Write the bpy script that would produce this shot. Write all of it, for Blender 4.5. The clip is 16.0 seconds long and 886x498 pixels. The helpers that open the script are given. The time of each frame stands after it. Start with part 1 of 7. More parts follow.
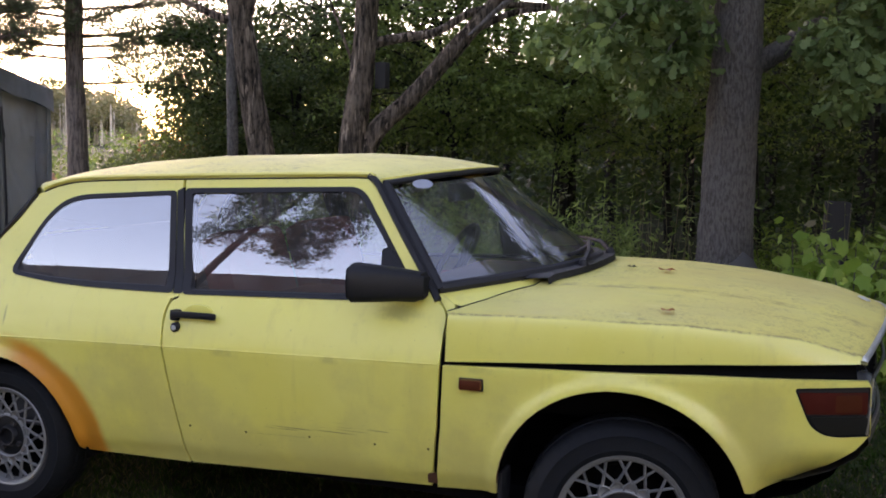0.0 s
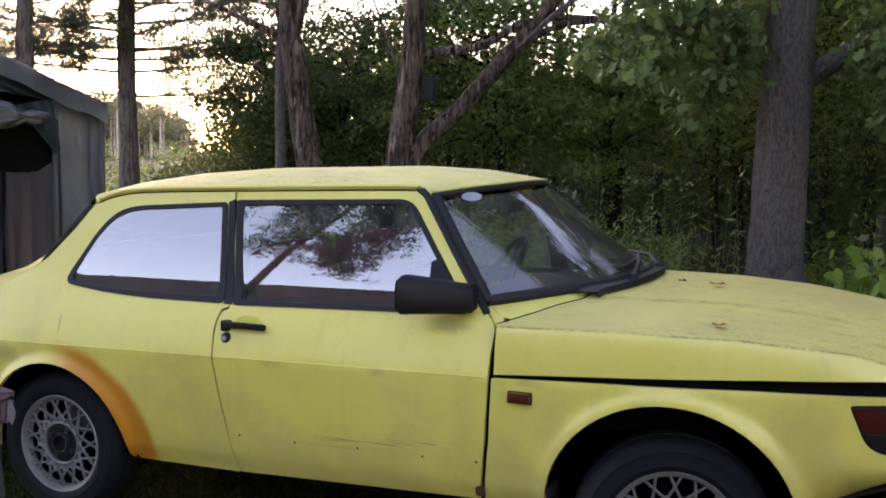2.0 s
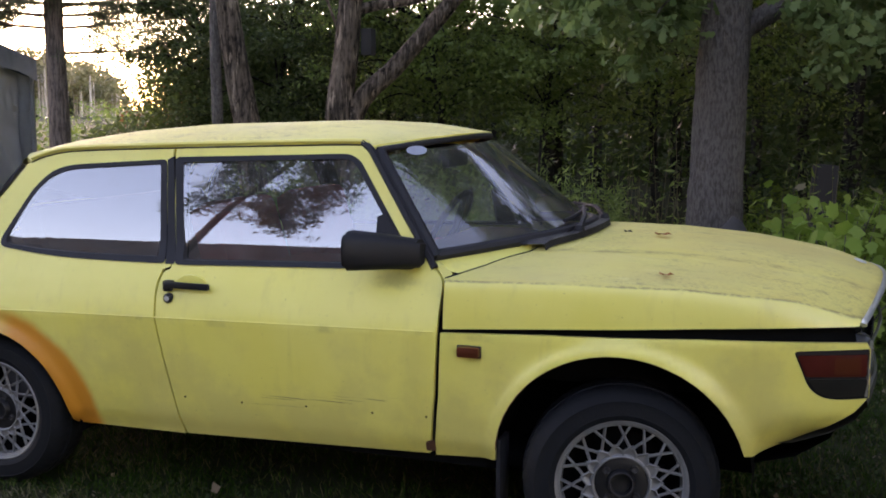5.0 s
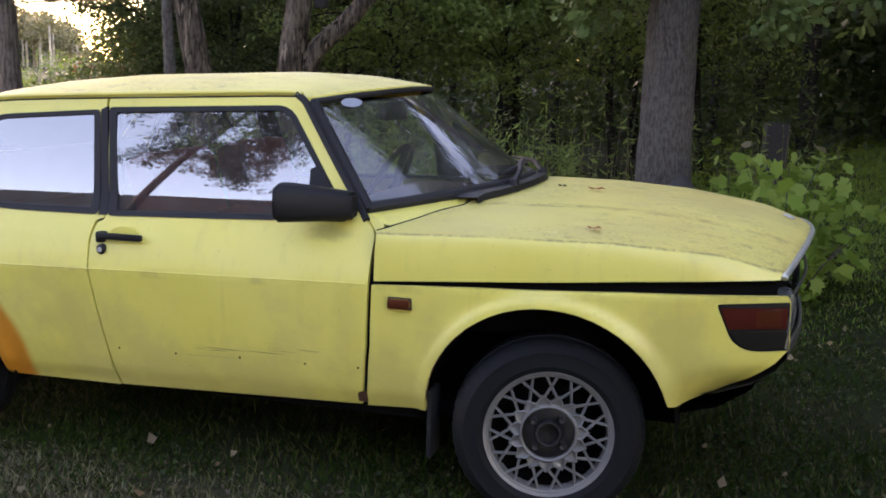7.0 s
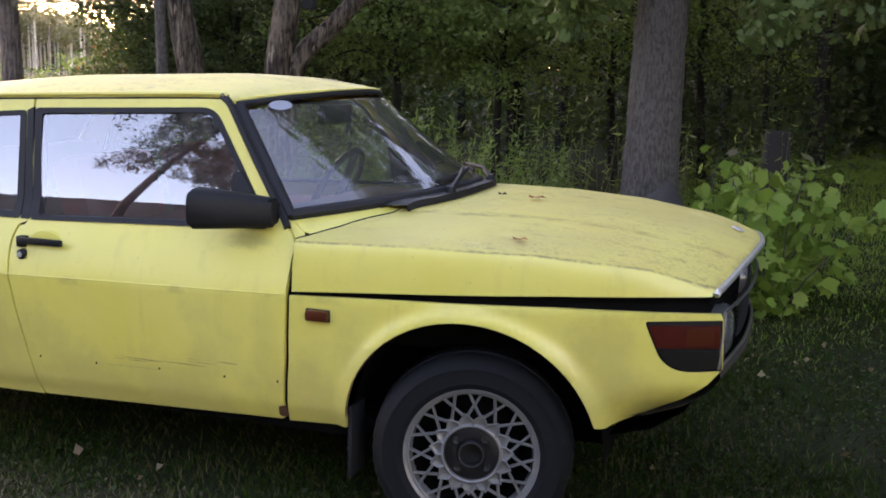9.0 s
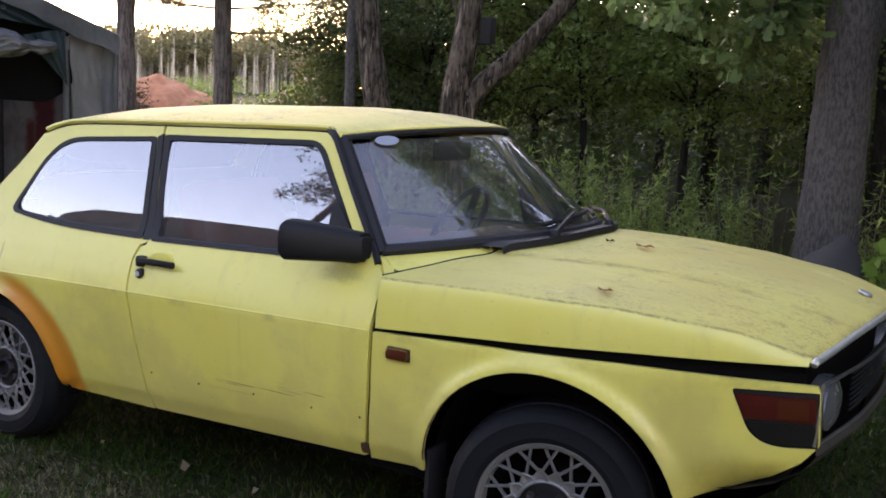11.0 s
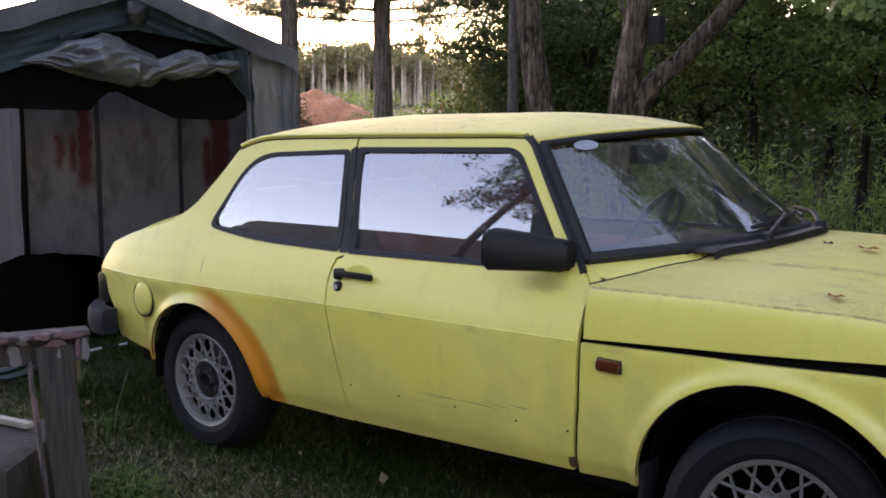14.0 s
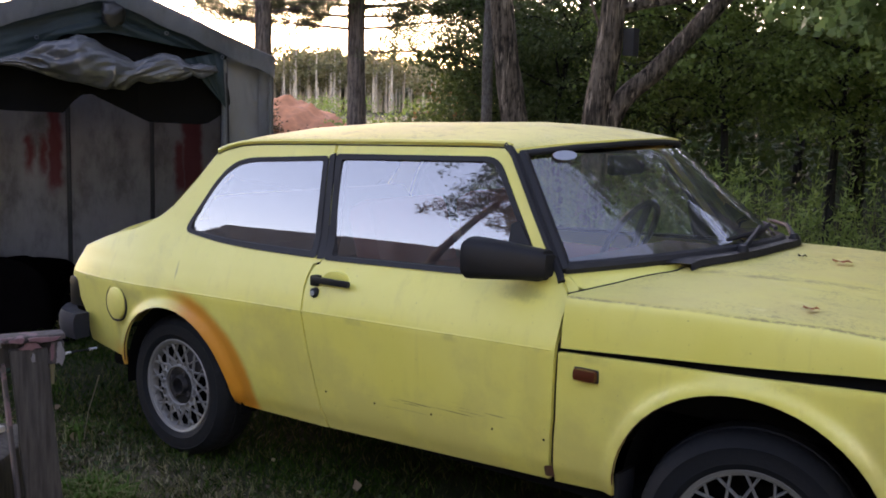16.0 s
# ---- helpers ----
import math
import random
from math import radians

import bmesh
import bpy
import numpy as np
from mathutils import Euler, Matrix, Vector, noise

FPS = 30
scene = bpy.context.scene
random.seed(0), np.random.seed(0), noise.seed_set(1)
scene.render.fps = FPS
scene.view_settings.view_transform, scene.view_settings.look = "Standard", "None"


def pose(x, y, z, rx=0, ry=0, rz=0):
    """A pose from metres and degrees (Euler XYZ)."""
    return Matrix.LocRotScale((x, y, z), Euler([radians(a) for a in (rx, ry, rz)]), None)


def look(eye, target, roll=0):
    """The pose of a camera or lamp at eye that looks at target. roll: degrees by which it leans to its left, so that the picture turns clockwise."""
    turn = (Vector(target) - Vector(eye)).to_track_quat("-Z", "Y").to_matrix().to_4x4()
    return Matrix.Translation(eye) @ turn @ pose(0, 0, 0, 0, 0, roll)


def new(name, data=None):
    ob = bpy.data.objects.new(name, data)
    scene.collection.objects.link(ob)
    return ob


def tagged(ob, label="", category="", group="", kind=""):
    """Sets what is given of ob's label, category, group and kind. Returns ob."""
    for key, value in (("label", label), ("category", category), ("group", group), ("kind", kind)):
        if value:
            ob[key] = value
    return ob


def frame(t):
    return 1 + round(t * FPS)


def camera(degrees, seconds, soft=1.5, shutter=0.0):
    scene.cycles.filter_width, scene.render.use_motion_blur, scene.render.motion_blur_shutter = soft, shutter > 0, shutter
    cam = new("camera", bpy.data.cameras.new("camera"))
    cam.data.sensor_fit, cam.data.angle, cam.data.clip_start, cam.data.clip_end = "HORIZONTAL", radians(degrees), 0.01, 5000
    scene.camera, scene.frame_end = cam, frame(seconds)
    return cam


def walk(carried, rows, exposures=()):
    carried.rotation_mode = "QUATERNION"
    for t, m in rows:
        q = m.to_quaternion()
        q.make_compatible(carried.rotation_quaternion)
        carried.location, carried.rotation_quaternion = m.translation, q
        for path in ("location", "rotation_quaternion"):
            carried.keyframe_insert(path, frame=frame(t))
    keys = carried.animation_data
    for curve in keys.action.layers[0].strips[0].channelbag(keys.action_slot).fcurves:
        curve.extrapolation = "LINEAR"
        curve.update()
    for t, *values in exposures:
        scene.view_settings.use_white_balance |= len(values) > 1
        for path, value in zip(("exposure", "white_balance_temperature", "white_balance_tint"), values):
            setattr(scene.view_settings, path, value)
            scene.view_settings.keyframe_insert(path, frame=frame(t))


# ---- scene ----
from mathutils import geometry

# ---- camera ----
cam = camera(45.5, 16.0, soft=1.8)
PATH = [
    (0, (3.06, -3.228, 1.509), (2.373, -1.36, 1.305), 0.8),
    (0.5, (3.056, -3.228, 1.508), (2.365, -1.362, 1.304), 0.7),
    (1, (3.049, -3.24, 1.512), (2.354, -1.375, 1.319), 0.8),
    (1.5, (3.053, -3.235, 1.512), (2.331, -1.379, 1.329), 0.6),
    (2, (3.046, -3.235, 1.51), (2.28, -1.397, 1.328), 0.9),
    (2.5, (3.044, -3.226, 1.507), (2.238, -1.407, 1.309), 0.8),
    (3, (3.034, -3.221, 1.503), (2.231, -1.402, 1.283), 0.2),
    (3.5, (3.02, -3.219, 1.502), (2.247, -1.389, 1.271), -0.1),
    (4, (3.007, -3.212, 1.503), (2.301, -1.357, 1.259), -0.1),
    (6.5, (3.066, -3.21, 1.493), (2.445, -1.335, 1.179), 0.5),
    (7, (3.126, -3.193, 1.491), (2.536, -1.313, 1.147), 0.9),
    (7.5, (3.227, -3.174, 1.49), (2.643, -1.293, 1.14), 0.9),
    (8, (3.27, -3.129, 1.489), (2.682, -1.251, 1.134), 0.5),
    (10.5, (3.667, -2.696, 1.505), (2.803, -0.916, 1.214), 4.1),
    (11, (3.714, -2.688, 1.52), (2.705, -0.986, 1.23), 2.9),
    (11.5, (3.693, -2.666, 1.512), (2.601, -1.018, 1.214), 2.9),
    (12, (3.655, -2.667, 1.513), (2.481, -1.076, 1.212), 2.9),
    (12.5, (3.614, -2.687, 1.516), (2.362, -1.156, 1.219), 1.8),
    (13, (3.579, -2.693, 1.512), (2.293, -1.192, 1.204), 0.7),
    (13.5, (3.544, -2.697, 1.51), (2.28, -1.179, 1.194), 0.6),
    (14, (3.519, -2.716, 1.509), (2.279, -1.173, 1.223), 0.5),
    (14.5, (3.507, -2.724, 1.507), (2.263, -1.181, 1.238), 0.7),
    (15, (3.509, -2.728, 1.507), (2.279, -1.174, 1.238), 0.7),
    (15.5, (3.503, -2.734, 1.506), (2.297, -1.161, 1.235), 1.0),
    (16, (3.497, -2.74, 1.509), (2.302, -1.159, 1.239), 1.5),
]
walk(cam, [(t, look(eye, target, roll)) for t, eye, target, roll in PATH], [(0.0, 2.80, 7800, 40), (4.0, 2.78, 7800, 40), (6.5, 2.96, 7800, 40), (8.0, 3.18, 7800, 40), (10.5, 2.96, 7800, 40), (12.5, 2.78, 7800, 40), (16.0, 2.74, 7800, 40)])

# ---- world, sun, exposure ----
world = bpy.data.worlds.new("sky")
scene.world = world
world.use_nodes = True
wt = world.node_tree
sky = wt.nodes.new("ShaderNodeTexSky")
sky.sky_type = 'NISHITA'
sky.sun_disc = False
sky.sun_elevation = radians(13)
sky.sun_rotation = radians(-46)
sky.dust_density = 0.3
sky.air_density = 1.0
wt.links.new(sky.outputs[0], wt.nodes["Background"].inputs[0])
wt.nodes["Background"].inputs[1].default_value = 0.15
sun_data = bpy.data.lights.new("sun", 'SUN')
sun_data.energy = 0.5
sun_data.angle = radians(15)
sun_data.color = (1.0, 0.84, 0.68)
sun = new("sun", sun_data)
sun.matrix_world = look((-7.2, 7.0, 2.3), (0, 0, 0))

# ---- small tools ----
Tr = Matrix.Translation


def root(name, x, y, z, label, category, group=""):
    ob = new(name)
    ob.empty_display_size = 0.2
    ob.matrix_basis = Tr((x, y, z))
    return tagged(ob, label, category, group)


def mesh_ob(name, bm, material, smooth=38):
    me = bpy.data.meshes.new(name)
    bmesh.ops.recalc_face_normals(bm, faces=bm.faces[:]) if len(bm.faces) < 20000 else None
    bm.to_mesh(me)
    bm.free()
    if material:
        me.materials.append(material)
    if smooth:
        me.shade_smooth()
        me.set_sharp_from_angle(angle=radians(smooth if smooth > 1 else 38))
    return new(name, me)


def part(name, bm, material, parent, label="", smooth=True):
    """One mesh, built in world metres, as a part of a thing."""
    ob = mesh_ob(name, bm, material, smooth)
    ob.parent = parent
    if parent.data is None:
        ob.matrix_parent_inverse = parent.matrix_basis.inverted()
    if label:
        tagged(ob, label)
    return ob


def thing(name, bm, material, label, category, group="", kind="", smooth=True):
    return tagged(mesh_ob(name, bm, material, smooth), label, category, group, kind)


def raw_mesh(name, verts, faces, material, smooth=False):
    """A mesh of many small faces at once, from numpy arrays."""
    me = bpy.data.meshes.new(name)
    verts = np.asarray(verts, dtype=np.float32)
    faces = np.asarray(faces, dtype=np.int32)
    n, k = faces.shape
    me.vertices.add(len(verts))
    me.vertices.foreach_set("co", verts.ravel())
    me.loops.add(n * k)
    me.loops.foreach_set("vertex_index", faces.ravel())
    me.polygons.add(n)
    me.polygons.foreach_set("loop_start", np.arange(0, n * k, k, dtype=np.int32))
    me.polygons.foreach_set("loop_total", np.full(n, k, dtype=np.int32))
    me.update(calc_edges=True)
    me.materials.append(material)
    if smooth:
        me.shade_smooth()
    return new(name, me)


def under(ob, parent, label=""):
    ob.parent = parent
    if parent.data is None:
        ob.matrix_parent_inverse = parent.matrix_basis.inverted()
    if label:
        tagged(ob, label)
    return ob


def add_box(bm, c, size, m=None, bevel=0.0):
    geo = bmesh.ops.create_cube(bm, size=1.0, matrix=(m or Matrix()) @ Tr(c) @ Matrix.Diagonal((*size, 1)))
    if bevel:
        edges = list({e for v in geo["verts"] for e in v.link_edges})
        bmesh.ops.bevel(bm, geom=edges, offset=bevel, segments=2, affect='EDGES', profile=0.6)
    return bm


def box(c, size, m=None, bevel=0.0):
    return add_box(bmesh.new(), c, size, m, bevel)


def add_tube(bm, pts, radii, sides=8, caps=True, squash=None):
    pts = [Vector(p) for p in pts]
    if not hasattr(radii, "__len__"):
        radii = [radii] * len(pts)
    rings = []
    ref = None
    for i, p in enumerate(pts):
        a, b = pts[max(0, i - 1)], pts[min(len(pts) - 1, i + 1)]
        t = (b - a).normalized()
        if ref is None:
            ref = Vector((0, 0, 1)) if abs(t.z) < 0.9 else Vector((1, 0, 0))
        s = t.cross(ref).normalized()
        ref = s.cross(t).normalized()
        ring = []
        for k in range(sides):
            w = 2 * math.pi * k / sides
            f = squash(k, i) if squash else 1.0
            ring.append(bm.verts.new(p + (s * math.cos(w) + ref * math.sin(w)) * radii[i] * f))
        rings.append(ring)
    for a, b in zip(rings, rings[1:]):
        for k in range(sides):
            bm.faces.new((a[k], a[(k + 1) % sides], b[(k + 1) % sides], b[k]))
    if caps:
        bm.faces.new(rings[0][::-1])
        bm.faces.new(rings[-1])
    return bm


def tube(pts, radii, sides=8, caps=True, squash=None):
    return add_tube(bmesh.new(), pts, radii, sides, caps, squash)


def add_lathe(bm, profile, m, sides=32, closed=False):
    """profile: (radius, height) pairs turned round the z axis of m."""
    rings = []
    for r, h in profile:
        rings.append([bm.verts.new(m @ Vector((r * math.cos(2 * math.pi * k / sides), r * math.sin(2 * math.pi * k / sides), h))) for k in range(sides)])
    pairs = list(zip(rings, rings[1:])) + ([(rings[-1], rings[0])] if closed else [])
    for a, b in pairs:
        for k in range(sides):
            bm.faces.new((a[k], a[(k + 1) % sides], b[(k + 1) % sides], b[k]))
    return bm


def smooth_curve(pts, n=6, closed=False):
    """Catmull-Rom through the control points."""
    pts = [Vector(p) for p in pts]
    k = len(pts)
    out = []
    for i in range(k if closed else k - 1):
        if closed:
            a, b, c, d = (pts[(i + j) % k] for j in (-1, 0, 1, 2))
        else:
            a, b, c, d = pts[max(i - 1, 0)], pts[i], pts[i + 1], pts[min(i + 2, k - 1)]
        for s in range(n):
            t = s / n
            out.append(0.5 * ((2 * b) + (c - a) * t + (2 * a - 5 * b + 4 * c - d) * t * t + (3 * b - a - 3 * c + d) * t ** 3))
    if not closed:
        out.append(pts[-1])
    return out


def rounded(pts, radius=0.03, n=4):
    """A closed 2D outline with rounded corners; radius may be a list."""
    out = []
    k = len(pts)
    for i in range(k):
        r = radius[i] if hasattr(radius, "__len__") else radius
        p, a, b = Vector(pts[i]), Vector(pts[i - 1]), Vector(pts[(i + 1) % k])
        if r <= 0:
            out.append(p)
            continue
        ra, rb = min(r, (a - p).length * 0.48), min(r, (b - p).length * 0.48)
        s, e = p + (a - p).normalized() * ra, p + (b - p).normalized() * rb
        for j in range(n + 1):
            t = j / n
            out.append(s * (1 - t) ** 2 + p * 2 * t * (1 - t) + e * t * t)
    return out


def resample(loop, step):
    out = []
    k = len(loop)
    for i in range(k):
        a, b = Vector(loop[i]), Vector(loop[(i + 1) % k])
        m = max(1, int(math.ceil((b - a).length / step)))
        out += [a + (b - a) * (j / m) for j in range(m)]
    return out


# ---- materials ----
class Nodes:
    """A few short-hands for node trees."""

    def __init__(self, name):
        self.mat = bpy.data.materials.new(name)
        self.mat.use_nodes = True
        self.t = self.mat.node_tree
        self.bsdf = self.t.nodes["Principled BSDF"]
        self.pos = self.t.nodes.new("ShaderNodeTexCoord").outputs["Object"]

    def put(self, socket, value):
        if isinstance(value, bpy.types.NodeSocket):
            self.t.links.new(value, socket)
        elif isinstance(value, (tuple, list)) and len(value) == 3 and socket.type == 'RGBA':
            socket.default_value = (*value, 1)
        else:
            socket.default_value = value

    def noise(self, scale, detail=4.0, rough=0.55, stretch=None, off=0.0):
        v = self.pos
        if stretch or off:
            mp = self.t.nodes.new("ShaderNodeMapping")
            mp.inputs["Scale"].default_value = stretch or (1, 1, 1)
            mp.inputs["Location"].default_value = (off, off * 1.7, off * 0.6)
            self.t.links.new(v, mp.inputs["Vector"])
            v = mp.outputs[0]
        n = self.t.nodes.new("ShaderNodeTexNoise")
        n.inputs["Scale"].default_value, n.inputs["Detail"].default_value, n.inputs["Roughness"].default_value = scale, detail, rough
        self.t.links.new(v, n.inputs["Vector"])
        return n.outputs[0]

    def voronoi(self, scale, feature='F1', stretch=None):
        v = self.pos
        if stretch:
            mp = self.t.nodes.new("ShaderNodeMapping")
            mp.inputs["Scale"].default_value = stretch
            self.t.links.new(v, mp.inputs["Vector"])
            v = mp.outputs[0]
        n = self.t.nodes.new("ShaderNodeTexVoronoi")
        n.feature = feature
        n.inputs["Scale"].default_value = scale
        self.t.links.new(v, n.inputs["Vector"])
        return n.outputs[0]

    def step(self, value, lo, hi, a=0.0, b=1.0):
        n = self.t.nodes.new("ShaderNodeMapRange")
        n.interpolation_type = 'SMOOTHSTEP'
        for i, v in enumerate((value, lo, hi, a, b)):
            self.put(n.inputs[i], v)
        return n.outputs[0]

    def math(self, op, a, b=0.0):
        n = self.t.nodes.new("ShaderNodeMath")
        n.operation = op
        self.put(n.inputs[0], a)
        self.put(n.inputs[1], b)
        return n.outputs[0]

    def mix(self, f, a, b):
        n = self.t.nodes.new("ShaderNodeMix")
        n.data_type = 'RGBA'
        self.put(n.inputs[0], f)
        self.put(n.inputs[6], a)
        self.put(n.inputs[7], b)
        return n.outputs[2]

    def axes(self):
        n = self.t.nodes.new("ShaderNodeSeparateXYZ")
        self.t.links.new(self.pos, n.inputs[0])
        return n.outputs

    def up(self):
        g = self.t.nodes.new("ShaderNodeNewGeometry")
        n = self.t.nodes.new("ShaderNodeSeparateXYZ")
        self.t.links.new(g.outputs["Normal"], n.inputs[0])
        return n.outputs[2]

    def random(self):
        return self.t.nodes.new("ShaderNodeObjectInfo").outputs["Random"]

    def island(self):
        return self.t.nodes.new("ShaderNodeNewGeometry").outputs["Random Per Island"]

    def bump(self, height, strength=0.3, distance=0.01):
        n = self.t.nodes.new("ShaderNodeBump")
        n.inputs["Strength"].default_value, n.inputs["Distance"].default_value = strength, distance
        self.t.links.new(height, n.inputs["Height"])
        self.t.links.new(n.outputs[0], self.bsdf.inputs["Normal"])

    def finish(self, color, rough=0.6, metal=0.0, spec=0.5, coat=0.0):
        b = self.bsdf.inputs
        self.put(b["Base Color"], color)
        self.put(b["Roughness"], rough)
        self.put(b["Metallic"], metal)
        self.put(b["Specular IOR Level"], spec)
        self.put(b["Coat Weight"], coat)
        b["Coat Roughness"].default_value = 0.22
        return self.mat


def plain(name, color, rough=0.6, metal=0.0, vary=0.25, scale=12.0, bump=0.0, spec=0.5):
    n = Nodes(name)
    f = n.noise(scale, 6)
    dark = tuple(c * (1 - vary) for c in color)
    lite = tuple(min(1, c * (1 + vary)) for c in color)
    if bump:
        n.bump(n.noise(scale * 6, 4), bump, 0.004)
    return n.finish(n.mix(f, dark, lite), n.step(f, 0.2, 0.8, max(0, rough - 0.08), min(1, rough + 0.08)), metal, spec)


YELLOW = (0.745, 0.655, 0.128)


def paint_nodes(name):
    """Faded yellow enamel: broad fading, runs and smudges of grime, stone chips."""
    n = Nodes(name)
    ax = n.axes()
    broad = n.noise(2.2, 4)
    col = n.mix(n.step(broad, 0.3, 0.7), YELLOW, (0.775, 0.69, 0.165))
    # road dirt spattered on the lower panels, in ragged clouds
    cloud = n.step(n.math('ADD', n.noise(2.6, 6, 0.62, None, 7.7), n.math('MULTIPLY', n.math('SUBTRACT', 0.70, ax[2]), 0.55)), 0.46, 0.72)
    col = n.mix(n.math('MULTIPLY', cloud, 0.42), col, (0.46, 0.385, 0.13))
    runs = n.step(n.noise(9, 5, 0.6, (1.6, 1.6, 0.12), 3.1), 0.55, 0.75)
    col = n.mix(n.math('MULTIPLY', runs, 0.18), col, (0.44, 0.36, 0.11))
    smudge = n.step(n.noise(15, 6, 0.7, (1, 1, 0.7), 1.9), 0.60, 0.80)
    col = n.mix(n.math('MULTIPLY', smudge, 0.22), col, (0.30, 0.24, 0.09))
    speck = n.step(n.noise(110, 2, 0.5), 0.72, 0.78)
    col = n.mix(n.math('MULTIPLY', speck, 0.45), col, (0.22, 0.17, 0.06))
    # grime gathered along the pressed crease
    line = n.math('ABSOLUTE', n.math('SUBTRACT', n.math('SUBTRACT', ax[2], n.math('MULTIPLY', ax[0], 0.024)), 0.716))
    lip = n.math('MULTIPLY', n.step(line, 0.004, 0.022, 1, 0), n.step(n.noise(7, 5, 0.65, None, 2.4), 0.48, 0.68))
    col = n.mix(n.math('MULTIPLY', lip, 0.28), col, (0.24, 0.19, 0.09))
    return n, col, broad


def stain(n, x, y, hx, hz):
    """A soft spot of black grime on the flank, ragged at its edge."""
    ax = n.axes()
    dx = n.math('MULTIPLY', n.math('SUBTRACT', ax[0], x), 1 / hx)
    dz = n.math('MULTIPLY', n.math('SUBTRACT', ax[2], y), 1 / hz)
    d = n.math('SQRT', n.math('ADD', n.math('MULTIPLY', dx, dx), n.math('MULTIPLY', dz, dz)))
    d = n.math('ADD', d, n.math('MULTIPLY', n.math('SUBTRACT', n.noise(22, 5, 0.7), 0.5), 1.1))
    return n.step(d, 0.15, 1.0, 1, 0)


def make_paint():
    n, col, broad = paint_nodes("yellow_paint")
    n.bump(n.noise(3.0, 2), 0.05, 0.02)
    return n.finish(col, n.step(broad, 0.2, 0.8, 0.32, 0.48), 0, 0.5, 0.3)


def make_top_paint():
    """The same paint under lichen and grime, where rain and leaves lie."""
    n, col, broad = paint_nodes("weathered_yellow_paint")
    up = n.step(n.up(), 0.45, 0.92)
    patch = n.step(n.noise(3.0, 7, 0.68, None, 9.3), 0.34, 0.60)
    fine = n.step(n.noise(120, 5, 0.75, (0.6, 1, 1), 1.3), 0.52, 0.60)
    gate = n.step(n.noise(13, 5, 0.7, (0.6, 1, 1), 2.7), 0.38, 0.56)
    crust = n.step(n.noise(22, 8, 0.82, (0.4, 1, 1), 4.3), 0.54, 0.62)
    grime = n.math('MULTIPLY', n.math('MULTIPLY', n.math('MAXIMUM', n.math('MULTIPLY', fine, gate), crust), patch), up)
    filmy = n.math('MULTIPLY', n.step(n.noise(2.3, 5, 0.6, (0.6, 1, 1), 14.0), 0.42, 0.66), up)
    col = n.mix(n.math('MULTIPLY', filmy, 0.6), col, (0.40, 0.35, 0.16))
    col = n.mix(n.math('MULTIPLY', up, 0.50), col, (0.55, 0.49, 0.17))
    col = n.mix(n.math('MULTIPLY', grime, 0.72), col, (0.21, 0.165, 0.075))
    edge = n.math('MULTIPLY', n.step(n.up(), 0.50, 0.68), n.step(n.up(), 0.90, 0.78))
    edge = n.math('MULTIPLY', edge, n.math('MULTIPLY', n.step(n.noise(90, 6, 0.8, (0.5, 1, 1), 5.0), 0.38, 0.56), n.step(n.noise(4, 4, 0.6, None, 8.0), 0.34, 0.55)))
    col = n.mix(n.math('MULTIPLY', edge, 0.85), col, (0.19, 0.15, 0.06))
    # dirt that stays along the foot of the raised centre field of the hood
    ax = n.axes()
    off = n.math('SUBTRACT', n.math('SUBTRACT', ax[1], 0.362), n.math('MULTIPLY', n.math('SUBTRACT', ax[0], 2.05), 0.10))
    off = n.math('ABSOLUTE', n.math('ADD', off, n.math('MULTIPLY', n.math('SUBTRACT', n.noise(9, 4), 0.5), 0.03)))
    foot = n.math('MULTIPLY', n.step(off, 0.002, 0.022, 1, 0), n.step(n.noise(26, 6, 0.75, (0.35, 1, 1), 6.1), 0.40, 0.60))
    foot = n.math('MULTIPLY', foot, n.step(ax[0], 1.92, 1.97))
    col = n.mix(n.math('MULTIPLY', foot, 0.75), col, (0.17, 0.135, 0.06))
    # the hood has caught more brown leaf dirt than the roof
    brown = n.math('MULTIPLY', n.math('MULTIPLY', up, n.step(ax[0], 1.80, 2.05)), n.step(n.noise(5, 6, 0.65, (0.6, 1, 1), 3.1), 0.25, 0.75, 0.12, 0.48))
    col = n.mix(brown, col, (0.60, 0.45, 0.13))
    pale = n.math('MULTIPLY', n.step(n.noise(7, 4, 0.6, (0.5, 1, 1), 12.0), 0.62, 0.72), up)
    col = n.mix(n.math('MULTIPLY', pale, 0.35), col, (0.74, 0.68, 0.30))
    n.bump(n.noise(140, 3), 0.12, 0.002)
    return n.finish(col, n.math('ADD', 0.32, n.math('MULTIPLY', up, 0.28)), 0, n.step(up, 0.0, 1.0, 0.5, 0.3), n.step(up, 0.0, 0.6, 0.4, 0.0))


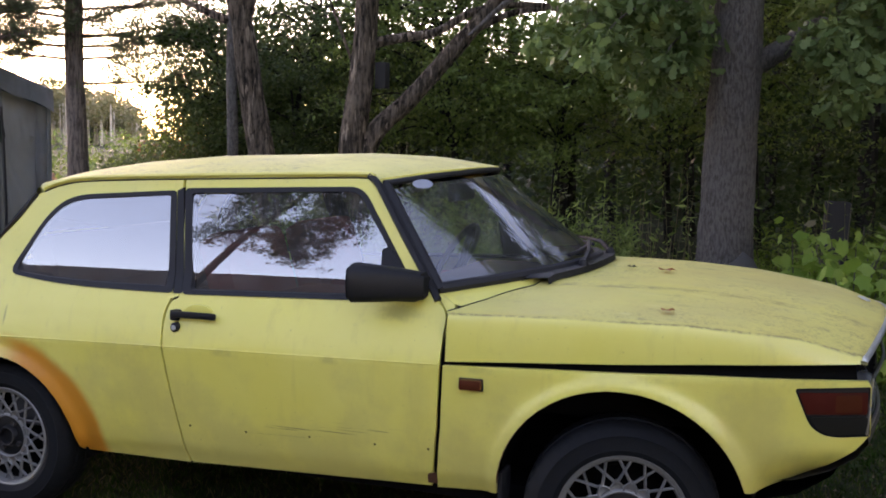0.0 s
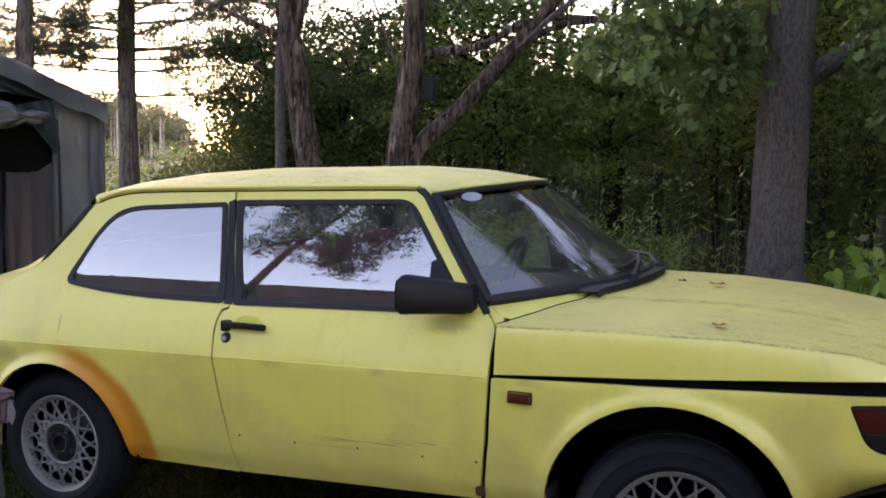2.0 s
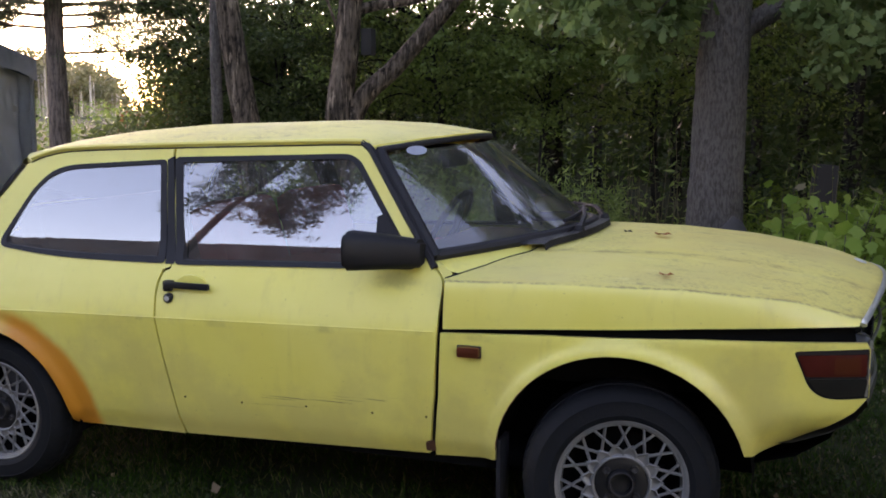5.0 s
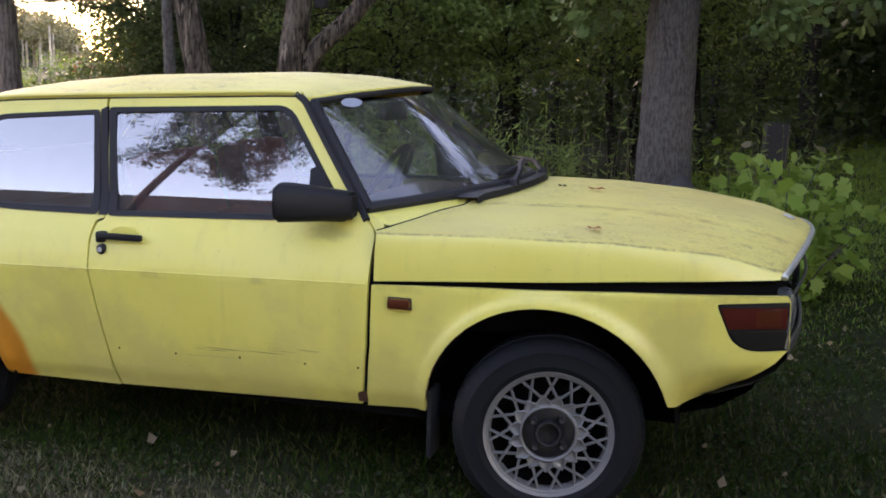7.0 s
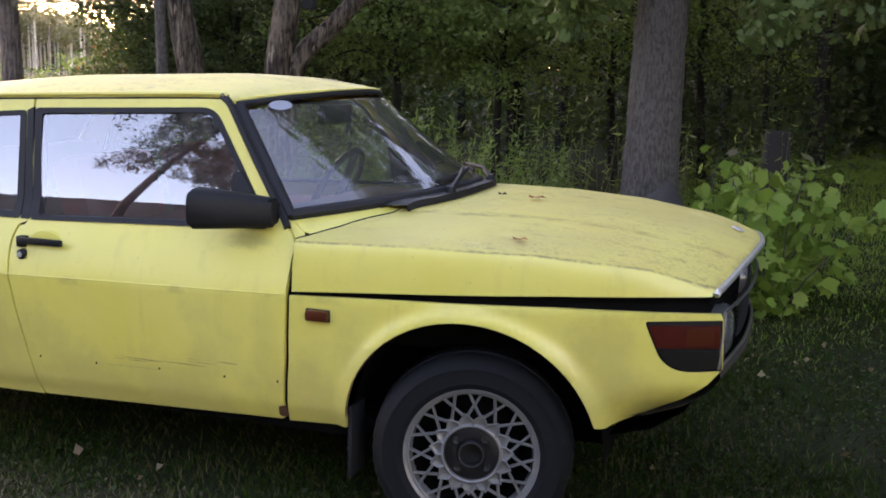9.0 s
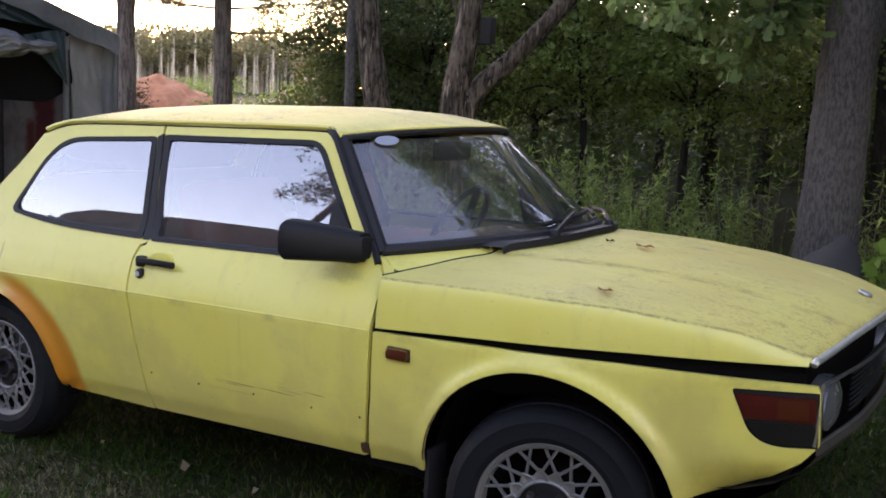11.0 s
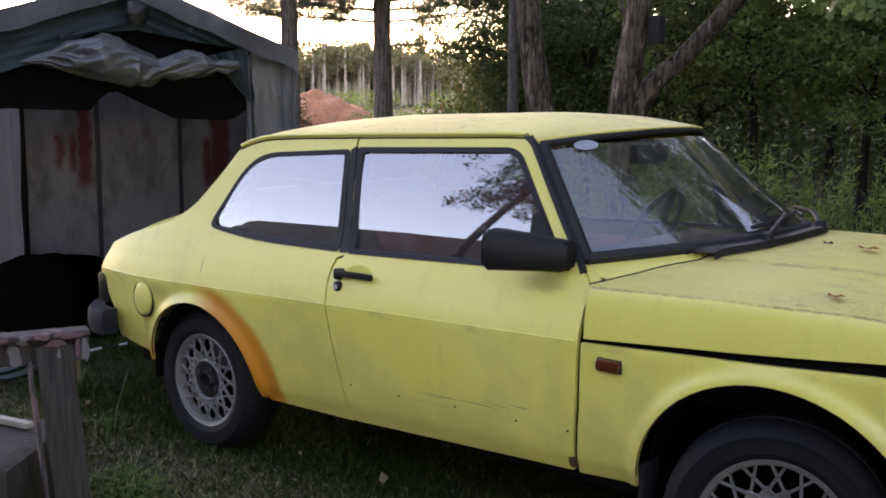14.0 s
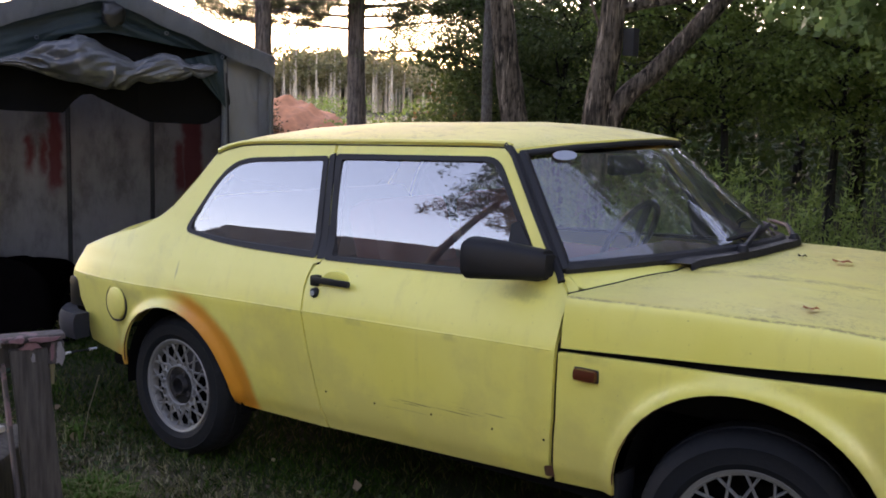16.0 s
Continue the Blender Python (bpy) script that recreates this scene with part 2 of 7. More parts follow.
def make_quarter_paint():
    """Yellow paint with a sprayed orange primer patch round the wheel opening."""
    n, col, broad = paint_nodes("yellow_paint_with_orange_patch")
    ax = n.axes()
    dx, dz = n.math('SUBTRACT', ax[0], 0.02), n.math('SUBTRACT', ax[2], 0.28)
    d = n.math('SQRT', n.math('ADD', n.math('MULTIPLY', dx, dx), n.math('MULTIPLY', dz, dz)))
    wob = n.math('ADD', d, n.math('MULTIPLY', n.math('SUBTRACT', n.noise(4), 0.5), 0.05))
    near = n.step(wob, 0.425, 0.475, 1, 0)
    ahead = n.step(ax[0], -0.06, 0.16)
    behind = n.math('MULTIPLY', n.step(ax[2], 0.36, 0.47, 1, 0), n.math('MULTIPLY', n.step(ax[0], -0.46, -0.37), n.step(ax[0], -0.2, -0.3)))
    f = n.math('MAXIMUM', n.math('MULTIPLY', near, ahead), n.math('MULTIPLY', behind, 0.75))
    col = n.mix(f, col, (0.62, 0.235, 0.022))
    # old scratch above the wheel, and a brown film round the filler flap
    col = n.mix(n.math('MULTIPLY', stain(n, 0.03, 0.80, 0.008, 0.05), 0.55), col, (0.16, 0.13, 0.06))
    col = n.mix(n.math('MULTIPLY', stain(n, -0.26, 0.665, 0.16, 0.05), 0.4), col, (0.30, 0.24, 0.10))
    # grime under the filler cap
    drip = n.math('MULTIPLY', n.step(n.math('ABSOLUTE', n.math('ADD', ax[0], 0.375)), 0.0, 0.035, 1, 0), n.math('MULTIPLY', n.step(ax[2], 0.40, 0.56), n.step(ax[2], 0.58, 0.54)))
    col = n.mix(n.math('MULTIPLY', drip, 0.5), col, (0.2, 0.16, 0.07))
    return n.finish(col, n.step(broad, 0.2, 0.8, 0.32, 0.5), 0, 0.5, 0.3)


def make_door_paint():
    """Door paint with long rusty scratches."""
    n, col, broad = paint_nodes("scratched_yellow_paint")
    ax = n.axes()
    col = n.mix(n.math('MULTIPLY', stain(n, 1.70, 0.925, 0.12, 0.04), 0.45), col, (0.12, 0.10, 0.05))
    col = n.mix(n.math('MULTIPLY', stain(n, 1.78, 0.62, 0.07, 0.22), 0.14), col, (0.30, 0.23, 0.10))
    line = n.step(n.noise(6, 4, 0.6, (0.5, 1, 26), 5.2), 0.575, 0.605)
    where = n.math('MULTIPLY', n.math('MULTIPLY', n.step(ax[2], 0.44, 0.47), n.step(ax[2], 0.54, 0.5)),
                   n.math('MULTIPLY', n.step(ax[0], 1.05, 1.2), n.step(ax[0], 1.75, 1.65)))
    col = n.mix(n.math('MULTIPLY', n.math('MULTIPLY', line, where), 0.8), col, (0.12, 0.06, 0.03))
    return n.finish(col, n.step(broad, 0.2, 0.8, 0.30, 0.46), 0, 0.5, 0.3)


def make_glass(name, tint, ior, painted_streaks=False):
    """Window glass: a tinted see-through pane with a clear reflection."""
    n = Nodes(name)
    t = n.t
    out = [x for x in t.nodes if x.type == 'OUTPUT_MATERIAL'][0]
    see = t.nodes.new("ShaderNodeBsdfTransparent")
    see.inputs[0].default_value = (*tint, 1)
    gloss = t.nodes.new("ShaderNodeBsdfGlossy")
    gloss.inputs["Color"].default_value = (1, 1, 1, 1)
    gloss.inputs["Roughness"].default_value = 0.015
    fr = t.nodes.new("ShaderNodeFresnel")
    fr.inputs[0].default_value = ior
    mx = t.nodes.new("ShaderNodeMixShader")
    t.links.new(fr.outputs[0], mx.inputs[0])
    t.links.new(see.outputs[0], mx.inputs[1])
    t.links.new(gloss.outputs[0], mx.inputs[2])
    last = mx
    # dust, and on the windscreen pale painted streaks for sky mirrored between the crowns
    dust = t.nodes.new("ShaderNodeBsdfDiffuse")
    dust.inputs[0].default_value = (0.75, 0.75, 0.72, 1)
    film = n.step(n.noise(9, 6, 0.65), 0.35, 0.8, 0.015, 0.07)
    if painted_streaks:
        ax = n.axes()
        ru = n.step(n.noise(9, 6, 0.7, (0.35, 7, 0.35), 2.2), 0.52, 0.62)
        br = n.step(n.math('ABSOLUTE', n.math('SUBTRACT', n.math('ADD', ax[1], n.math('MULTIPLY', ax[0], 0.25)), 1.05)), 0.02, 0.10, 1, 0)
        few = n.step(n.noise(3.5, 3, 0.5, None, 4.4), 0.56, 0.66)
        br = n.math('MULTIPLY', br, n.step(n.noise(6, 3, 0.5, None, 6.6), 0.40, 0.58))
        where = n.math('MAXIMUM', br, n.math('MULTIPLY', few, 0.5))
        film = n.math('MAXIMUM', film, n.math('MULTIPLY', n.math('MULTIPLY', ru, where), 0.16))
    m2 = t.nodes.new("ShaderNodeMixShader")
    t.links.new(film, m2.inputs[0])
    t.links.new(last.outputs[0], m2.inputs[1])
    t.links.new(dust.outputs[0], m2.inputs[2])
    t.links.new(m2.outputs[0], out.inputs[0])
    return n.mat


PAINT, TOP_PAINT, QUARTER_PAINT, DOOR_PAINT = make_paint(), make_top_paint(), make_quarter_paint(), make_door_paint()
SIDE_GLASS = make_glass("side_glass", (0.66, 0.67, 0.67), 3.5)
CLEAR_GLASS = make_glass("clear_glass", (0.85, 0.88, 0.87), 1.5)
SCREEN_GLASS = make_glass("screen_glass", (0.72, 0.76, 0.74), 2.2, True)
RUBBER = plain("black_rubber", (0.018, 0.018, 0.02), 0.6, 0, 0.3, 20, 0.1, 0.25)
PLASTIC = plain("black_plastic", (0.011, 0.011, 0.0125), 0.5, 0, 0.3, 40, 0.2, 0.25)
GREY_PLASTIC = plain("faded_grey_plastic", (0.013, 0.0145, 0.020), 0.75, 0, 0.3, 15, 0.15, 0.3)
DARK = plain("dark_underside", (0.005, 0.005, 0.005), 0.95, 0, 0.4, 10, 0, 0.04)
TYRE = plain("tyre_rubber", (0.0062, 0.0072, 0.0088), 0.7, 0, 0.45, 14, 0.3, 0.22)
ALLOY = plain("grey_alloy", (0.205, 0.202, 0.192), 0.45, 0.35, 0.25, 30, 0.2)
BRIGHT = plain("worn_bright_metal", (0.62, 0.61, 0.56), 0.35, 0.75, 0.3, 40)
CHROME = plain("dull_chrome", (0.26, 0.26, 0.25), 0.4, 0.9, 0.25, 30)
LAMP_GLASS = plain("clouded_lamp_glass", (0.12, 0.125, 0.13), 0.22, 0.3, 0.3, 20)
LENS_RED = plain("dark_red_lens", (0.075, 0.011, 0.007), 0.2, 0, 0.35, 9)
LENS_AMBER = plain("amber_lens", (0.088, 0.020, 0.008), 0.15, 0, 0.3, 9)
LENS_SMOKE = plain("smoked_lens", (0.011, 0.010, 0.009), 0.35, 0, 0.3, 9)
SEAT = plain("red_brown_velour", (0.24, 0.05, 0.048), 0.9, 0, 0.35, 18, 0.3)
TRIM = plain("grey_trim", (0.05, 0.05, 0.055), 0.8, 0, 0.3, 15, 0.2)
RUST = plain("rust", (0.10, 0.04, 0.018), 0.9, 0, 0.5, 40, 0.5)

# ---- the car: front to +x, its right side at y = 0, centre line at y = 0.845 ----
MID = 0.845
car = root("car", 1.25, MID, 0.0, "faded yellow two-door coupe with orange primer patch and lichen-stained hood", "car")

SIDE_Z = (0.0, 0.30, 0.36, 0.46, 0.60, 0.742, 0.750, 0.80, 0.86, 0.95, 1.0, 1.36, 1.45)
SIDE_Y = (0.12, 0.092, 0.060, 0.036, 0.016, 0.0035, 0.006, 0.021, 0.044, 0.090, 0.118, 0.236, 0.30)


def crease(x):
    return 0.727 + 0.024 * (x - 0.1)


def ripple(d, w):
    return math.exp(-(d / w) ** 2)


def side_y(x, z):
    """How far the right flank lies in from its widest plane."""
    zz = z + (0.745 - crease(x)) * min(1.0, max(0.0, (0.96 - z) / 0.16))
    y = float(np.interp(zz, SIDE_Z, SIDE_Y))
    y += 0.19 * max(0, x - 2.2) ** 2 + 0.22 * max(0, -0.15 - x) ** 2
    y += 7.5 * max(0, 0.585 - z) ** 2 * min(1, max(0, (x - 2.84) / 0.22))
    for cx, cz, r in ((0.0, 0.29, 0.355), (2.455, 0.335, 0.405)):
        d = math.hypot(x - cx, z - cz) - r
        if z > 0.3 and -0.05 < d < 0.16:
            y -= 0.024 * ripple(d - 0.002, 0.027)
    return y


def flank(x, z, off=0.0):
    return Vector((x, side_y(x, z) + off, z))


def inside(p, loop):
    hit = False
    for i in range(len(loop)):
        a, b = loop[i - 1], loop[i]
        if (a[1] > p[1]) != (b[1] > p[1]) and p[0] < a[0] + (p[1] - a[1]) / (b[1] - a[1]) * (b[0] - a[0]):
            hit = not hit
    return hit


def panel_bm(outline, holes=(), step=0.03, off=0.0, depth=0.018, surf=flank):
    """A pressed panel: the outline in side view filled with small triangles, laid on the flank, its edges turned inwards."""
    from_loops = [resample(outline, step)] + [resample(h, step) for h in holes]
    pts, edges = [], []
    for loop in from_loops:
        b = len(pts)
        pts += [Vector((p[0], p[1])) for p in loop]
        edges += [(b + i, b + (i + 1) % len(loop)) for i in range(len(loop))]
    xs, zs = [p[0] for p in from_loops[0]], [p[1] for p in from_loops[0]]
    edge = np.array([(p[0], p[1]) for p in pts])
    row = 0
    z = min(zs) + step * 0.5
    while z < max(zs):
        x = min(xs) + step * (0.25 if row % 2 else 0.75)
        while x < max(xs):
            if np.min((edge[:, 0] - x) ** 2 + (edge[:, 1] - z) ** 2) > (0.45 * step) ** 2:
                pts.append(Vector((x, z)))
            x += step
        z += step * 0.87
        row += 1
    if surf is flank:
        # close rows of points on both sides of the pressed crease
        for x in np.arange(min(xs) + 0.01, min(max(xs), 1.87), step):
            for d in (-0.020, -0.003, 0.005, 0.022):
                z = crease(x) + d
                if min(zs) < z < max(zs) and np.min((edge[:, 0] - x) ** 2 + (edge[:, 1] - z) ** 2) > (0.3 * step) ** 2:
                    pts.append(Vector((x, z)))
    got = geometry.delaunay_2d_cdt(pts, edges, [], 0, 1e-5)
    bm = bmesh.new()
    vs = [bm.verts.new(surf(p[0], p[1], off)) for p in got[0]]
    for f in {tuple(sorted(f)): f for f in got[2] if len(set(f)) > 2}.values():
        c = sum((got[0][i] for i in f), Vector((0, 0))) / len(f)
        if inside(c, from_loops[0]) and not any(inside(c, h) for h in from_loops[1:]):
            bm.faces.new([vs[i] for i in f])
    loose = [v for v in bm.verts if not v.link_faces]
    bmesh.ops.delete(bm, geom=loose, context='VERTS')
    if depth:
        rim = [e for e in bm.edges if len(e.link_faces) == 1]
        new_geo = bmesh.ops.extrude_edge_only(bm, edges=rim)["geom"]
        bmesh.ops.translate(bm, verts=[g for g in new_geo if isinstance(g, bmesh.types.BMVert)], vec=(0, depth, 0))
    return bm


def mirrored(bm):
    """The same panel on the car's other flank."""
    other = bm.copy()
    for v in other.verts:
        v.co.y = 2 * MID - v.co.y
    bmesh.ops.reverse_faces(other, faces=other.faces[:])
    return other


def both(name, bm, material, label=""):
    b2 = mirrored(bm)
    a = part(name, bm, material, car, label)
    b = part(name, b2, material, car, label)
    return a, b


def arc(cx, cz, r, a0, a1, n=14, squash=1.0):
    return [(cx + r * math.cos(radians(a0 + (a1 - a0) * i / n)), cz + squash * r * math.sin(radians(a0 + (a1 - a0) * i / n))) for i in range(n + 1)]


# outlines in side view (x, z)
QWIN = rounded([(-0.012, 0.962), (0.125, 1.20), (0.225, 1.275), (0.705, 1.307), (0.775, 0.932), (0.30, 0.930)], [0.06, 0.08, 0.10, 0.02, 0.02, 0.3], 6)
QGLASS = rounded([(0.016, 0.971), (0.145, 1.196), (0.238, 1.259), (0.683, 1.290), (0.742, 0.955), (0.30, 0.951)], [0.05, 0.08, 0.09, 0.015, 0.015, 0.3], 6)
DWIN = rounded([(0.742, 1.316), (1.482, 1.342), (1.762, 0.960), (0.815, 0.930)], [0.02, 0.055, 0.03, 0.02], 6)
DGLASS = rounded([(0.775, 1.297), (1.470, 1.324), (1.726, 0.977), (0.848, 0.947)], [0.015, 0.045, 0.02, 0.015], 6)
DOOR = rounded([(0.735, 1.355), (1.508, 1.376), (1.812, 0.975), (1.862, 0.930), (1.862, 0.772), (1.845, 0.55), (1.815, 0.325), (0.842, 0.292),
                (0.826, 0.45), (0.796, 0.62), (0.778, 0.735), (0.766, 0.835), (0.775, 0.905), (0.806, 0.915)],
               [0.03, 0.06, 0.02, 0.03, 0, 0, 0.012, 0.012, 0.05, 0.05, 0, 0.04, 0.03, 0.01], 5)
REAR_ARCH = arc(0.0, 0.29, 0.352, 2, 172, 20, 1.02)
FRONT_ARCH = arc(2.455, 0.335, 0.402, 12.5, 176, 24)
QUARTER = ([(0.770, 0.912), (0.759, 0.870), (0.758, 0.835), (0.770, 0.735), (0.788, 0.62), (0.818, 0.45), (0.834, 0.290), (0.345, 0.285)] + REAR_ARCH +
           [(-0.35, 0.37), (-0.665, 0.40), (-0.688, 0.53), (-0.800, 0.675), (-0.785, 0.735), (-0.715, 0.828), (-0.52, 0.895), (-0.30, 0.950), (-0.20, 0.997), (-0.12, 1.055),
            (-0.01, 1.175), (0.065, 1.275), (0.16, 1.318), (0.30, 1.338), (0.728, 1.356), (0.728, 1.318), (0.802, 0.928), (0.798, 0.921)])
FENDER = ([(1.876, 0.768), (1.862, 0.55), (1.832, 0.322), (2.050, 0.335)] + FRONT_ARCH[::-1] +
          [(2.872, 0.413), (2.97, 0.448), (3.08, 0.51), (3.165, 0.575), (3.205, 0.625), (3.200, 0.778), (3.190, 0.797), (2.70, 0.797), (2.25, 0.785)])
LAMP = rounded([(2.979, 0.770), (3.198, 0.779), (3.203, 0.620), (3.085, 0.612), (3.030, 0.645)], [0.015, 0.005, 0.005, 0.05, 0.03], 4)

# right and left flanks
quarter_r, quarter_l = both("rear_quarter", panel_bm(QUARTER, [QWIN], 0.020), QUARTER_PAINT, "yellow rear quarter with orange primer round the wheel opening")
door_r, door_l = both("door", panel_bm(DOOR, [DWIN], 0.032), DOOR_PAINT, "yellow door with rusty scratches")
fender_r, fender_l = both("front_wing", panel_bm(FENDER, [LAMP], 0.018), PAINT)
def pane_surface(x, z, off=0.0):
    """The side glass bows outwards: steep at the sill, leaning in towards the roof."""
    h = z - 0.945
    return Vector((x, 0.105 + 0.245 * h + 0.225 * h * h, z))


for w, g, parents, off in ((QWIN, QGLASS, (quarter_r, quarter_l), 0.0), (DWIN, DGLASS, (door_r, door_l), 0.0)):
    seal = panel_bm(w, [g], 0.03, -0.004, 0.03)
    s2 = mirrored(seal)
    part("window_seal", seal, RUBBER, parents[0])
    part("window_seal", s2, RUBBER, parents[1])
    pane = panel_bm(g, (), 0.04, 0.0, 0, pane_surface)
    p2 = mirrored(pane)
    for ob in (part("window_pane", pane, SIDE_GLASS, parents[0], "pane of reflecting side glass"), part("window_pane", p2, CLEAR_GLASS, parents[1])):
        ob.visible_shadow = False

# black pillar cover between door and rear side window
both("pillar_cover", panel_bm([(0.708, 1.306), (0.733, 1.318), (0.813, 0.932), (0.776, 0.931)], (), 0.04, -0.002, 0.02), PLASTIC)

# pressed crease along the flank and the rain gutter over the windows
GUTTER = [(0.085, 1.298), (0.16, 1.324), (0.30, 1.345), (0.75, 1.364), (1.44, 1.386), (1.505, 1.377)]
PILLAR = [(1.498, 1.380), (1.532, 1.358), (1.560, 1.322), (1.67, 1.170), (1.770, 1.036), (1.822, 0.968)]


def side_strip(name, line, rad, off, material, label=""):
    pts = [(p.x, p.y) for p in smooth_curve([(a, b, 0) for a, b in line], 6)]
    both(name, tube([flank(x, z, off) for x, z in pts], rad, 6), material, label)


both("crease_line", tube([flank(x, crease(x), 0.0012) for x in np.linspace(-0.77, 1.85, 60)], 0.0032, 6), PAINT)
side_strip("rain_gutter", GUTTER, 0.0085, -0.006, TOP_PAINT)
# black strip drawn for the shade in the gap above the door
side_strip("gutter_shadow_seal", [(a, b - 0.0145) for a, b in GUTTER], 0.0030, -0.0005, RUBBER, "black strip below the rain gutter for the shaded door gap")
side_strip("pillar_seal", PILLAR, 0.013, -0.001, RUBBER, "black rubber strip down the windscreen pillar")

# ---- roof, scuttle, boot: lofted across the car ----
def loft(rows, closed=False):
    bm = bmesh.new()
    vs = [[bm.verts.new(p) for p in r] for r in rows]
    for a, b in zip(vs, vs[1:]):
        for i in range(len(a) - 1):
            bm.faces.new((a[i], a[i + 1], b[i + 1], b[i]))
    return bm


def across(x_edge, z_edge, y_edge, x_mid, z_mid, n=25, power=2.2, bow=2.0):
    """A row from flank to flank: edge height to the crown at the centre line."""
    row = []
    for i in range(n):
        s = -1 + 2 * i / (n - 1)
        f = 1 - abs(s) ** power
        g = 1 - abs(s) ** bow
        row.append(Vector((x_edge + (x_mid - x_edge) * g, MID + s * (MID - y_edge), z_edge + (z_mid - z_edge) * f)))
    return row


roof_rows = smooth_curve([(0.075, 1.292, 0), (0.16, 1.325, 0), (0.35, 1.347, 0), (0.75, 1.366, 0), (1.15, 1.380, 0), (1.44, 1.386, 0), (1.525, 1.372, 0)], 6)
rows = []
for i, p in enumerate(roof_rows):
    s = i / (len(roof_rows) - 1)
    crown = p.x + (0.22 * s ** 3 - 0.30 * (1 - s) ** 4)
    zc = float(np.interp(crown, (-0.25, 0.03, 0.3, 0.61, 1.23, 1.50, 1.745), (1.305, 1.365, 1.405, 1.432, 1.452, 1.442, 1.407)))
    rows.append(across(p.x, p.y - 0.004, side_y(p.x, p.y) + 0.004, crown, zc, 31, 2.8, 2.4))
bm = loft(rows)
rim = [e for e in bm.edges if len(e.link_faces) == 1]
g = bmesh.ops.extrude_edge_only(bm, edges=rim)["geom"]
bmesh.ops.translate(bm, verts=[v for v in g if isinstance(v, bmesh.types.BMVert)], vec=(0, 0, -0.02))
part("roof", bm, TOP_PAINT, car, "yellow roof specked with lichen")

# windscreen: strongly curved
def screen_row(s, grow=0.0):
    """s 0 at the base, 1 at the top."""
    xe, ze = 1.805 + (1.535 - 1.805) * s, 0.985 + (1.355 - 0.985) * s
    xm, zm = 2.215 + (1.735 - 2.215) * s, 1.045 + (1.398 - 1.045) * s
    ye = side_y(xe, ze) + 0.022
    return across(xe + 0.012, ze + 0.004, ye - grow, xm, zm, 25, 2.2, 2.2)


bm = loft([screen_row(s) for s in np.linspace(0.075, 0.925, 12)])
ob = part("windscreen", bm, SCREEN_GLASS, car, "dusty curved windscreen with pale painted streaks of mirrored sky")
ob.visible_shadow = False
b = bmesh.new()
r1, r2 = screen_row(0.885), screen_row(0.965)
ctr = (r1[3] + r2[2]) / 2
ax_u, ax_v = (r2[4] - r2[1]).normalized(), (r2[3] - r1[3]).normalized()
vs = [b.verts.new(ctr + ax_u * 0.046 * math.cos(a) + ax_v * 0.022 * math.sin(a) + Vector((0.006, -0.004, 0.004))) for a in np.linspace(0, 2 * math.pi, 21)[:-1]]
b.faces.new(vs)
part("sticker", b, plain("pale_sticker", (0.29, 0.32, 0.38), 0.5), ob, "pale oval sticker in the corner of the glass")
for nm, s in (("seal_base", 0.04), ("seal_top", 0.985)):
    r = screen_row(s)
    part("windscreen_seal", tube(r, 0.021 if s < 0.5 else 0.012, 8), RUBBER, car)
for side in (0, -1):
    part("windscreen_seal", tube([screen_row(s)[side] for s in np.linspace(0.02, 0.97, 9)], 0.024, 8), RUBBER, car)

# rear window and boot lid
def rear_row(s):
    xe, ze = -0.16 + (0.05 + 0.16) * s, 1.03 + (1.265 - 1.03) * s
    xm, zm = -0.42 + (-0.25 + 0.42) * s, 1.06 + (1.295 - 1.06) * s
    return across(xe, ze, side_y(xe, ze) + 0.01, xm, zm, 21, 2.4, 2.4)


bm = loft([rear_row(s) for s in np.linspace(0, 1, 8)])
ob = part("rear_window", bm, SIDE_GLASS, car)
rows = []
for xe, ze, xm, zm in ((-0.15, 1.035, -0.43, 1.06), (-0.28, 0.958, -0.55, 0.99), (-0.50, 0.900, -0.75, 0.93), (-0.70, 0.835, -0.92, 0.86), (-0.78, 0.740, -0.98, 0.76),
                       (-0.795, 0.68, -0.99, 0.68), (-0.69, 0.53, -0.93, 0.53), (-0.665, 0.40, -0.90, 0.40)):
    rows.append(across(xe, ze - 0.010, side_y(xe, ze) + 0.006, xm, zm - 0.008, 21, 3, 2.6))
part("boot_lid", loft(rows), PAINT, car)
for sgn in (-1, 1):
    y = MID + sgn * (MID - 0.16)
    part("tail_lamp", box((-0.775, y, 0.61), (0.09, 0.15, 0.14), None, 0.02), LENS_SMOKE, car, "dark red tail lamp")

# rear bumper with its wrapped ends
pts = smooth_curve([(-0.60, -0.005, 0.485), (-0.70, 0.005, 0.485), (-0.79, 0.06, 0.485), (-0.88, 0.22, 0.485), (-0.99, MID, 0.485), (-0.88, 2 * MID - 0.22, 0.485), (-0.79, 2 * MID - 0.06, 0.485), (-0.70, 2 * MID - 0.005, 0.485), (-0.60, 2 * MID + 0.005, 0.485)], 5)
bm = bmesh.new()
rings = []
for i, p in enumerate(pts):
    t = (pts[min(i + 1, len(pts) - 1)] - pts[max(i - 1, 0)]).normalized()
    o = Vector((t.y, -t.x, 0)) * -1
    rings.append([bm.verts.new(p + o * a + Vector((0, 0, b))) for a, b in ((-0.045, -0.055), (0.025, -0.06), (0.035, -0.02), (0.035, 0.03), (0.022, 0.055), (-0.045, 0.055))])
for a, b in zip(rings, rings[1:]):
    for k in range(6):
        bm.faces.new((a[k], a[(k + 1) % 6], b[(k + 1) % 6], b[k]))
bm.faces.new(rings[0])
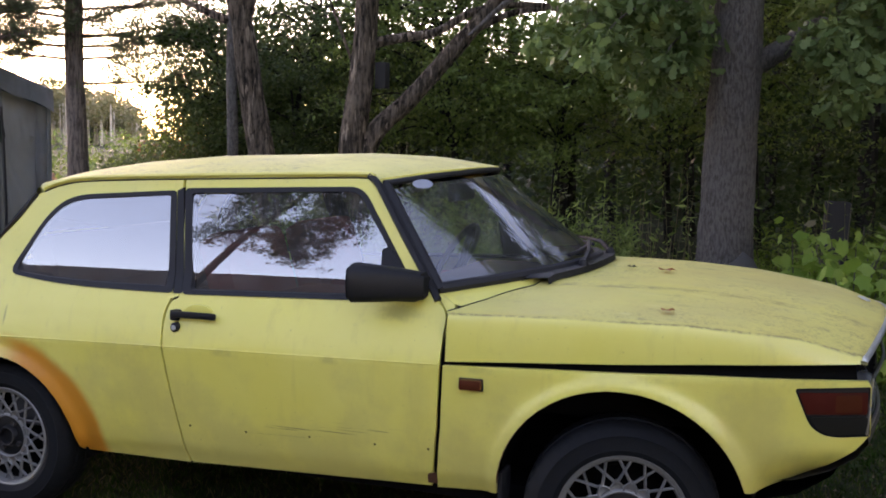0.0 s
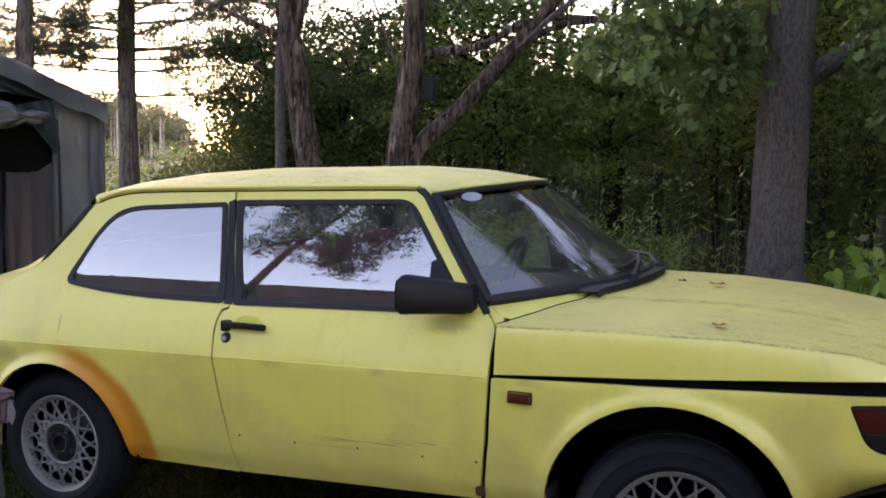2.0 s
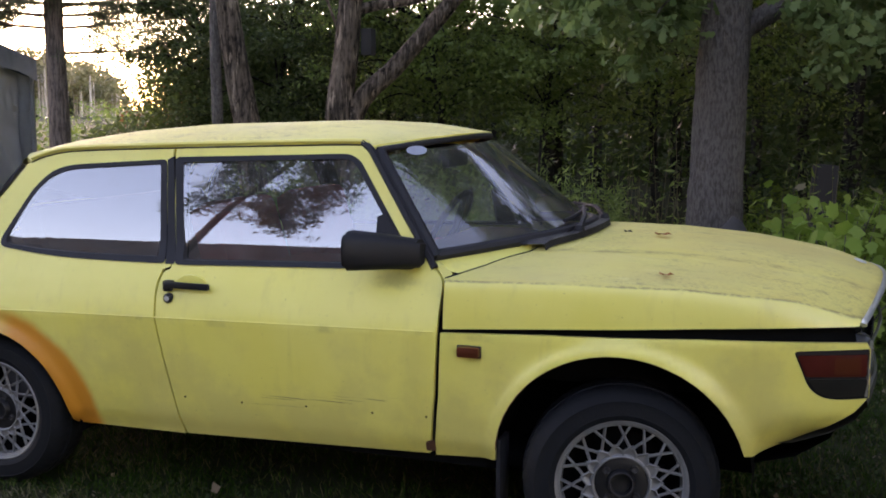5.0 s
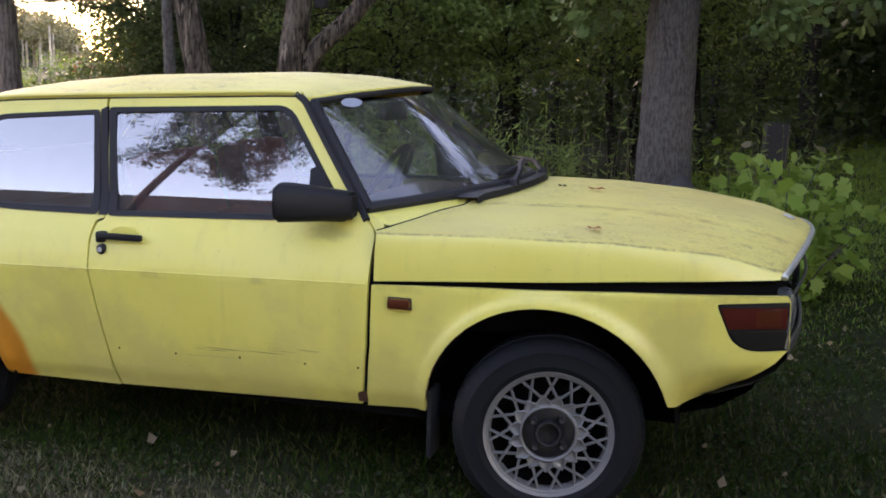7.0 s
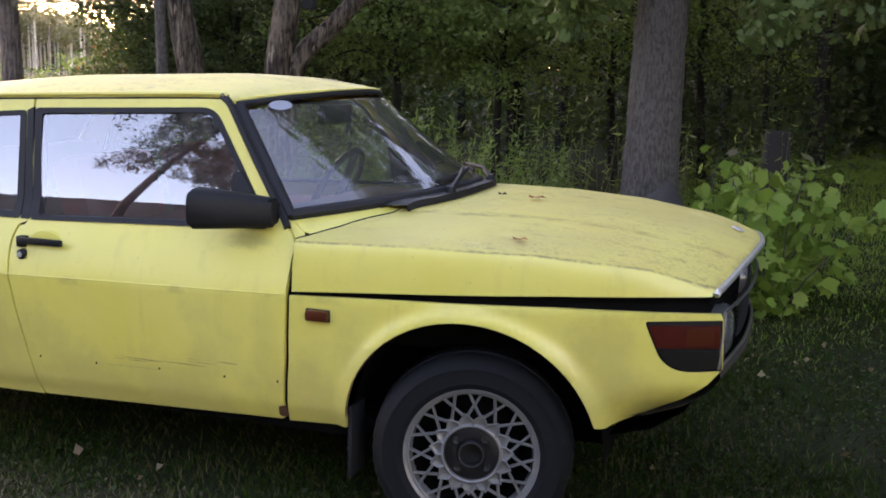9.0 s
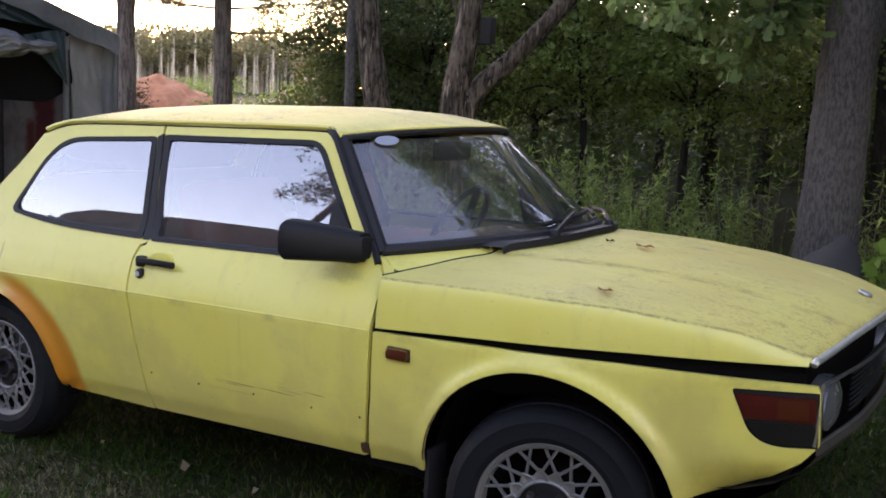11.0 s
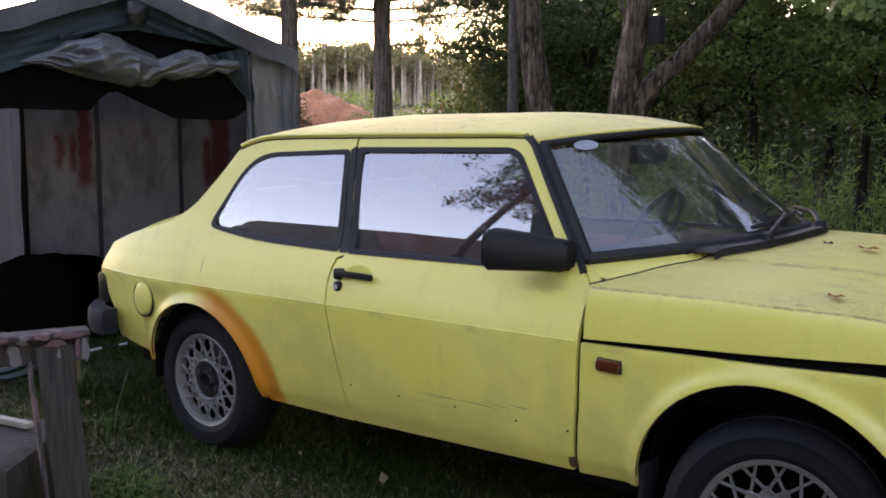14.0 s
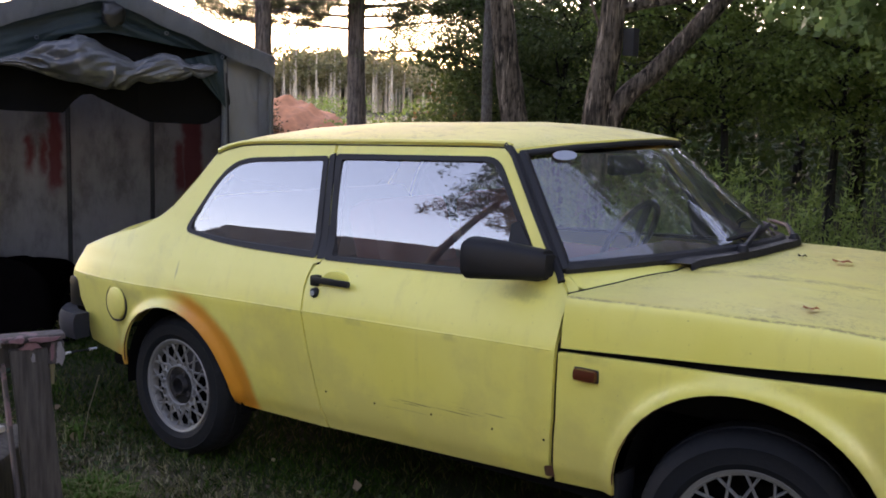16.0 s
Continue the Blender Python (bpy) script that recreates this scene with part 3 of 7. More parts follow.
bm.faces.new(rings[-1][::-1])
part("rear_bumper", bm, GREY_PLASTIC, car, "faded grey plastic rear bumper")

# ---- clamshell hood ----
RAISED = (0.37, 0.12)  # edge of the raised centre field: its distance from the flank at the rear, and how far it draws in to the nose


def hood_row(u):
    """u 0 at the rear shut line, 1 at the nose: half section from the lower side edge up to the centre line."""
    xs = 1.884 + (3.165 - 1.884) * u
    low = float(np.interp(u, (0, 0.3, 0.65, 1), (0.782, 0.808, 0.834, 0.850)))
    yl = side_y(xs, min(low, 0.80)) - 0.004
    ridge_z = float(np.interp(u, (0, 0.3, 0.6, 0.85, 1), (0.948, 0.960, 0.958, 0.930, 0.876)))
    ridge_y = yl + 0.050
    mid_x = float(np.interp(u, (0, 0.5, 0.9, 1), (2.215, 2.74, 3.17, 3.258)))
    mid_z = float(np.interp(u, (0, 0.12, 0.35, 0.6, 0.8, 0.92, 1), (1.030, 1.031, 1.027, 1.006, 0.972, 0.950, 0.930)))
    lower = [(yl, low), (yl + 0.004, low + 0.38 * (ridge_z - low)), (yl + 0.013, low + 0.74 * (ridge_z - low)), (yl + 0.025, low + 0.94 * (ridge_z - low)), (ridge_y, ridge_z)]
    upper = [(ridge_y, ridge_z), (ridge_y + 0.10, ridge_z + 0.30 * (mid_z - ridge_z)), (ridge_y + 0.25, ridge_z + 0.66 * (mid_z - ridge_z)), (0.66, ridge_z + 0.93 * (mid_z - ridge_z)), (MID, mid_z)]
    pts = smooth_curve([(a, b, 0) for a, b in lower], 4)[:-1] + smooth_curve([(a, b, 0) for a, b in upper], 12)
    half = []
    for p in pts:
        w = min(1.0, max(0.0, (p.x - ridge_y * 0.8) / (MID - ridge_y * 0.8)))
        x = xs + (mid_x - xs) * (1 - (1 - w) ** (2.1 - 0.5 * u ** 4))
        # raised centre field of the hood
        z = p.y + 0.012 * (1 / (1 + math.exp(-(p.x - RAISED[0] - RAISED[1] * u) / 0.007))) * min(1, (1 - u) * 6)
        half.append(Vector((x, p.x, z)))
    return half + [Vector((v.x, 2 * MID - v.y, v.z)) for v in half[-2::-1]]


rows = [hood_row(u) for u in np.linspace(0, 1, 30)]
# rolled nose edge
nose = rows[-1]
drop = [min(1.0, max(0.0, (min(i, len(nose) - 1 - i) - 5) / 6)) for i in range(len(nose))]
rows.append([v + Vector((0.012 * k, 0, -0.014 * k)) for v, k in zip(nose, drop)])
rows.append([v + Vector((0.004 * k, 0, -0.030 * k)) for v, k in zip(nose, drop)])
bm = loft(rows)
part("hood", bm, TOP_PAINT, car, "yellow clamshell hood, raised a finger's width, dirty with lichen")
part("nose_trim", tube([v + Vector((0.010, 0, -0.011)) for v in nose[6:-6]], 0.0105, 8, True), BRIGHT, car, "worn chrome strip on the hood's nose")
part("badge", add_lathe(bmesh.new(), [(0.0, 0.006), (0.019, 0.005), (0.024, 0.0)], Tr((3.185, MID, 0.962)) @ pose(0, 0, 0, 0, 20, 0).to_3x3().to_4x4(), 20), BRIGHT, car, "small round metal badge")

# scuttle panel between screen and hood, with the black air intake
rows = []
for k in range(7):
    s = k / 6
    r0, h0 = screen_row(0.02), hood_row(0.0)
    h = [Vector((p.x - 0.008, p.y, p.z - 0.003)) for p in h0]
    ys = [p.y for p in h]
    row = []
    for p in r0:
        j = min(range(len(h)), key=lambda i: abs(ys[i] - p.y))
        q = Vector((float(np.interp(p.y, ys, [v.x for v in h])), p.y, float(np.interp(p.y, ys, [v.z for v in h]))))
        row.append(p.lerp(q, s) - Vector((0, 0, 0.006)))
    rows.append([row[0] + Vector((0, -0.030, -0.016))] + row + [row[-1] + Vector((0, 0.030, -0.016))])
part("scuttle", loft(rows), PAINT, car)
both("cowl_corner", panel_bm([(1.795, 0.990), (1.835, 0.984), (1.882, 0.956), (1.888, 0.925), (1.874, 0.890), (1.866, 0.925), (1.838, 0.958)], (), 0.04, 0.008, 0.03), PAINT)
edge_ = [p + Vector((-0.006, 0, 0.0010)) for p in hood_row(0.0) if 0.04 < p.y < 0.40 and p.z > 0.90]
gap_ = tube(edge_, 0.0022, 5)
both("hood_gap", gap_, RUBBER)
rows = [[], [], [], []]
for p in hood_row(0.0):
    if 0.35 < p.y < 2 * MID - 0.35:
        rows[0].append(p + Vector((-0.060, 0, 0.000)))
        rows[1].append(p + Vector((-0.050, 0, 0.022)))
        rows[2].append(p + Vector((0.040, 0, 0.026)))
        rows[3].append(p + Vector((0.045, 0, 0.004)))
part("air_intake", loft(rows), PLASTIC, car, "black plastic air intake below the windscreen")


def on_screen(s_, y, lift=0.012):
    r = screen_row(s_)
    ys = [q.y for q in r]
    return Vector((float(np.interp(y, ys, [q.x for q in r])) + lift * 0.7, y, float(np.interp(y, ys, [q.z for q in r])) + lift))


def wiper(y0, reach):
    """Parked: the arm leans along the base of the screen, the blade lies on the glass."""
    a = on_screen(-0.02, y0, 0.03)
    mid_ = on_screen(0.13, y0 + reach * 0.55, 0.030)
    w = part("wiper", tube([a, on_screen(0.05, y0 + reach * 0.22, 0.045), mid_], (0.012, 0.009, 0.006), 6), PLASTIC, car, "black wiper arm")
    part("blade", tube([on_screen(0.10 + 0.05 * k, y0 + reach * (0.05 + k), 0.014) for k in np.linspace(0, 1, 9)], 0.008, 5), RUBBER, w)
    part("pivot", add_lathe(bmesh.new(), [(0.020, -0.04), (0.020, 0.0), (0.013, 0.016), (0, 0.018)], Tr(a), 12), PLASTIC, w)


wiper(0.60, 0.42)
wiper(1.08, 0.38)

# ---- nose: grille surround, lamps, grille, lower apron ----
front = [Vector((x, y, 0)) for x, y in ((3.198, 0.205), (3.225, 0.42), (3.245, 0.62), (3.25, MID))]
front += [Vector((v.x, 2 * MID - v.y, 0)) for v in front[-2::-1]]


def nose_strip(z0, z1, dx0, dx1, y_from=0.0):
    row0, row1 = [], []
    for v in smooth_curve(front, 5):
        row0.append(Vector((v.x + dx0, v.y, z0)))
        row1.append(Vector((v.x + dx1, v.y, z1)))
    return [row0, row1]


part("grille_backing", loft(nose_strip(0.60, 0.86, -0.06, -0.05)), DARK, car)
curve = smooth_curve(front, 5)
loop = [Vector((v.x + 0.004, v.y, 0.800)) for v in curve] + [Vector((v.x - 0.004, v.y, 0.628)) for v in curve[::-1]]
part("grille_surround", tube(loop + [loop[0]], 0.0055, 6), CHROME, car, "dull metal surround of the grille and lamps")
for i in range(9):
    z = 0.655 + i * 0.016
    seg = [Vector((v.x - 0.02, v.y, z)) for v in curve if 0.52 < v.y < 2 * MID - 0.52]
    part("grille_slat", tube(seg, 0.0045, 4), PLASTIC, car)
for sgn in (-1, 1):
    y = MID + sgn * 0.49
    part("headlamp", add_lathe(bmesh.new(), [(0.0, 0.03), (0.05, 0.026), (0.078, 0.012), (0.086, -0.006), (0.086, -0.05)], Tr((3.192, y, 0.715)) @ Matrix.Rotation(radians(90), 4, 'Y') @ Matrix.Diagonal((0.95, 1.35, 1, 1)), 28), LAMP_GLASS, car, "clouded glass headlamp")
rows = []
for z, dx, ye in ((0.625, 0.0, 0.0), (0.60, 0.004, 0.0), (0.55, -0.03, 0.01), (0.50, -0.10, 0.03), (0.455, -0.21, 0.06), (0.44, -0.30, 0.07)):
    rows.append([Vector((v.x + dx, MID + (v.y - MID) * (1 - ye * 0.3), z)) for v in curve])
part("front_apron", loft(rows), plain("dark_apron", (0.030, 0.027, 0.022), 0.7, 0, 0.4, 14, 0.3), car, "dark apron below the lamps, bumper missing")
# underside in black, the shade under the nose is put into its colour
rows = []
for z, dx in ((0.54, -0.06), (0.47, -0.10), (0.40, -0.20), (0.36, -0.34)):
    rows.append([Vector((v.x + dx, MID + (v.y - MID) * 0.93, z)) for v in curve])
part("under_apron", loft(rows), DARK, car)

# corner lamps in the wings
for flip in (False, True):
    def lamp_piece(name, outline, material, parent, off, depth, label=""):
        b = panel_bm(outline, (), 0.04, off, depth)
        if flip:
            b2 = mirrored(b)
            b.free()
            b = b2
        return part(name, b, material, parent, label)
    wing = fender_l if flip else fender_r
    body = lamp_piece("corner_lamp", LAMP, PLASTIC, car, 0.004, 0.05, "dark red and smoked corner lamp in a black frame")
    lamp_piece("red_lens", rounded([(2.992, 0.757), (3.192, 0.762), (3.194, 0.693), (3.018, 0.690)], 0.006, 2), LENS_RED, body, -0.004, 0.01)
    lamp_piece("amber_glow_lens", rounded([(3.10, 0.752), (3.175, 0.755), (3.178, 0.700), (3.10, 0.698)], 0.006, 2), LENS_AMBER, body, -0.0065, 0.004)
    lamp_piece("smoked_lens", rounded([(3.024, 0.682), (3.195, 0.685), (3.197, 0.630), (3.095, 0.622), (3.052, 0.640)], 0.008, 2), LENS_SMOKE, body, -0.004, 0.01)

# hood shut line: dark inner shell seen through the gap, cabin shell, floor
part("inner_shell", box((2.50, MID, 0.70), (1.20, 1.25, 0.24), None, 0.03), DARK, car)
inner = panel_bm([(1.88, 0.66), (2.20, 0.76), (2.70, 0.76), (3.0, 0.70), (3.17, 0.74), (3.15, 0.85), (2.7, 0.845), (1.90, 0.80)], (), 0.05, 0.022, 0)
both("inner_wing", inner, DARK)
seam = panel_bm([(1.835, 0.34), (1.885, 0.34), (1.89, 0.88), (1.85, 0.90)], (), 0.05, 0.02, 0)
both("hinge_post", seam, DARK)
seam = panel_bm([(0.72, 1.34), (0.78, 1.34), (0.86, 0.92), (0.82, 0.80), (0.82, 0.74), (0.89, 0.30), (0.79, 0.30), (0.73, 0.74), (0.72, 0.90), (0.70, 1.30)], (), 0.05, 0.02, 0)
both("lock_post", seam, DARK)
part("floor_pan", box((1.0, MID, 0.31), (3.2, 1.36, 0.06), None, 0.02), DARK, car)
# unseen box added below the floor, cuts the light under the car
part("underbody", box((1.1, MID, 0.235), (2.6, 0.80, 0.15), None, 0.03), DARK, car)
part("cabin_tub", box((0.9, MID, 0.56), (1.9, 1.42, 0.46), None, 0.03), TRIM, car)
for side_ in (0.16, 2 * MID - 0.16):
    part("sill", box((1.18, side_, 0.31), (1.72, 0.07, 0.06), None, 0.015), DARK, car)

# dashboard, wheel, seats seen through the glass
part("dashboard", box((1.70, MID, 0.87), (0.34, 1.16, 0.20), None, 0.05), TRIM, car)
bm = bmesh.new()
wm = Tr((1.50, 0.52 + 0.65, 0.98)) @ Matrix.Rotation(radians(-62), 4, 'Y')
add_tube(bm, [wm @ Vector((0.18 * math.cos(a), 0.18 * math.sin(a), 0)) for a in np.linspace(0, 2 * math.pi, 25)], 0.014, 6, False)
add_tube(bm, [wm @ Vector((-0.18, 0, 0)), wm @ Vector((0, 0, -0.03)), wm @ Vector((0.18, 0, 0))], 0.016, 6)
part("steering_wheel", bm, PLASTIC, car, "black steering wheel")


def car_seat(x, y, w, top, cloth_=None, look_="red-brown velour seat"):
    s = part("seat", box((x, y, 0.82), (0.48, w, 0.18), None, 0.06), cloth_ or SEAT, car, look_)
    part("backrest", box((0, 0, 0.30), (0.14, w, top), Tr((x - 0.26, y, 0.62)) @ Matrix.Rotation(radians(-16), 4, 'Y'), 0.06), cloth_ or SEAT, s)


car_seat(1.22, 0.50, 0.50, 0.48)
car_seat(1.22, 1.19, 0.50, 0.48)
car_seat(0.42, MID, 1.25, 0.40, plain("faded_grey_cloth", (0.10, 0.085, 0.085), 0.9, 0, 0.3, 14, 0.3), "faded grey cloth rear seat")
part("parcel_shelf", box((-0.12, MID, 0.93), (0.45, 1.30, 0.05), None, 0.02), TRIM, car)
part("rear_view_mirror", box((1.64, MID, 1.305), (0.035, 0.25, 0.075), None, 0.015), PLASTIC, car, "black rear-view mirror behind the windscreen")

# ---- wheels ----
def tyre_mesh(m, k):
    """Worn tyre: bulging sidewall with two moulded rings, cut shoulder blocks, grooved tread."""
    prof = [(0.203, 0.002), (0.212, 0.010), (0.222, 0.013), (0.226, 0.0155), (0.230, 0.0145), (0.250, 0.018), (0.268, 0.0145), (0.271, 0.016), (0.274, 0.013), (0.290, 0.000),
            (0.300, -0.012), (0.307, -0.026), (0.309, -0.050), (0.304, -0.053), (0.304, -0.060), (0.310, -0.063), (0.311, -0.095), (0.305, -0.098), (0.305, -0.106),
            (0.309, -0.110), (0.307, -0.145), (0.292, -0.168), (0.25, -0.18), (0.205, -0.17)]
    bm = bmesh.new()
    sides = 144
    rings = []
    for i, (r, h) in enumerate(prof):
        cut = 0.003 if 9 <= i <= 12 or 18 <= i <= 20 else 0.0
        rings.append([bm.verts.new(m @ Vector(((r * k - cut * (q % 3 == 0)) * math.cos(2 * math.pi * q / sides), (r * k - cut * (q % 3 == 0)) * math.sin(2 * math.pi * q / sides), h))) for q in range(sides)])
    for a, b in zip(rings, rings[1:]):
        for q in range(sides):
            bm.faces.new((a[q], a[(q + 1) % sides], b[(q + 1) % sides], b[q]))
    return bm


HUB_BLACK = plain("black_hub_paint", (0.006, 0.006, 0.007), 0.45, 0, 0.4, 30, 0.2)
NUT = plain("rusty_dark_steel", (0.030, 0.028, 0.028), 0.55, 0.3, 0.5, 60, 0.3)


def wheel(name, cx, y_face, sgn, turn, k=1.0, tyre_k=1.0, steer=0.0):
    """sgn: -1 when the face looks towards the lower y; steer turns the wheel about the upright axis."""
    m = Tr((cx, y_face, 0.30)) @ Matrix.Rotation(radians(steer), 4, 'Z') @ Matrix.Rotation(radians(90 if sgn < 0 else -90), 4, 'X') @ Matrix.Rotation(radians(turn), 4, 'Z')
    w = part(name, tyre_mesh(m, tyre_k), TYRE, car, "worn black tyre on a lattice alloy rim")
    mk = m @ Matrix.Diagonal((k, k, 1, 1))
    part("rim", add_lathe(bmesh.new(), [(0.183, -0.034), (0.186, -0.014), (0.190, -0.004), (0.195, -0.003), (0.197, 0.003), (0.207, 0.007), (0.211, 0.003), (0.211, -0.01)], mk, 64), ALLOY, w, "dull grey alloy rim ring")
    part("barrel", add_lathe(bmesh.new(), [(0.150, -0.10), (0.178, -0.06), (0.184, -0.030)], mk, 48), DARK, w)
    bm = bmesh.new()
    n = 15
    st = 2 * math.pi / n

    def at(r, a, h):
        return mk @ Vector((r * math.cos(a), r * math.sin(a), h))
    for q in range(n):
        a0 = st * q
        for d in (-1, 1):
            # raised bar with a narrow crest, from the petal's tip across its neighbour to the rim
            p0, p1 = (0.116, a0 + d * st * 0.05), (0.190, a0 + d * st * 0.74)
            for w_, h0, h1 in ((0.0062, -0.016, -0.006),):
                side = []
                for (r, a) in (p0, p1):
                    t_ = Vector((-math.sin(a0), math.cos(a0), 0))
                    c = Vector((r * math.cos(a), r * math.sin(a), 0))
                    side.append([c - t_ * w_ + Vector((0, 0, h0)), c - t_ * w_ * 0.45 + Vector((0, 0, h1)), c + t_ * w_ * 0.45 + Vector((0, 0, h1)), c + t_ * w_ + Vector((0, 0, h0))])
                va = [bm.verts.new(mk @ p) for p in side[0]]
                vb = [bm.verts.new(mk @ p) for p in side[1]]
                for e in range(4):
                    bm.faces.new((va[e], va[(e + 1) % 4], vb[(e + 1) % 4], vb[e]))
        # dished petal between two bars, next to the hub
        v0 = [at(0.088, a0 - st * 0.47, -0.012), at(0.088, a0 + st * 0.47, -0.012), at(0.108, a0 + st * 0.40, -0.011), at(0.127, a0, -0.010), at(0.108, a0 - st * 0.40, -0.011)]
        vs = [bm.verts.new(p) for p in v0]
        c = bm.verts.new(at(0.105, a0, -0.019))
        for e in range(5):
            bm.faces.new((vs[e], vs[(e + 1) % 5], c))
        add_tube(bm, [at(0.088, a0 + st * 0.5, -0.007), at(0.108, a0 + st * 0.44, -0.006), at(0.128, a0, -0.006), at(0.108, a0 - st * 0.44, -0.006), at(0.088, a0 - st * 0.5, -0.007)], 0.0036, 4)
    add_lathe(bm, [(0.096, -0.024), (0.094, -0.006), (0.089, -0.003), (0.085, -0.006), (0.083, -0.025)], mk, 48)
    part("lattice", bm, ALLOY, w, "crossed spokes of grey alloy")
    part("hub_plate", add_lathe(bmesh.new(), [(0.085, -0.03), (0.083, -0.016), (0.078, -0.014), (0.046, -0.017), (0.042, -0.004), (0.038, 0.003), (0.034, 0.002), (0.031, -0.020), (0.0, -0.022)], mk, 32), HUB_BLACK, w, "black centre of the wheel")
    part("hub_ring", add_lathe(bmesh.new(), [(0.041, -0.002), (0.038, 0.0045), (0.034, 0.0035)], mk, 32), NUT, w)
    for q in range(4):
        a = 2 * math.pi * (q + 0.5) / 4
        part("wheel_nut", add_lathe(bmesh.new(), [(0.013, -0.03), (0.013, -0.008), (0.010, -0.003), (0.006, -0.005), (0, -0.006)], mk @ Tr((0.062 * math.cos(a), 0.062 * math.sin(a), 0)), 6), NUT, w)
    part("brake_disc", add_lathe(bmesh.new(), [(0.0, -0.11), (0.19, -0.11), (0.19, -0.13)], mk, 32), DARK, w)


wheel("front_wheel", 2.473, 0.074, -1, 4, 1.035, 1.035, 13)
wheel("rear_wheel", -0.016, 0.070, -1, 17, 0.955, 0.985)
wheel("front_wheel", 2.473, 2 * MID - 0.074, 1, 9, 1.035, 1.035, 13)
wheel("rear_wheel", -0.016, 2 * MID - 0.070, 1, 2, 0.955, 0.985)

# rusty rolled lips of the wheel openings
for nm, ring in (("arch_lip", arc(0.0, 0.29, 0.352, 6, 168, 40, 1.02)), ("arch_lip", arc(2.455, 0.335, 0.402, 14, 174, 44))):
    both(nm, tube([flank(x, z, 0.006) + Vector((0, 0.0015 * noise.noise(Vector((x * 30, 0, 1))), 0)) for x, z in ring], [0.0030 + 0.0018 * abs(noise.noise(Vector((x * 25, z * 25, 3)))) for x, z in ring], 5), RUST, "rusty lip of the wheel opening")

# wheel-arch linings
for cx, cz, r in ((0.0, 0.29, 0.372), (2.455, 0.335, 0.418)):
    for y0, y1 in ((0.075 + 0.03 * cx, 0.36), (2 * MID - 0.36, 2 * MID - 0.075 - 0.03 * cx)):
        bm = bmesh.new()
        ring = arc(cx, cz, r, -6, 186, 22)
        loft_rows = [[Vector((x, y, z)) for x, z in ring] for y in (y0, y1)]
        back = y1 if y0 < MID else y0
        b = loft(loft_rows)
        vs = [b.verts.new((x, back, z)) for x, z in ring]
        b.faces.new(vs)
        part("arch_lining", b, DARK, car)

# mud flap, filler cap, side repeater, handle, mirror
part("mud_flap", box((2.060, 0.125, 0.285), (0.016, 0.11, 0.24), None, 0.006), RUBBER, car, "black rubber mud flap")
cap_m = Tr(flank(-0.368, 0.617, -0.004)) @ Matrix.Rotation(radians(90), 4, 'X') @ Matrix.Rotation(radians(-6), 4, 'Y')
cap = part("filler_cap", add_lathe(bmesh.new(), [(0.0, 0.010), (0.060, 0.009), (0.070, 0.005), (0.073, -0.01)], cap_m, 36), PAINT, car, "round yellow fuel filler flap with a dark gap")
part("filler_gap", add_lathe(bmesh.new(), [(0.073, -0.006), (0.080, 0.003), (0.082, -0.01)], cap_m, 36), RUBBER, cap)
c = flank(1.975, 0.713, 0)
rep = part("side_repeater", box((c.x, c.y - 0.008, c.z), (0.080, 0.03, 0.038), None, 0.013), LENS_AMBER, car, "brown-orange side indicator")
part("repeater_base", box((c.x, c.y - 0.001, c.z), (0.084, 0.014, 0.042), None, 0.006), RUBBER, rep)
h = flank(0.90, 0.862, 0)
part("door_handle", box((h.x, h.y - 0.022, h.z + 0.002), (0.185, 0.020, 0.024), None, 0.008), PLASTIC, door_r, "black pull handle")
part("handle_foot", box((0.815, h.y - 0.005, h.z - 0.004), (0.035, 0.035, 0.040), None, 0.008), PLASTIC, door_r)
part("handle_cup", add_lathe(bmesh.new(), [(0.0, 0.003), (0.040, 0.004), (0.052, 0.002), (0.054, -0.01)], Tr((0.905, h.y + 0.006, h.z)) @ Matrix.Rotation(radians(90), 4, 'X') @ Matrix.Diagonal((1.25, 0.72, 1, 1)), 28), PAINT, door_r)
part("lock", add_lathe(bmesh.new(), [(0.0, 0.012), (0.012, 0.012), (0.018, 0.006), (0.019, -0.01)], Tr((0.823, side_y(0.823, 0.815) - 0.004, 0.815)) @ Matrix.Rotation(radians(90), 4, 'X'), 18), PLASTIC, door_r)
part("lock_cylinder", add_lathe(bmesh.new(), [(0.0, 0.015), (0.009, 0.015), (0.010, 0.01)], Tr((0.823, side_y(0.823, 0.815) - 0.004, 0.815)) @ Matrix.Rotation(radians(90), 4, 'X'), 14), plain("bright_lock_metal", (0.72, 0.72, 0.70), 0.3, 0.6, 0.15, 30), door_r)

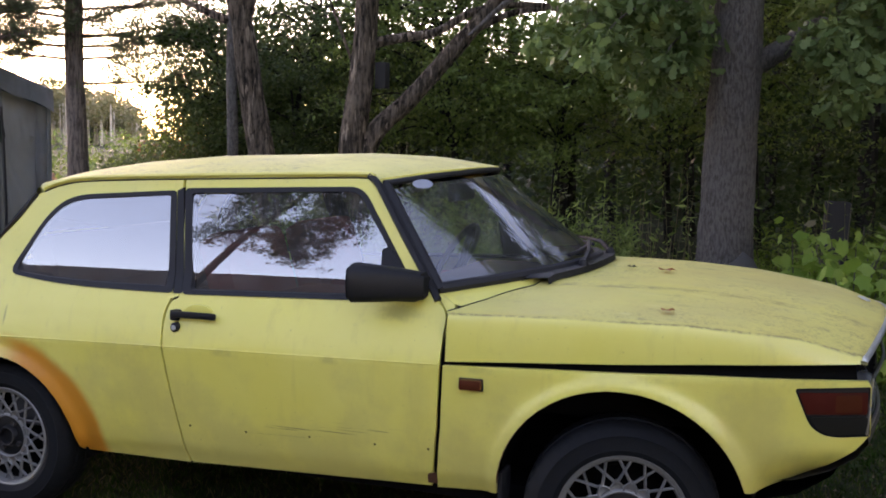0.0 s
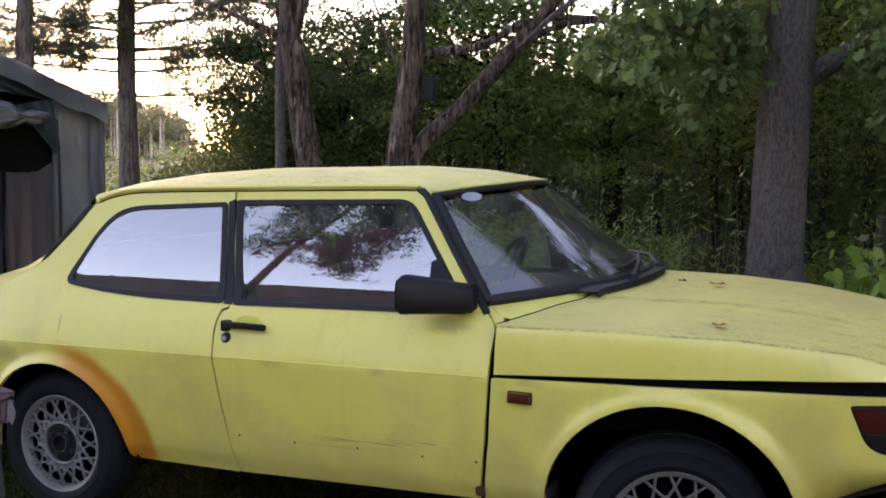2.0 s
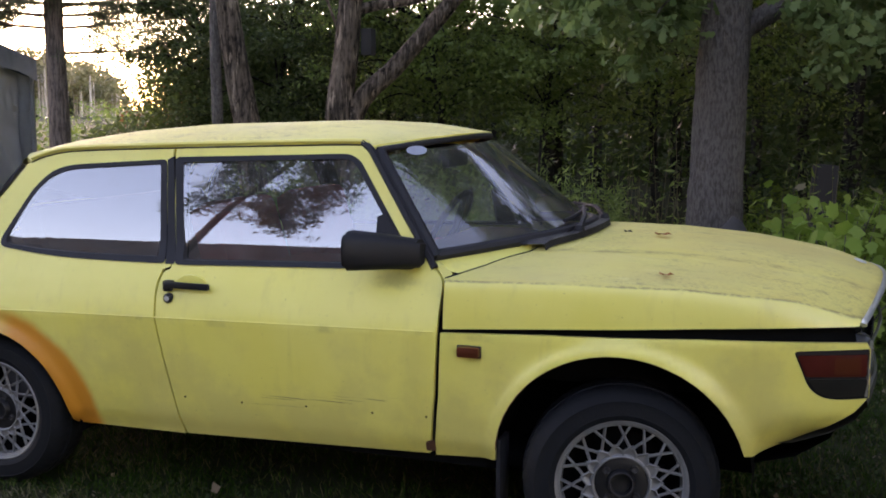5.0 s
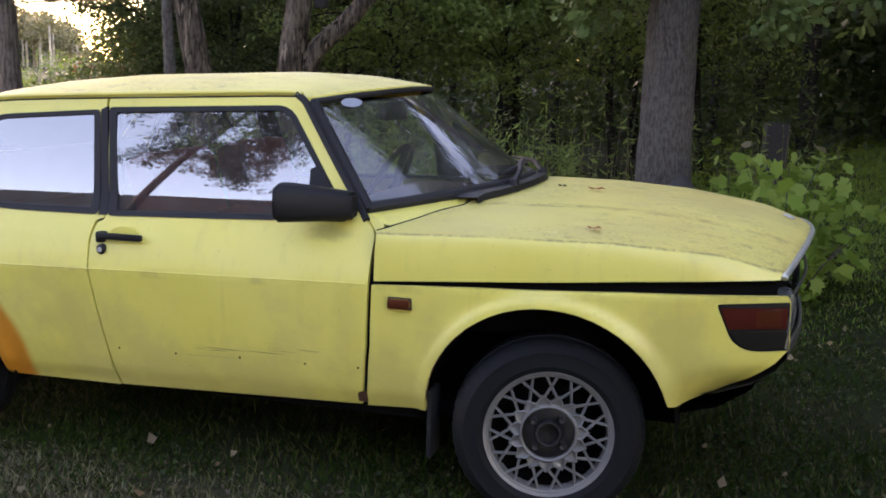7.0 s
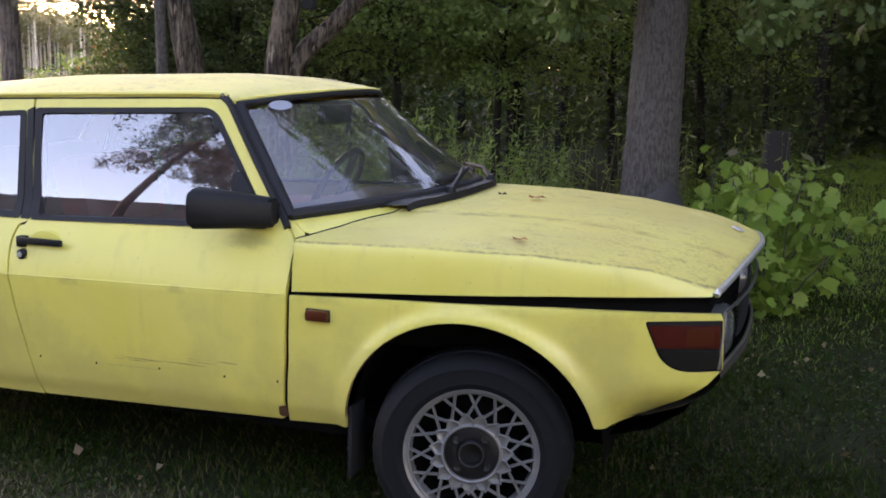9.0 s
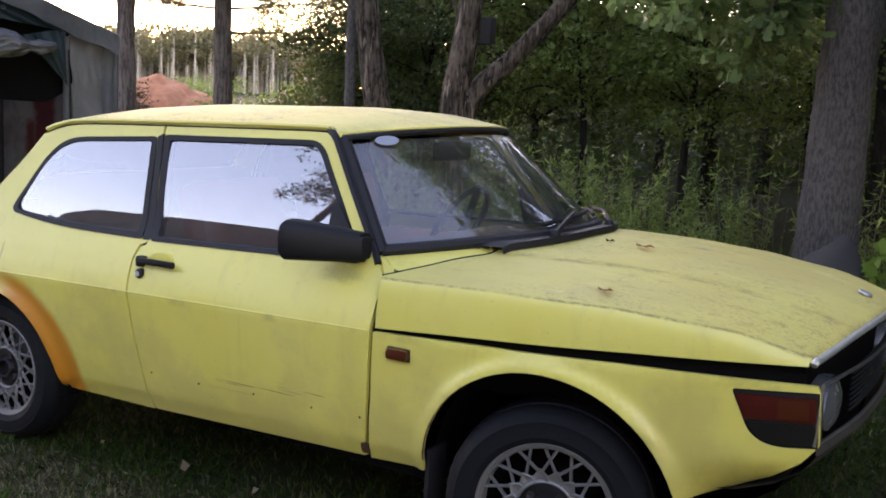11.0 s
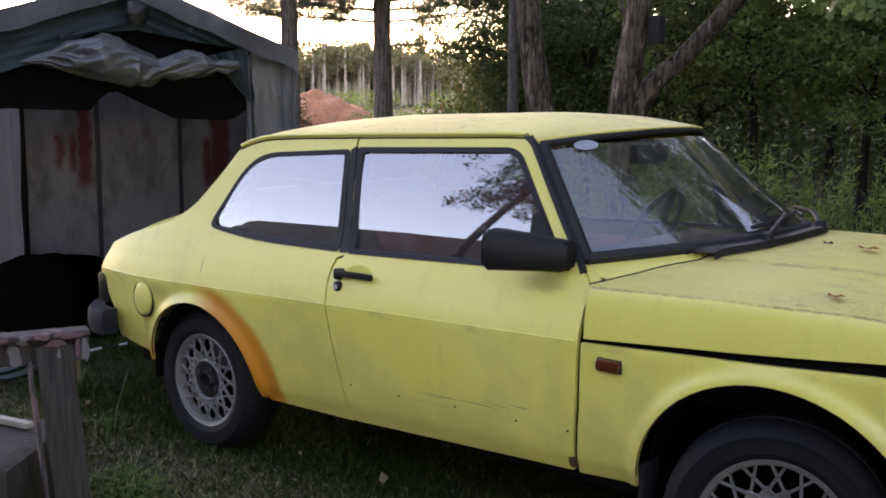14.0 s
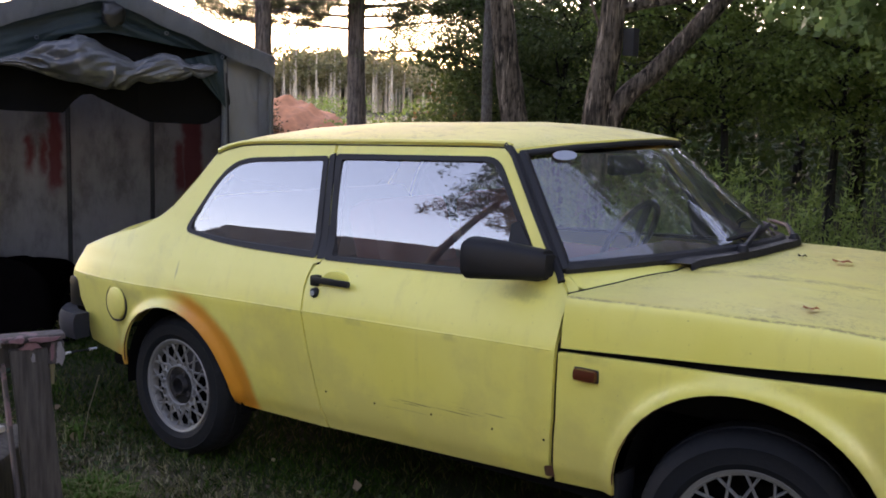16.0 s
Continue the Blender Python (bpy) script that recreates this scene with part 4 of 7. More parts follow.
for flip in (False, True):
    b = bmesh.new()
    rows = []
    for t in np.linspace(0, 1, 9):
        x = 1.567 + 0.215 * t
        hz = 0.0675 - 0.021 * t ** 1.3
        yc = -0.050 + 0.150 * t ** 1.2
        wy = 0.060 - 0.020 * t
        zc = 0.968 + hz
        ring = []
        for k in range(16):
            a = 2 * math.pi * k / 16
            ca, sa = math.cos(a), math.sin(a)
            ring.append(Vector((x, yc + wy * math.copysign(abs(ca) ** 0.6, ca), zc + hz * math.copysign(abs(sa) ** 0.6, sa))))
        rows.append(ring + [ring[0]])
    b = loft(rows)
    bmesh.ops.remove_doubles(b, verts=b.verts[:], dist=1e-4)
    bmesh.ops.holes_fill(b, edges=[e for e in b.edges if len(e.link_faces) == 1])
    bmesh.ops.bevel(b, geom=[e for e in b.edges if e.is_manifold and e.calc_face_angle() > 1.2], offset=0.012, segments=2, affect='EDGES')
    if flip:
        b2 = mirrored(b)
        b.free()
        b = b2
    part("door_mirror", b, PLASTIC, car, "black plastic door mirror")
    tri = panel_bm([(1.592, 1.128), (1.618, 1.140), (1.768, 0.968), (1.600, 0.962)], (), 0.05, -0.010, 0.025)
    if flip:
        t2 = mirrored(tri)
        tri.free()
        tri = t2
    part("mirror_base", tri, PLASTIC, car)

# trim-clip holes in the door, rusty hinge stain
for x, z in ((0.872, 0.448), (1.108, 0.449), (1.365, 0.460), (1.617, 0.462), (1.815, 0.468)):
    part("clip_hole", add_lathe(bmesh.new(), [(0.0, 0.0015), (0.0036, 0.001), (0.0042, 0.0)], Tr(flank(x, z, -0.001)) @ Matrix.Rotation(radians(90), 4, 'X'), 10), DARK, door_r)
part("rust_corner", panel_bm(rounded([(1.80, 0.335), (1.838, 0.338), (1.838, 0.385), (1.805, 0.375)], 0.01, 3), (), 0.03, -0.002, 0.0), RUST, door_r, "rusted lower corner of the door")

# ---- plant and cloth materials ----
def leaf_material(name, dark, lite, spec=0.3, rough=0.55, through_=0.38):
    """Leaves: each of its own green, some light shining through them."""
    n = Nodes(name)
    col = n.mix(n.island(), dark, lite)
    col = n.mix(n.step(n.noise(0.8, 3), 0.35, 0.7, 0, 0.4), col, tuple(c * 0.75 for c in dark))
    m = n.finish(col, rough, 0, spec)
    t = n.t
    tr = t.nodes.new("ShaderNodeBsdfTranslucent")
    t.links.new(n.mix(0.4, col, (min(1, 1.1 * lite[0]), min(1, 1.35 * lite[1]), min(1, 1.2 * lite[2]))), tr.inputs[0])
    mx = t.nodes.new("ShaderNodeMixShader")
    mx.inputs[0].default_value = through_
    out = [x for x in t.nodes if x.type == 'OUTPUT_MATERIAL'][0]
    t.links.new(n.bsdf.outputs[0], mx.inputs[1])
    t.links.new(tr.outputs[0], mx.inputs[2])
    t.links.new(mx.outputs[0], out.inputs[0])
    return m


def bark_material(name, dark, lite, scale=1.0, relief=0.03, flake=0.0, long=0.14):
    """Furrowed bark: long wandering ridges between dark fissures; flake adds pale lifted strips."""
    n = Nodes(name)
    ridge = n.noise(13 * scale, 6, 0.65, (1, 1, long))
    cross = n.noise(17 * scale, 4, 0.6, (0.8, 0.8, 0.45), 3.7)
    fine = n.noise(70 * scale, 5, 0.7, (1, 1, 0.35))
    f = n.math('ADD', n.math('MULTIPLY', n.step(ridge, 0.36, 0.62), 0.55), n.math('ADD', n.math('MULTIPLY', n.step(cross, 0.34, 0.52), 0.22), n.math('MULTIPLY', fine, 0.30)))
    n.bump(f, 0.9, relief)
    col = n.mix(n.step(f, 0.15, 1.0), dark, lite)
    if flake:
        strip = n.math('MULTIPLY', n.step(n.noise(19 * scale, 4, 0.6, (1, 1, 0.09), 8.2), 0.53, 0.61), n.step(n.noise(4 * scale, 3, 0.5, (1, 1, 0.5), 2.2), 0.45, 0.6))
        col = n.mix(n.math('MULTIPLY', strip, flake), col, tuple(min(1, 2.1 * c) for c in lite))
    col = n.mix(n.step(n.noise(2.5, 4), 0.5, 0.75, 0, 0.3), col, tuple(0.5 * (a + b) for a, b in zip(dark, lite)))
    return n.finish(col, 0.92, 0, 0.15)


OAK_LEAF = leaf_material("oak_leaf", (0.065, 0.115, 0.032), (0.18, 0.25, 0.095))
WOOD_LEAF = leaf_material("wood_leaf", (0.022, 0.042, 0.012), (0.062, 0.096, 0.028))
# brighter leaf for lit foliage, the sky's light is in its green
LIT_LEAF = leaf_material("lit_yellow_green_leaf", (0.15, 0.23, 0.035), (0.27, 0.35, 0.075))
BUSH_LEAF = leaf_material("bush_leaf", (0.13, 0.235, 0.032), (0.27, 0.37, 0.075))
WEED_LEAF = leaf_material("weed_leaf", (0.105, 0.170, 0.034), (0.25, 0.315, 0.085))
NEEDLE = leaf_material("pine_needle", (0.060, 0.080, 0.042), (0.13, 0.155, 0.08))
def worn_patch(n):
    """1 on the trodden ground between the tent, the trestle and the car, fading out unevenly; cut short of the car so
    the shade under it stays dark.
    """
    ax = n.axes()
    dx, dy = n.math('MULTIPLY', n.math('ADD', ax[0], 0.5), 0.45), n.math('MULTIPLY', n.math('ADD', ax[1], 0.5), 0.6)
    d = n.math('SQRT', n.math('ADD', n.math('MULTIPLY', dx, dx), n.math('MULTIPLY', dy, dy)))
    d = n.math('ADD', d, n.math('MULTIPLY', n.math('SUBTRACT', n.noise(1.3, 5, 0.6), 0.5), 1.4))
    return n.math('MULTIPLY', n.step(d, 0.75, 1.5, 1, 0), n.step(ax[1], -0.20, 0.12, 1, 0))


def grass_material(name, dark, lite, straw, dry=None):
    """Blades of mixed green, with straw among them; dry adds worn, bleached grass where the ground is walked on."""
    n = Nodes(name)
    r = n.island()
    col = n.mix(r, dark, lite)
    col = n.mix(n.step(n.math('ADD', r, n.math('MULTIPLY', n.noise(1.2, 3), 0.9)), 1.10, 1.30), col, straw)
    if dry:
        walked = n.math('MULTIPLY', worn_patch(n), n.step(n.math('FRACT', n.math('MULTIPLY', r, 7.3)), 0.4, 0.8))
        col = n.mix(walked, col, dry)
    return n.finish(col, 0.8, 0, 0.02)


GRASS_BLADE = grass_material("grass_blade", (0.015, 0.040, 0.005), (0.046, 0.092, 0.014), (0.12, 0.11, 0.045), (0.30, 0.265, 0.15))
FIELD_BLADE = grass_material("field_grass_blade", (0.12, 0.22, 0.032), (0.25, 0.37, 0.07), (0.20, 0.22, 0.075))
RED_LEAF = leaf_material("autumn_leaf", (0.30, 0.075, 0.025), (0.45, 0.18, 0.07))
# birch leaf in a lit and a shaded copy, the shade is in the colour
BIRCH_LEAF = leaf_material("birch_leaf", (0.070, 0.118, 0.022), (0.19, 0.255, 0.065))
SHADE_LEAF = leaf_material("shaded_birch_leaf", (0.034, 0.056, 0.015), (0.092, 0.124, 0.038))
# far crowns: low sunlight and haze are painted into this pale tan
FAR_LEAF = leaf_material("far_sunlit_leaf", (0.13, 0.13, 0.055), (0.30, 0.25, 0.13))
OAK_BARK = bark_material("oak_bark", (0.076, 0.068, 0.061), (0.165, 0.150, 0.138), 4.6, 0.022, 0.0, 0.30)
WILLOW_BARK = bark_material("willow_bark", (0.014, 0.011, 0.009), (0.20, 0.155, 0.118), 2.0, 0.05, 0.9)
PINE_BARK = bark_material("pine_bark", (0.065, 0.052, 0.045), (0.22, 0.175, 0.148), 2.4, 0.02)
# bark darkened in colour for the shade inside the wood
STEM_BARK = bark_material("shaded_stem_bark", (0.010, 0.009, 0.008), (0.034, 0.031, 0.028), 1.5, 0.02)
# far stems: paled in colour for sunlight and haze
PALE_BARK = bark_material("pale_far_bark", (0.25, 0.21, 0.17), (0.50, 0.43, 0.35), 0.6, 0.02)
TARP = plain("grey_tarpaulin", (0.125, 0.132, 0.135), 0.34, 0, 0.22, 3, 0.25)
def make_tent_roof():
    """Thin grey sheeting, creased along the frame, streaked with algae and rain dirt."""
    n = Nodes("worn_grey_tent_roof")
    f = n.noise(3.2, 6, 0.65)
    col = n.mix(n.step(f, 0.3, 0.7), (0.056, 0.062, 0.066), (0.112, 0.122, 0.129))
    streak = n.step(n.noise(15, 6, 0.7, (1, 1, 0.35), 3.3), 0.48, 0.66)
    col = n.mix(n.math('MULTIPLY', streak, 0.6), col, (0.022, 0.026, 0.024))
    n.bump(n.math('ADD', n.noise(9, 5, 0.6, (1, 1, 0.5)), n.math('MULTIPLY', n.noise(38, 4), 0.3)), 0.8, 0.03)
    return n.finish(col, 0.5, 0, 0.4)


TARP_ROOF = make_tent_roof()
TARP_GREEN = plain("dark_green_tarpaulin", (0.013, 0.026, 0.029), 0.62, 0, 0.6, 5, 0.6, 0.25)
FLAP = plain("shiny_grey_sheeting", (0.066, 0.068, 0.074), 0.34, 0, 0.35, 9, 0.25, 0.7)
TARP_IN = plain("inside_tarpaulin", (0.30, 0.29, 0.28), 0.6, 0, 0.3, 4, 0.3)
for cloth_mat in (TARP, TARP_ROOF, TARP_IN):
    t_ = cloth_mat.node_tree
    b_ = t_.nodes["Principled BSDF"]
    tr_ = t_.nodes.new("ShaderNodeBsdfTranslucent")
    tr_.inputs[0].default_value = (0.42, 0.43, 0.44, 1)
    mx_ = t_.nodes.new("ShaderNodeMixShader")
    mx_.inputs[0].default_value = 0.28 if cloth_mat is TARP_ROOF else 0.14
    t_.links.new(b_.outputs[0], mx_.inputs[1])
    t_.links.new(tr_.outputs[0], mx_.inputs[2])
    t_.links.new(mx_.outputs[0], [x for x in t_.nodes if x.type == 'OUTPUT_MATERIAL'][0].inputs[0])
STEEL = plain("grey_steel_pole", (0.10, 0.11, 0.12), 0.5, 0.6, 0.3, 20)


def make_ground():
    n = Nodes("grassy_soil")
    a = n.noise(1.1, 6, 0.6)
    b = n.noise(14, 6, 0.65, None, 2.0)
    col = n.mix(n.step(a, 0.38, 0.62), (0.018, 0.031, 0.009), (0.034, 0.038, 0.018))
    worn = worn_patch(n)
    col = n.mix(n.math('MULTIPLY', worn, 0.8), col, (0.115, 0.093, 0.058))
    col = n.mix(n.step(b, 0.4, 0.7), col, (0.022, 0.026, 0.012))
    n.bump(n.noise(30, 6, 0.7), 0.8, 0.03)
    return n.finish(col, 0.95, 0, 0.1)


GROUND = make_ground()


def ground_z(x, y):
    base = 0.05 * min(max(y - 2.4, 0.0), 7.0)
    return base + 0.025 * noise.noise(Vector((x * 0.5, y * 0.5, 0.3))) * (1 if abs(y - 0.8) > 2.2 or x < -1.5 or x > 4 else 0.3)


# ---- ground: one sheet to the horizon ----
steps = [-400, -150, -60, -30, -18, -12] + list(np.arange(-9, 13.1, 0.4)) + [15, 18, 22, 30, 45, 80, 160, 400]
bm = loft([[Vector((x, y, ground_z(x, y))) for y in steps] for x in steps])
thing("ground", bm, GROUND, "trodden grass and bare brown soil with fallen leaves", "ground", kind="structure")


# ---- leaves and trees ----
rng = np.random.default_rng(4)
LEAF = np.array([(0, 0, 0), (0.32, 0.42, 0.05), (0, 1.0, -0.05), (-0.32, 0.42, 0.05)])


def leaf_quads(points, size, droop=0.3, shape=LEAF, spread=0.35):
    """One bent quad a point, turned at random, hanging a little."""
    n = len(points)
    az = rng.uniform(0, 2 * np.pi, n)
    tilt = rng.normal(-droop, 0.55, n)
    roll = rng.normal(0, 0.7, n)
    s = size * rng.uniform(1 - spread, 1 + spread, n)
    fx, fy, fz = np.cos(az) * np.cos(tilt), np.sin(az) * np.cos(tilt), np.sin(tilt)
    fwd = np.stack([fx, fy, fz], 1)
    rt = np.stack([-np.sin(az), np.cos(az), np.zeros(n)], 1)
    up = np.cross(rt, fwd)
    r2 = rt * np.cos(roll)[:, None] + up * np.sin(roll)[:, None]
    u2 = np.cross(r2, fwd)
    k = len(shape)
    out = np.empty((n, k, 3))
    for i, (a, b, c) in enumerate(shape):
        out[:, i] = points + s[:, None] * (a * r2 + b * fwd + c * u2)
    return out.reshape(-1, 3), np.arange(n * k).reshape(n, k)


def clumps(centres, radius, per, flat=0.75):
    """Points scattered in uneven clumps."""
    c = np.repeat(np.asarray(centres, float), per, axis=0)
    d = rng.normal(0, 1, c.shape)
    d /= np.linalg.norm(d, axis=1)[:, None]
    r = radius * rng.uniform(0.15, 1, len(c)) ** 0.5
    d *= r[:, None]
    d[:, 2] *= flat
    return c + d


def scatter_in(x0, x1, y0, y1, z0, z1, n):
    return np.stack([rng.uniform(x0, x1, n), rng.uniform(y0, y1, n), rng.uniform(z0, z1, n)], 1)


RIGHT = Vector((0.93, 0.37, 0))


def along(base, pts):
    """Points given as (metres to the right, height) from a tree's foot."""
    return [Vector((base[0], base[1], 0)) + RIGHT * p[0] + Vector((0, p[2] if len(p) > 2 else 0, p[1])) for p in pts]


def lumpy(seed, amount=0.1):
    return lambda k, i: 1 + amount * noise.noise(Vector((k * 1.7, i * 0.55, seed)))


def tree(name, x, y, label, category="tree", group=""):
    return root(name, x, y, ground_z(x, y), label, category, group)


def limb(parent, base, pts, r0, r1, bark, name="limb", sides=10, seed=1.0, n=5):
    c = smooth_curve(along(base, pts), n)
    k = len(c) - 1
    return part(name, tube(c, [r0 + (r1 - r0) * i / k for i in range(k + 1)], sides, True, lumpy(seed)), bark, parent)


# oak beside the hood
B = (2.35, 4.57)
oak = tree("oak_tree", *B, "oak with straight furrowed grey trunk and drooping leaf sprays")
limb(oak, B, [(0, -0.1), (0.0, 0.25), (0.0, 0.7), (0.01, 1.4), (0.03, 2.2), (0.05, 3.2), (0.05, 5.0)], 0.222, 0.15, OAK_BARK, "trunk", 18, 2.0, 6)
limb(oak, B, [(0.12, 2.05), (0.45, 2.25), (0.85, 2.55), (1.5, 3.1), (2.3, 3.5)], 0.085, 0.03, OAK_BARK, seed=3.0)
limb(oak, B, [(0.0, 2.6), (0.5, 3.3, 0.3), (1.2, 4.0, 0.5)], 0.07, 0.03, OAK_BARK, seed=4.0)
limb(oak, B, [(0.0, 2.75), (-0.5, 2.85, -0.3), (-1.2, 2.6, -0.5), (-1.7, 2.2, -0.5)], 0.05, 0.012, OAK_BARK, seed=5.0)
limb(oak, B, [(0.0, 3.2), (-1.0, 3.7), (-2.2, 3.6), (-3.2, 3.2)], 0.07, 0.02, OAK_BARK, seed=6.0)
OAKLEAF = np.array([(0, 0, 0), (0.09, 0.16, 0.01), (0.20, 0.26, 0.03), (0.12, 0.38, 0.01), (0.31, 0.55, 0.05), (0.18, 0.66, 0.01), (0.27, 0.84, 0.03), (0.0, 1.0, -0.05),
                    (-0.27, 0.84, 0.03), (-0.18, 0.66, 0.01), (-0.31, 0.55, 0.05), (-0.12, 0.38, 0.01), (-0.20, 0.26, 0.03), (-0.09, 0.16, 0.01)])


def canopy_gap(p):
    """Keeps the leaves outside the break between the crowns, a long slot open to the sky."""
    d = p - np.array([1.93, 0.55, 1.2])
    az = np.degrees(np.arctan2(d[:, 0], d[:, 1]))
    el = np.degrees(np.arctan2(d[:, 2], np.hypot(d[:, 0], d[:, 1])))
    slot = np.abs(el - 36.0 - (az - 10.0) * 0.45) < 2.4 * (0.6 + 0.8 * rng.random(len(p)))
    return p[~(slot & (az > 4) & (az < 36))]


def oak_sprays():
    cs = []
    # shelves of leaves on drooping twigs, one above the other
    twigs = bmesh.new()
    for dx, z, reach, dy in ((-0.15, 2.62, -1.25, -0.25), (-0.15, 2.45, -1.05, -0.5), (-0.12, 2.35, -0.75, -0.1), (-0.10, 2.58, -0.65, 0.3), (-0.2, 2.78, -1.5, 0.1), (-0.1, 2.25, -0.55, -0.45),
                             (0.5, 2.35, 0.55, -0.4), (0.6, 2.6, 0.9, -0.2), (0.8, 2.5, 1.0, 0.3), (0.4, 2.2, 0.75, -0.6), (1.0, 2.75, 1.2, -0.1), (0.9, 2.3, 0.9, -0.5), (0.3, 2.75, 1.1, 0.4), (1.4, 2.6, 1.2, 0.1)):
        pts = smooth_curve(along(B, [(dx, z, dy * 0.3), (dx + reach * 0.3, z + 0.02, dy * 0.7), (dx + reach * 0.55, z - 0.14, dy), (dx + reach * 0.72, z - 0.42, dy)]), 6)
        add_tube(twigs, pts, [0.012 - 0.010 * i / (len(pts) - 1) for i in range(len(pts))], 5, False)
        for p in pts[4:]:
            cs.extend([p + Vector((rng.normal(0, 0.10), rng.normal(0, 0.16), rng.normal(-0.03, 0.05))) for _ in range(2)])
    tagged(part("twig_spray", twigs, OAK_BARK, oak), kind="stuff")
    for _ in range(150):
        cs.append(along(B, [(rng.uniform(0.5, 3.2), rng.uniform(2.0, 3.4), rng.normal(-0.1, 0.5))])[0])
    return np.array(cs)


v, f = leaf_quads(clumps(oak_sprays(), 0.15, 14, 0.4), 0.088, 0.55, OAKLEAF)
tagged(under(raw_mesh("leaves", v, f, OAK_LEAF), oak), kind="stuff")
v, f = leaf_quads(canopy_gap(clumps(scatter_in(0.0, 3.8, 4.4, 8.0, 3.5, 6.5, 130), 0.6, 110)), 0.075, 0.4, OAKLEAF)
tagged(under(raw_mesh("crown", v, f, OAK_LEAF), oak), kind="stuff")

# high crowns of the old trees, out of view over the car, added to cut the skylight; the windscreen mirrors them
def high_crown(owner, x0, x1, y0, y1, n):
    v, f = leaf_quads(canopy_gap(clumps(scatter_in(x0, x1, y0, y1, 4.8, 7.5, n), 0.7, 120)), 0.15, 0.2)
    tagged(under(raw_mesh("high_crown", v, f, OAK_LEAF), owner), kind="stuff")


high_crown(oak, 1.8, 8.0, 1.5, 6.2, 200)
# forked old willow
B = (-0.72, 5.01)
fork = tree("forked_tree", *B, "old tree with flaking bark, forked low into two trunks")
limb(fork, B, [(-0.10, -0.1), (-0.09, 0.5), (-0.06, 1.1), (-0.08, 1.45), (0.0, 2.1), (0.06, 2.9), (0.15, 4.2)], 0.155, 0.08, WILLOW_BARK, "trunk", 14, 7.0, 6)
limb(fork, B, [(-0.02, 1.15), (0.10, 1.55), (0.38, 1.83), (0.69, 2.18), (0.95, 2.48), (1.2, 2.8), (1.5, 3.5)], 0.088, 0.055, WILLOW_BARK, "trunk", 12, 8.0, 6)
limb(fork, B, [(0.02, 2.3), (0.28, 2.36), (0.62, 2.42), (0.95, 2.6), (1.4, 2.66), (2.0, 2.60)], 0.05, 0.02, WILLOW_BARK, seed=9.0)
limb(fork, B, [(0.9, 2.42), (1.3, 2.6), (1.8, 2.63), (2.4, 2.58), (2.9, 2.7)], 0.035, 0.012, WILLOW_BARK, seed=9.5)
limb(fork, B, [(0.06, 1.75), (-0.10, 2.2), (-0.32, 2.8), (-0.5, 3.3)], 0.016, 0.008, WILLOW_BARK, seed=10.0)
high_crown(fork, -3.2, 2.0, 0.3, 6.0, 45)
part("nest_box", box((0, 0, 0), (0.10, 0.10, 0.22), Tr(along(B, [(0.17, 2.05)])[0]), 0.01), plain("grey_board", (0.022, 0.021, 0.02), 0.9), fork, "small grey nest box")

B = (-2.32, 5.86)
lean = tree("leaning_tree", *B, "leaning tree with deeply furrowed flaking bark")
limb(lean, B, [(0.22, -0.1), (0.18, 0.6), (0.13, 1.3), (0.03, 1.9), (-0.05, 2.5), (-0.12, 3.0), (-0.2, 4.2)], 0.155, 0.09, WILLOW_BARK, "trunk", 14, 11.0, 6)
limb(lean, B, [(-0.08, 2.55), (0.06, 3.0), (0.25, 3.6)], 0.09, 0.05, WILLOW_BARK, seed=12.0)
limb(lean, B, [(-0.10, 2.6), (-0.4, 2.72), (-0.9, 2.95)], 0.05, 0.02, WILLOW_BARK, seed=12.5)
limb(lean, B, [(-0.17, -0.1), (-0.16, 1.3), (-0.16, 2.4), (-0.1, 4.0)], 0.06, 0.05, OAK_BARK, "stem", 10, 13.0)


high_crown(lean, -8.5, -3.2, 2.0, 7.0, 30)


def pine(x, y, r, label, seed, branches):
    b = (x, y)
    p = tree("pine_tree", x, y, label, group="pines")
    limb(p, b, [(0, -0.1), (0.02, 1.2), (0.0, 2.6), (0.05, 4.5), (0.1, 8.0)], r * 1.25, r * 0.7, PINE_BARK, "trunk", 12, seed, 5)
    tips = []
    for dx, z, up, dy in branches:
        limb(p, b, [(0, z), (dx * 0.4, z + 0.35 * up, dy * 0.4), (dx * 0.75, z + 0.8 * up, dy * 0.75), (dx, z + up, dy)], 0.022, 0.006, PINE_BARK, "branch", 6, seed + z, 4)
        bm = bmesh.new()
        for t in np.linspace(0.25, 1, 12):
            q = along(b, [(dx * t, z + up * (t + 0.2 * t * (1 - t)), dy * t)])[0]
            for _ in range(3):
                e = q + Vector((math.copysign(rng.uniform(0.05, 0.4), dx), rng.normal(0, 0.3), rng.uniform(-0.16, 0.24)))
                add_tube(bm, [q, q.lerp(e, 0.5) + Vector((0, 0, -0.02)), e], (0.006, 0.005, 0.003), 3, False)
                tips += [q.lerp(e, k) for k in (0.5, 0.75, 1.0)]
        tagged(part("twig_spray", bm, PINE_BARK, p), kind="stuff")
    pts = clumps(tips, 0.115, 25, 0.6)
    v, f = leaf_quads(pts, 0.075, -0.2, np.array([(-0.05, 0, 0), (0.05, 0, 0), (0.03, 1, 0), (-0.03, 1, 0)]))
    tagged(under(raw_mesh("needles", v, f, NEEDLE), p), kind="stuff")


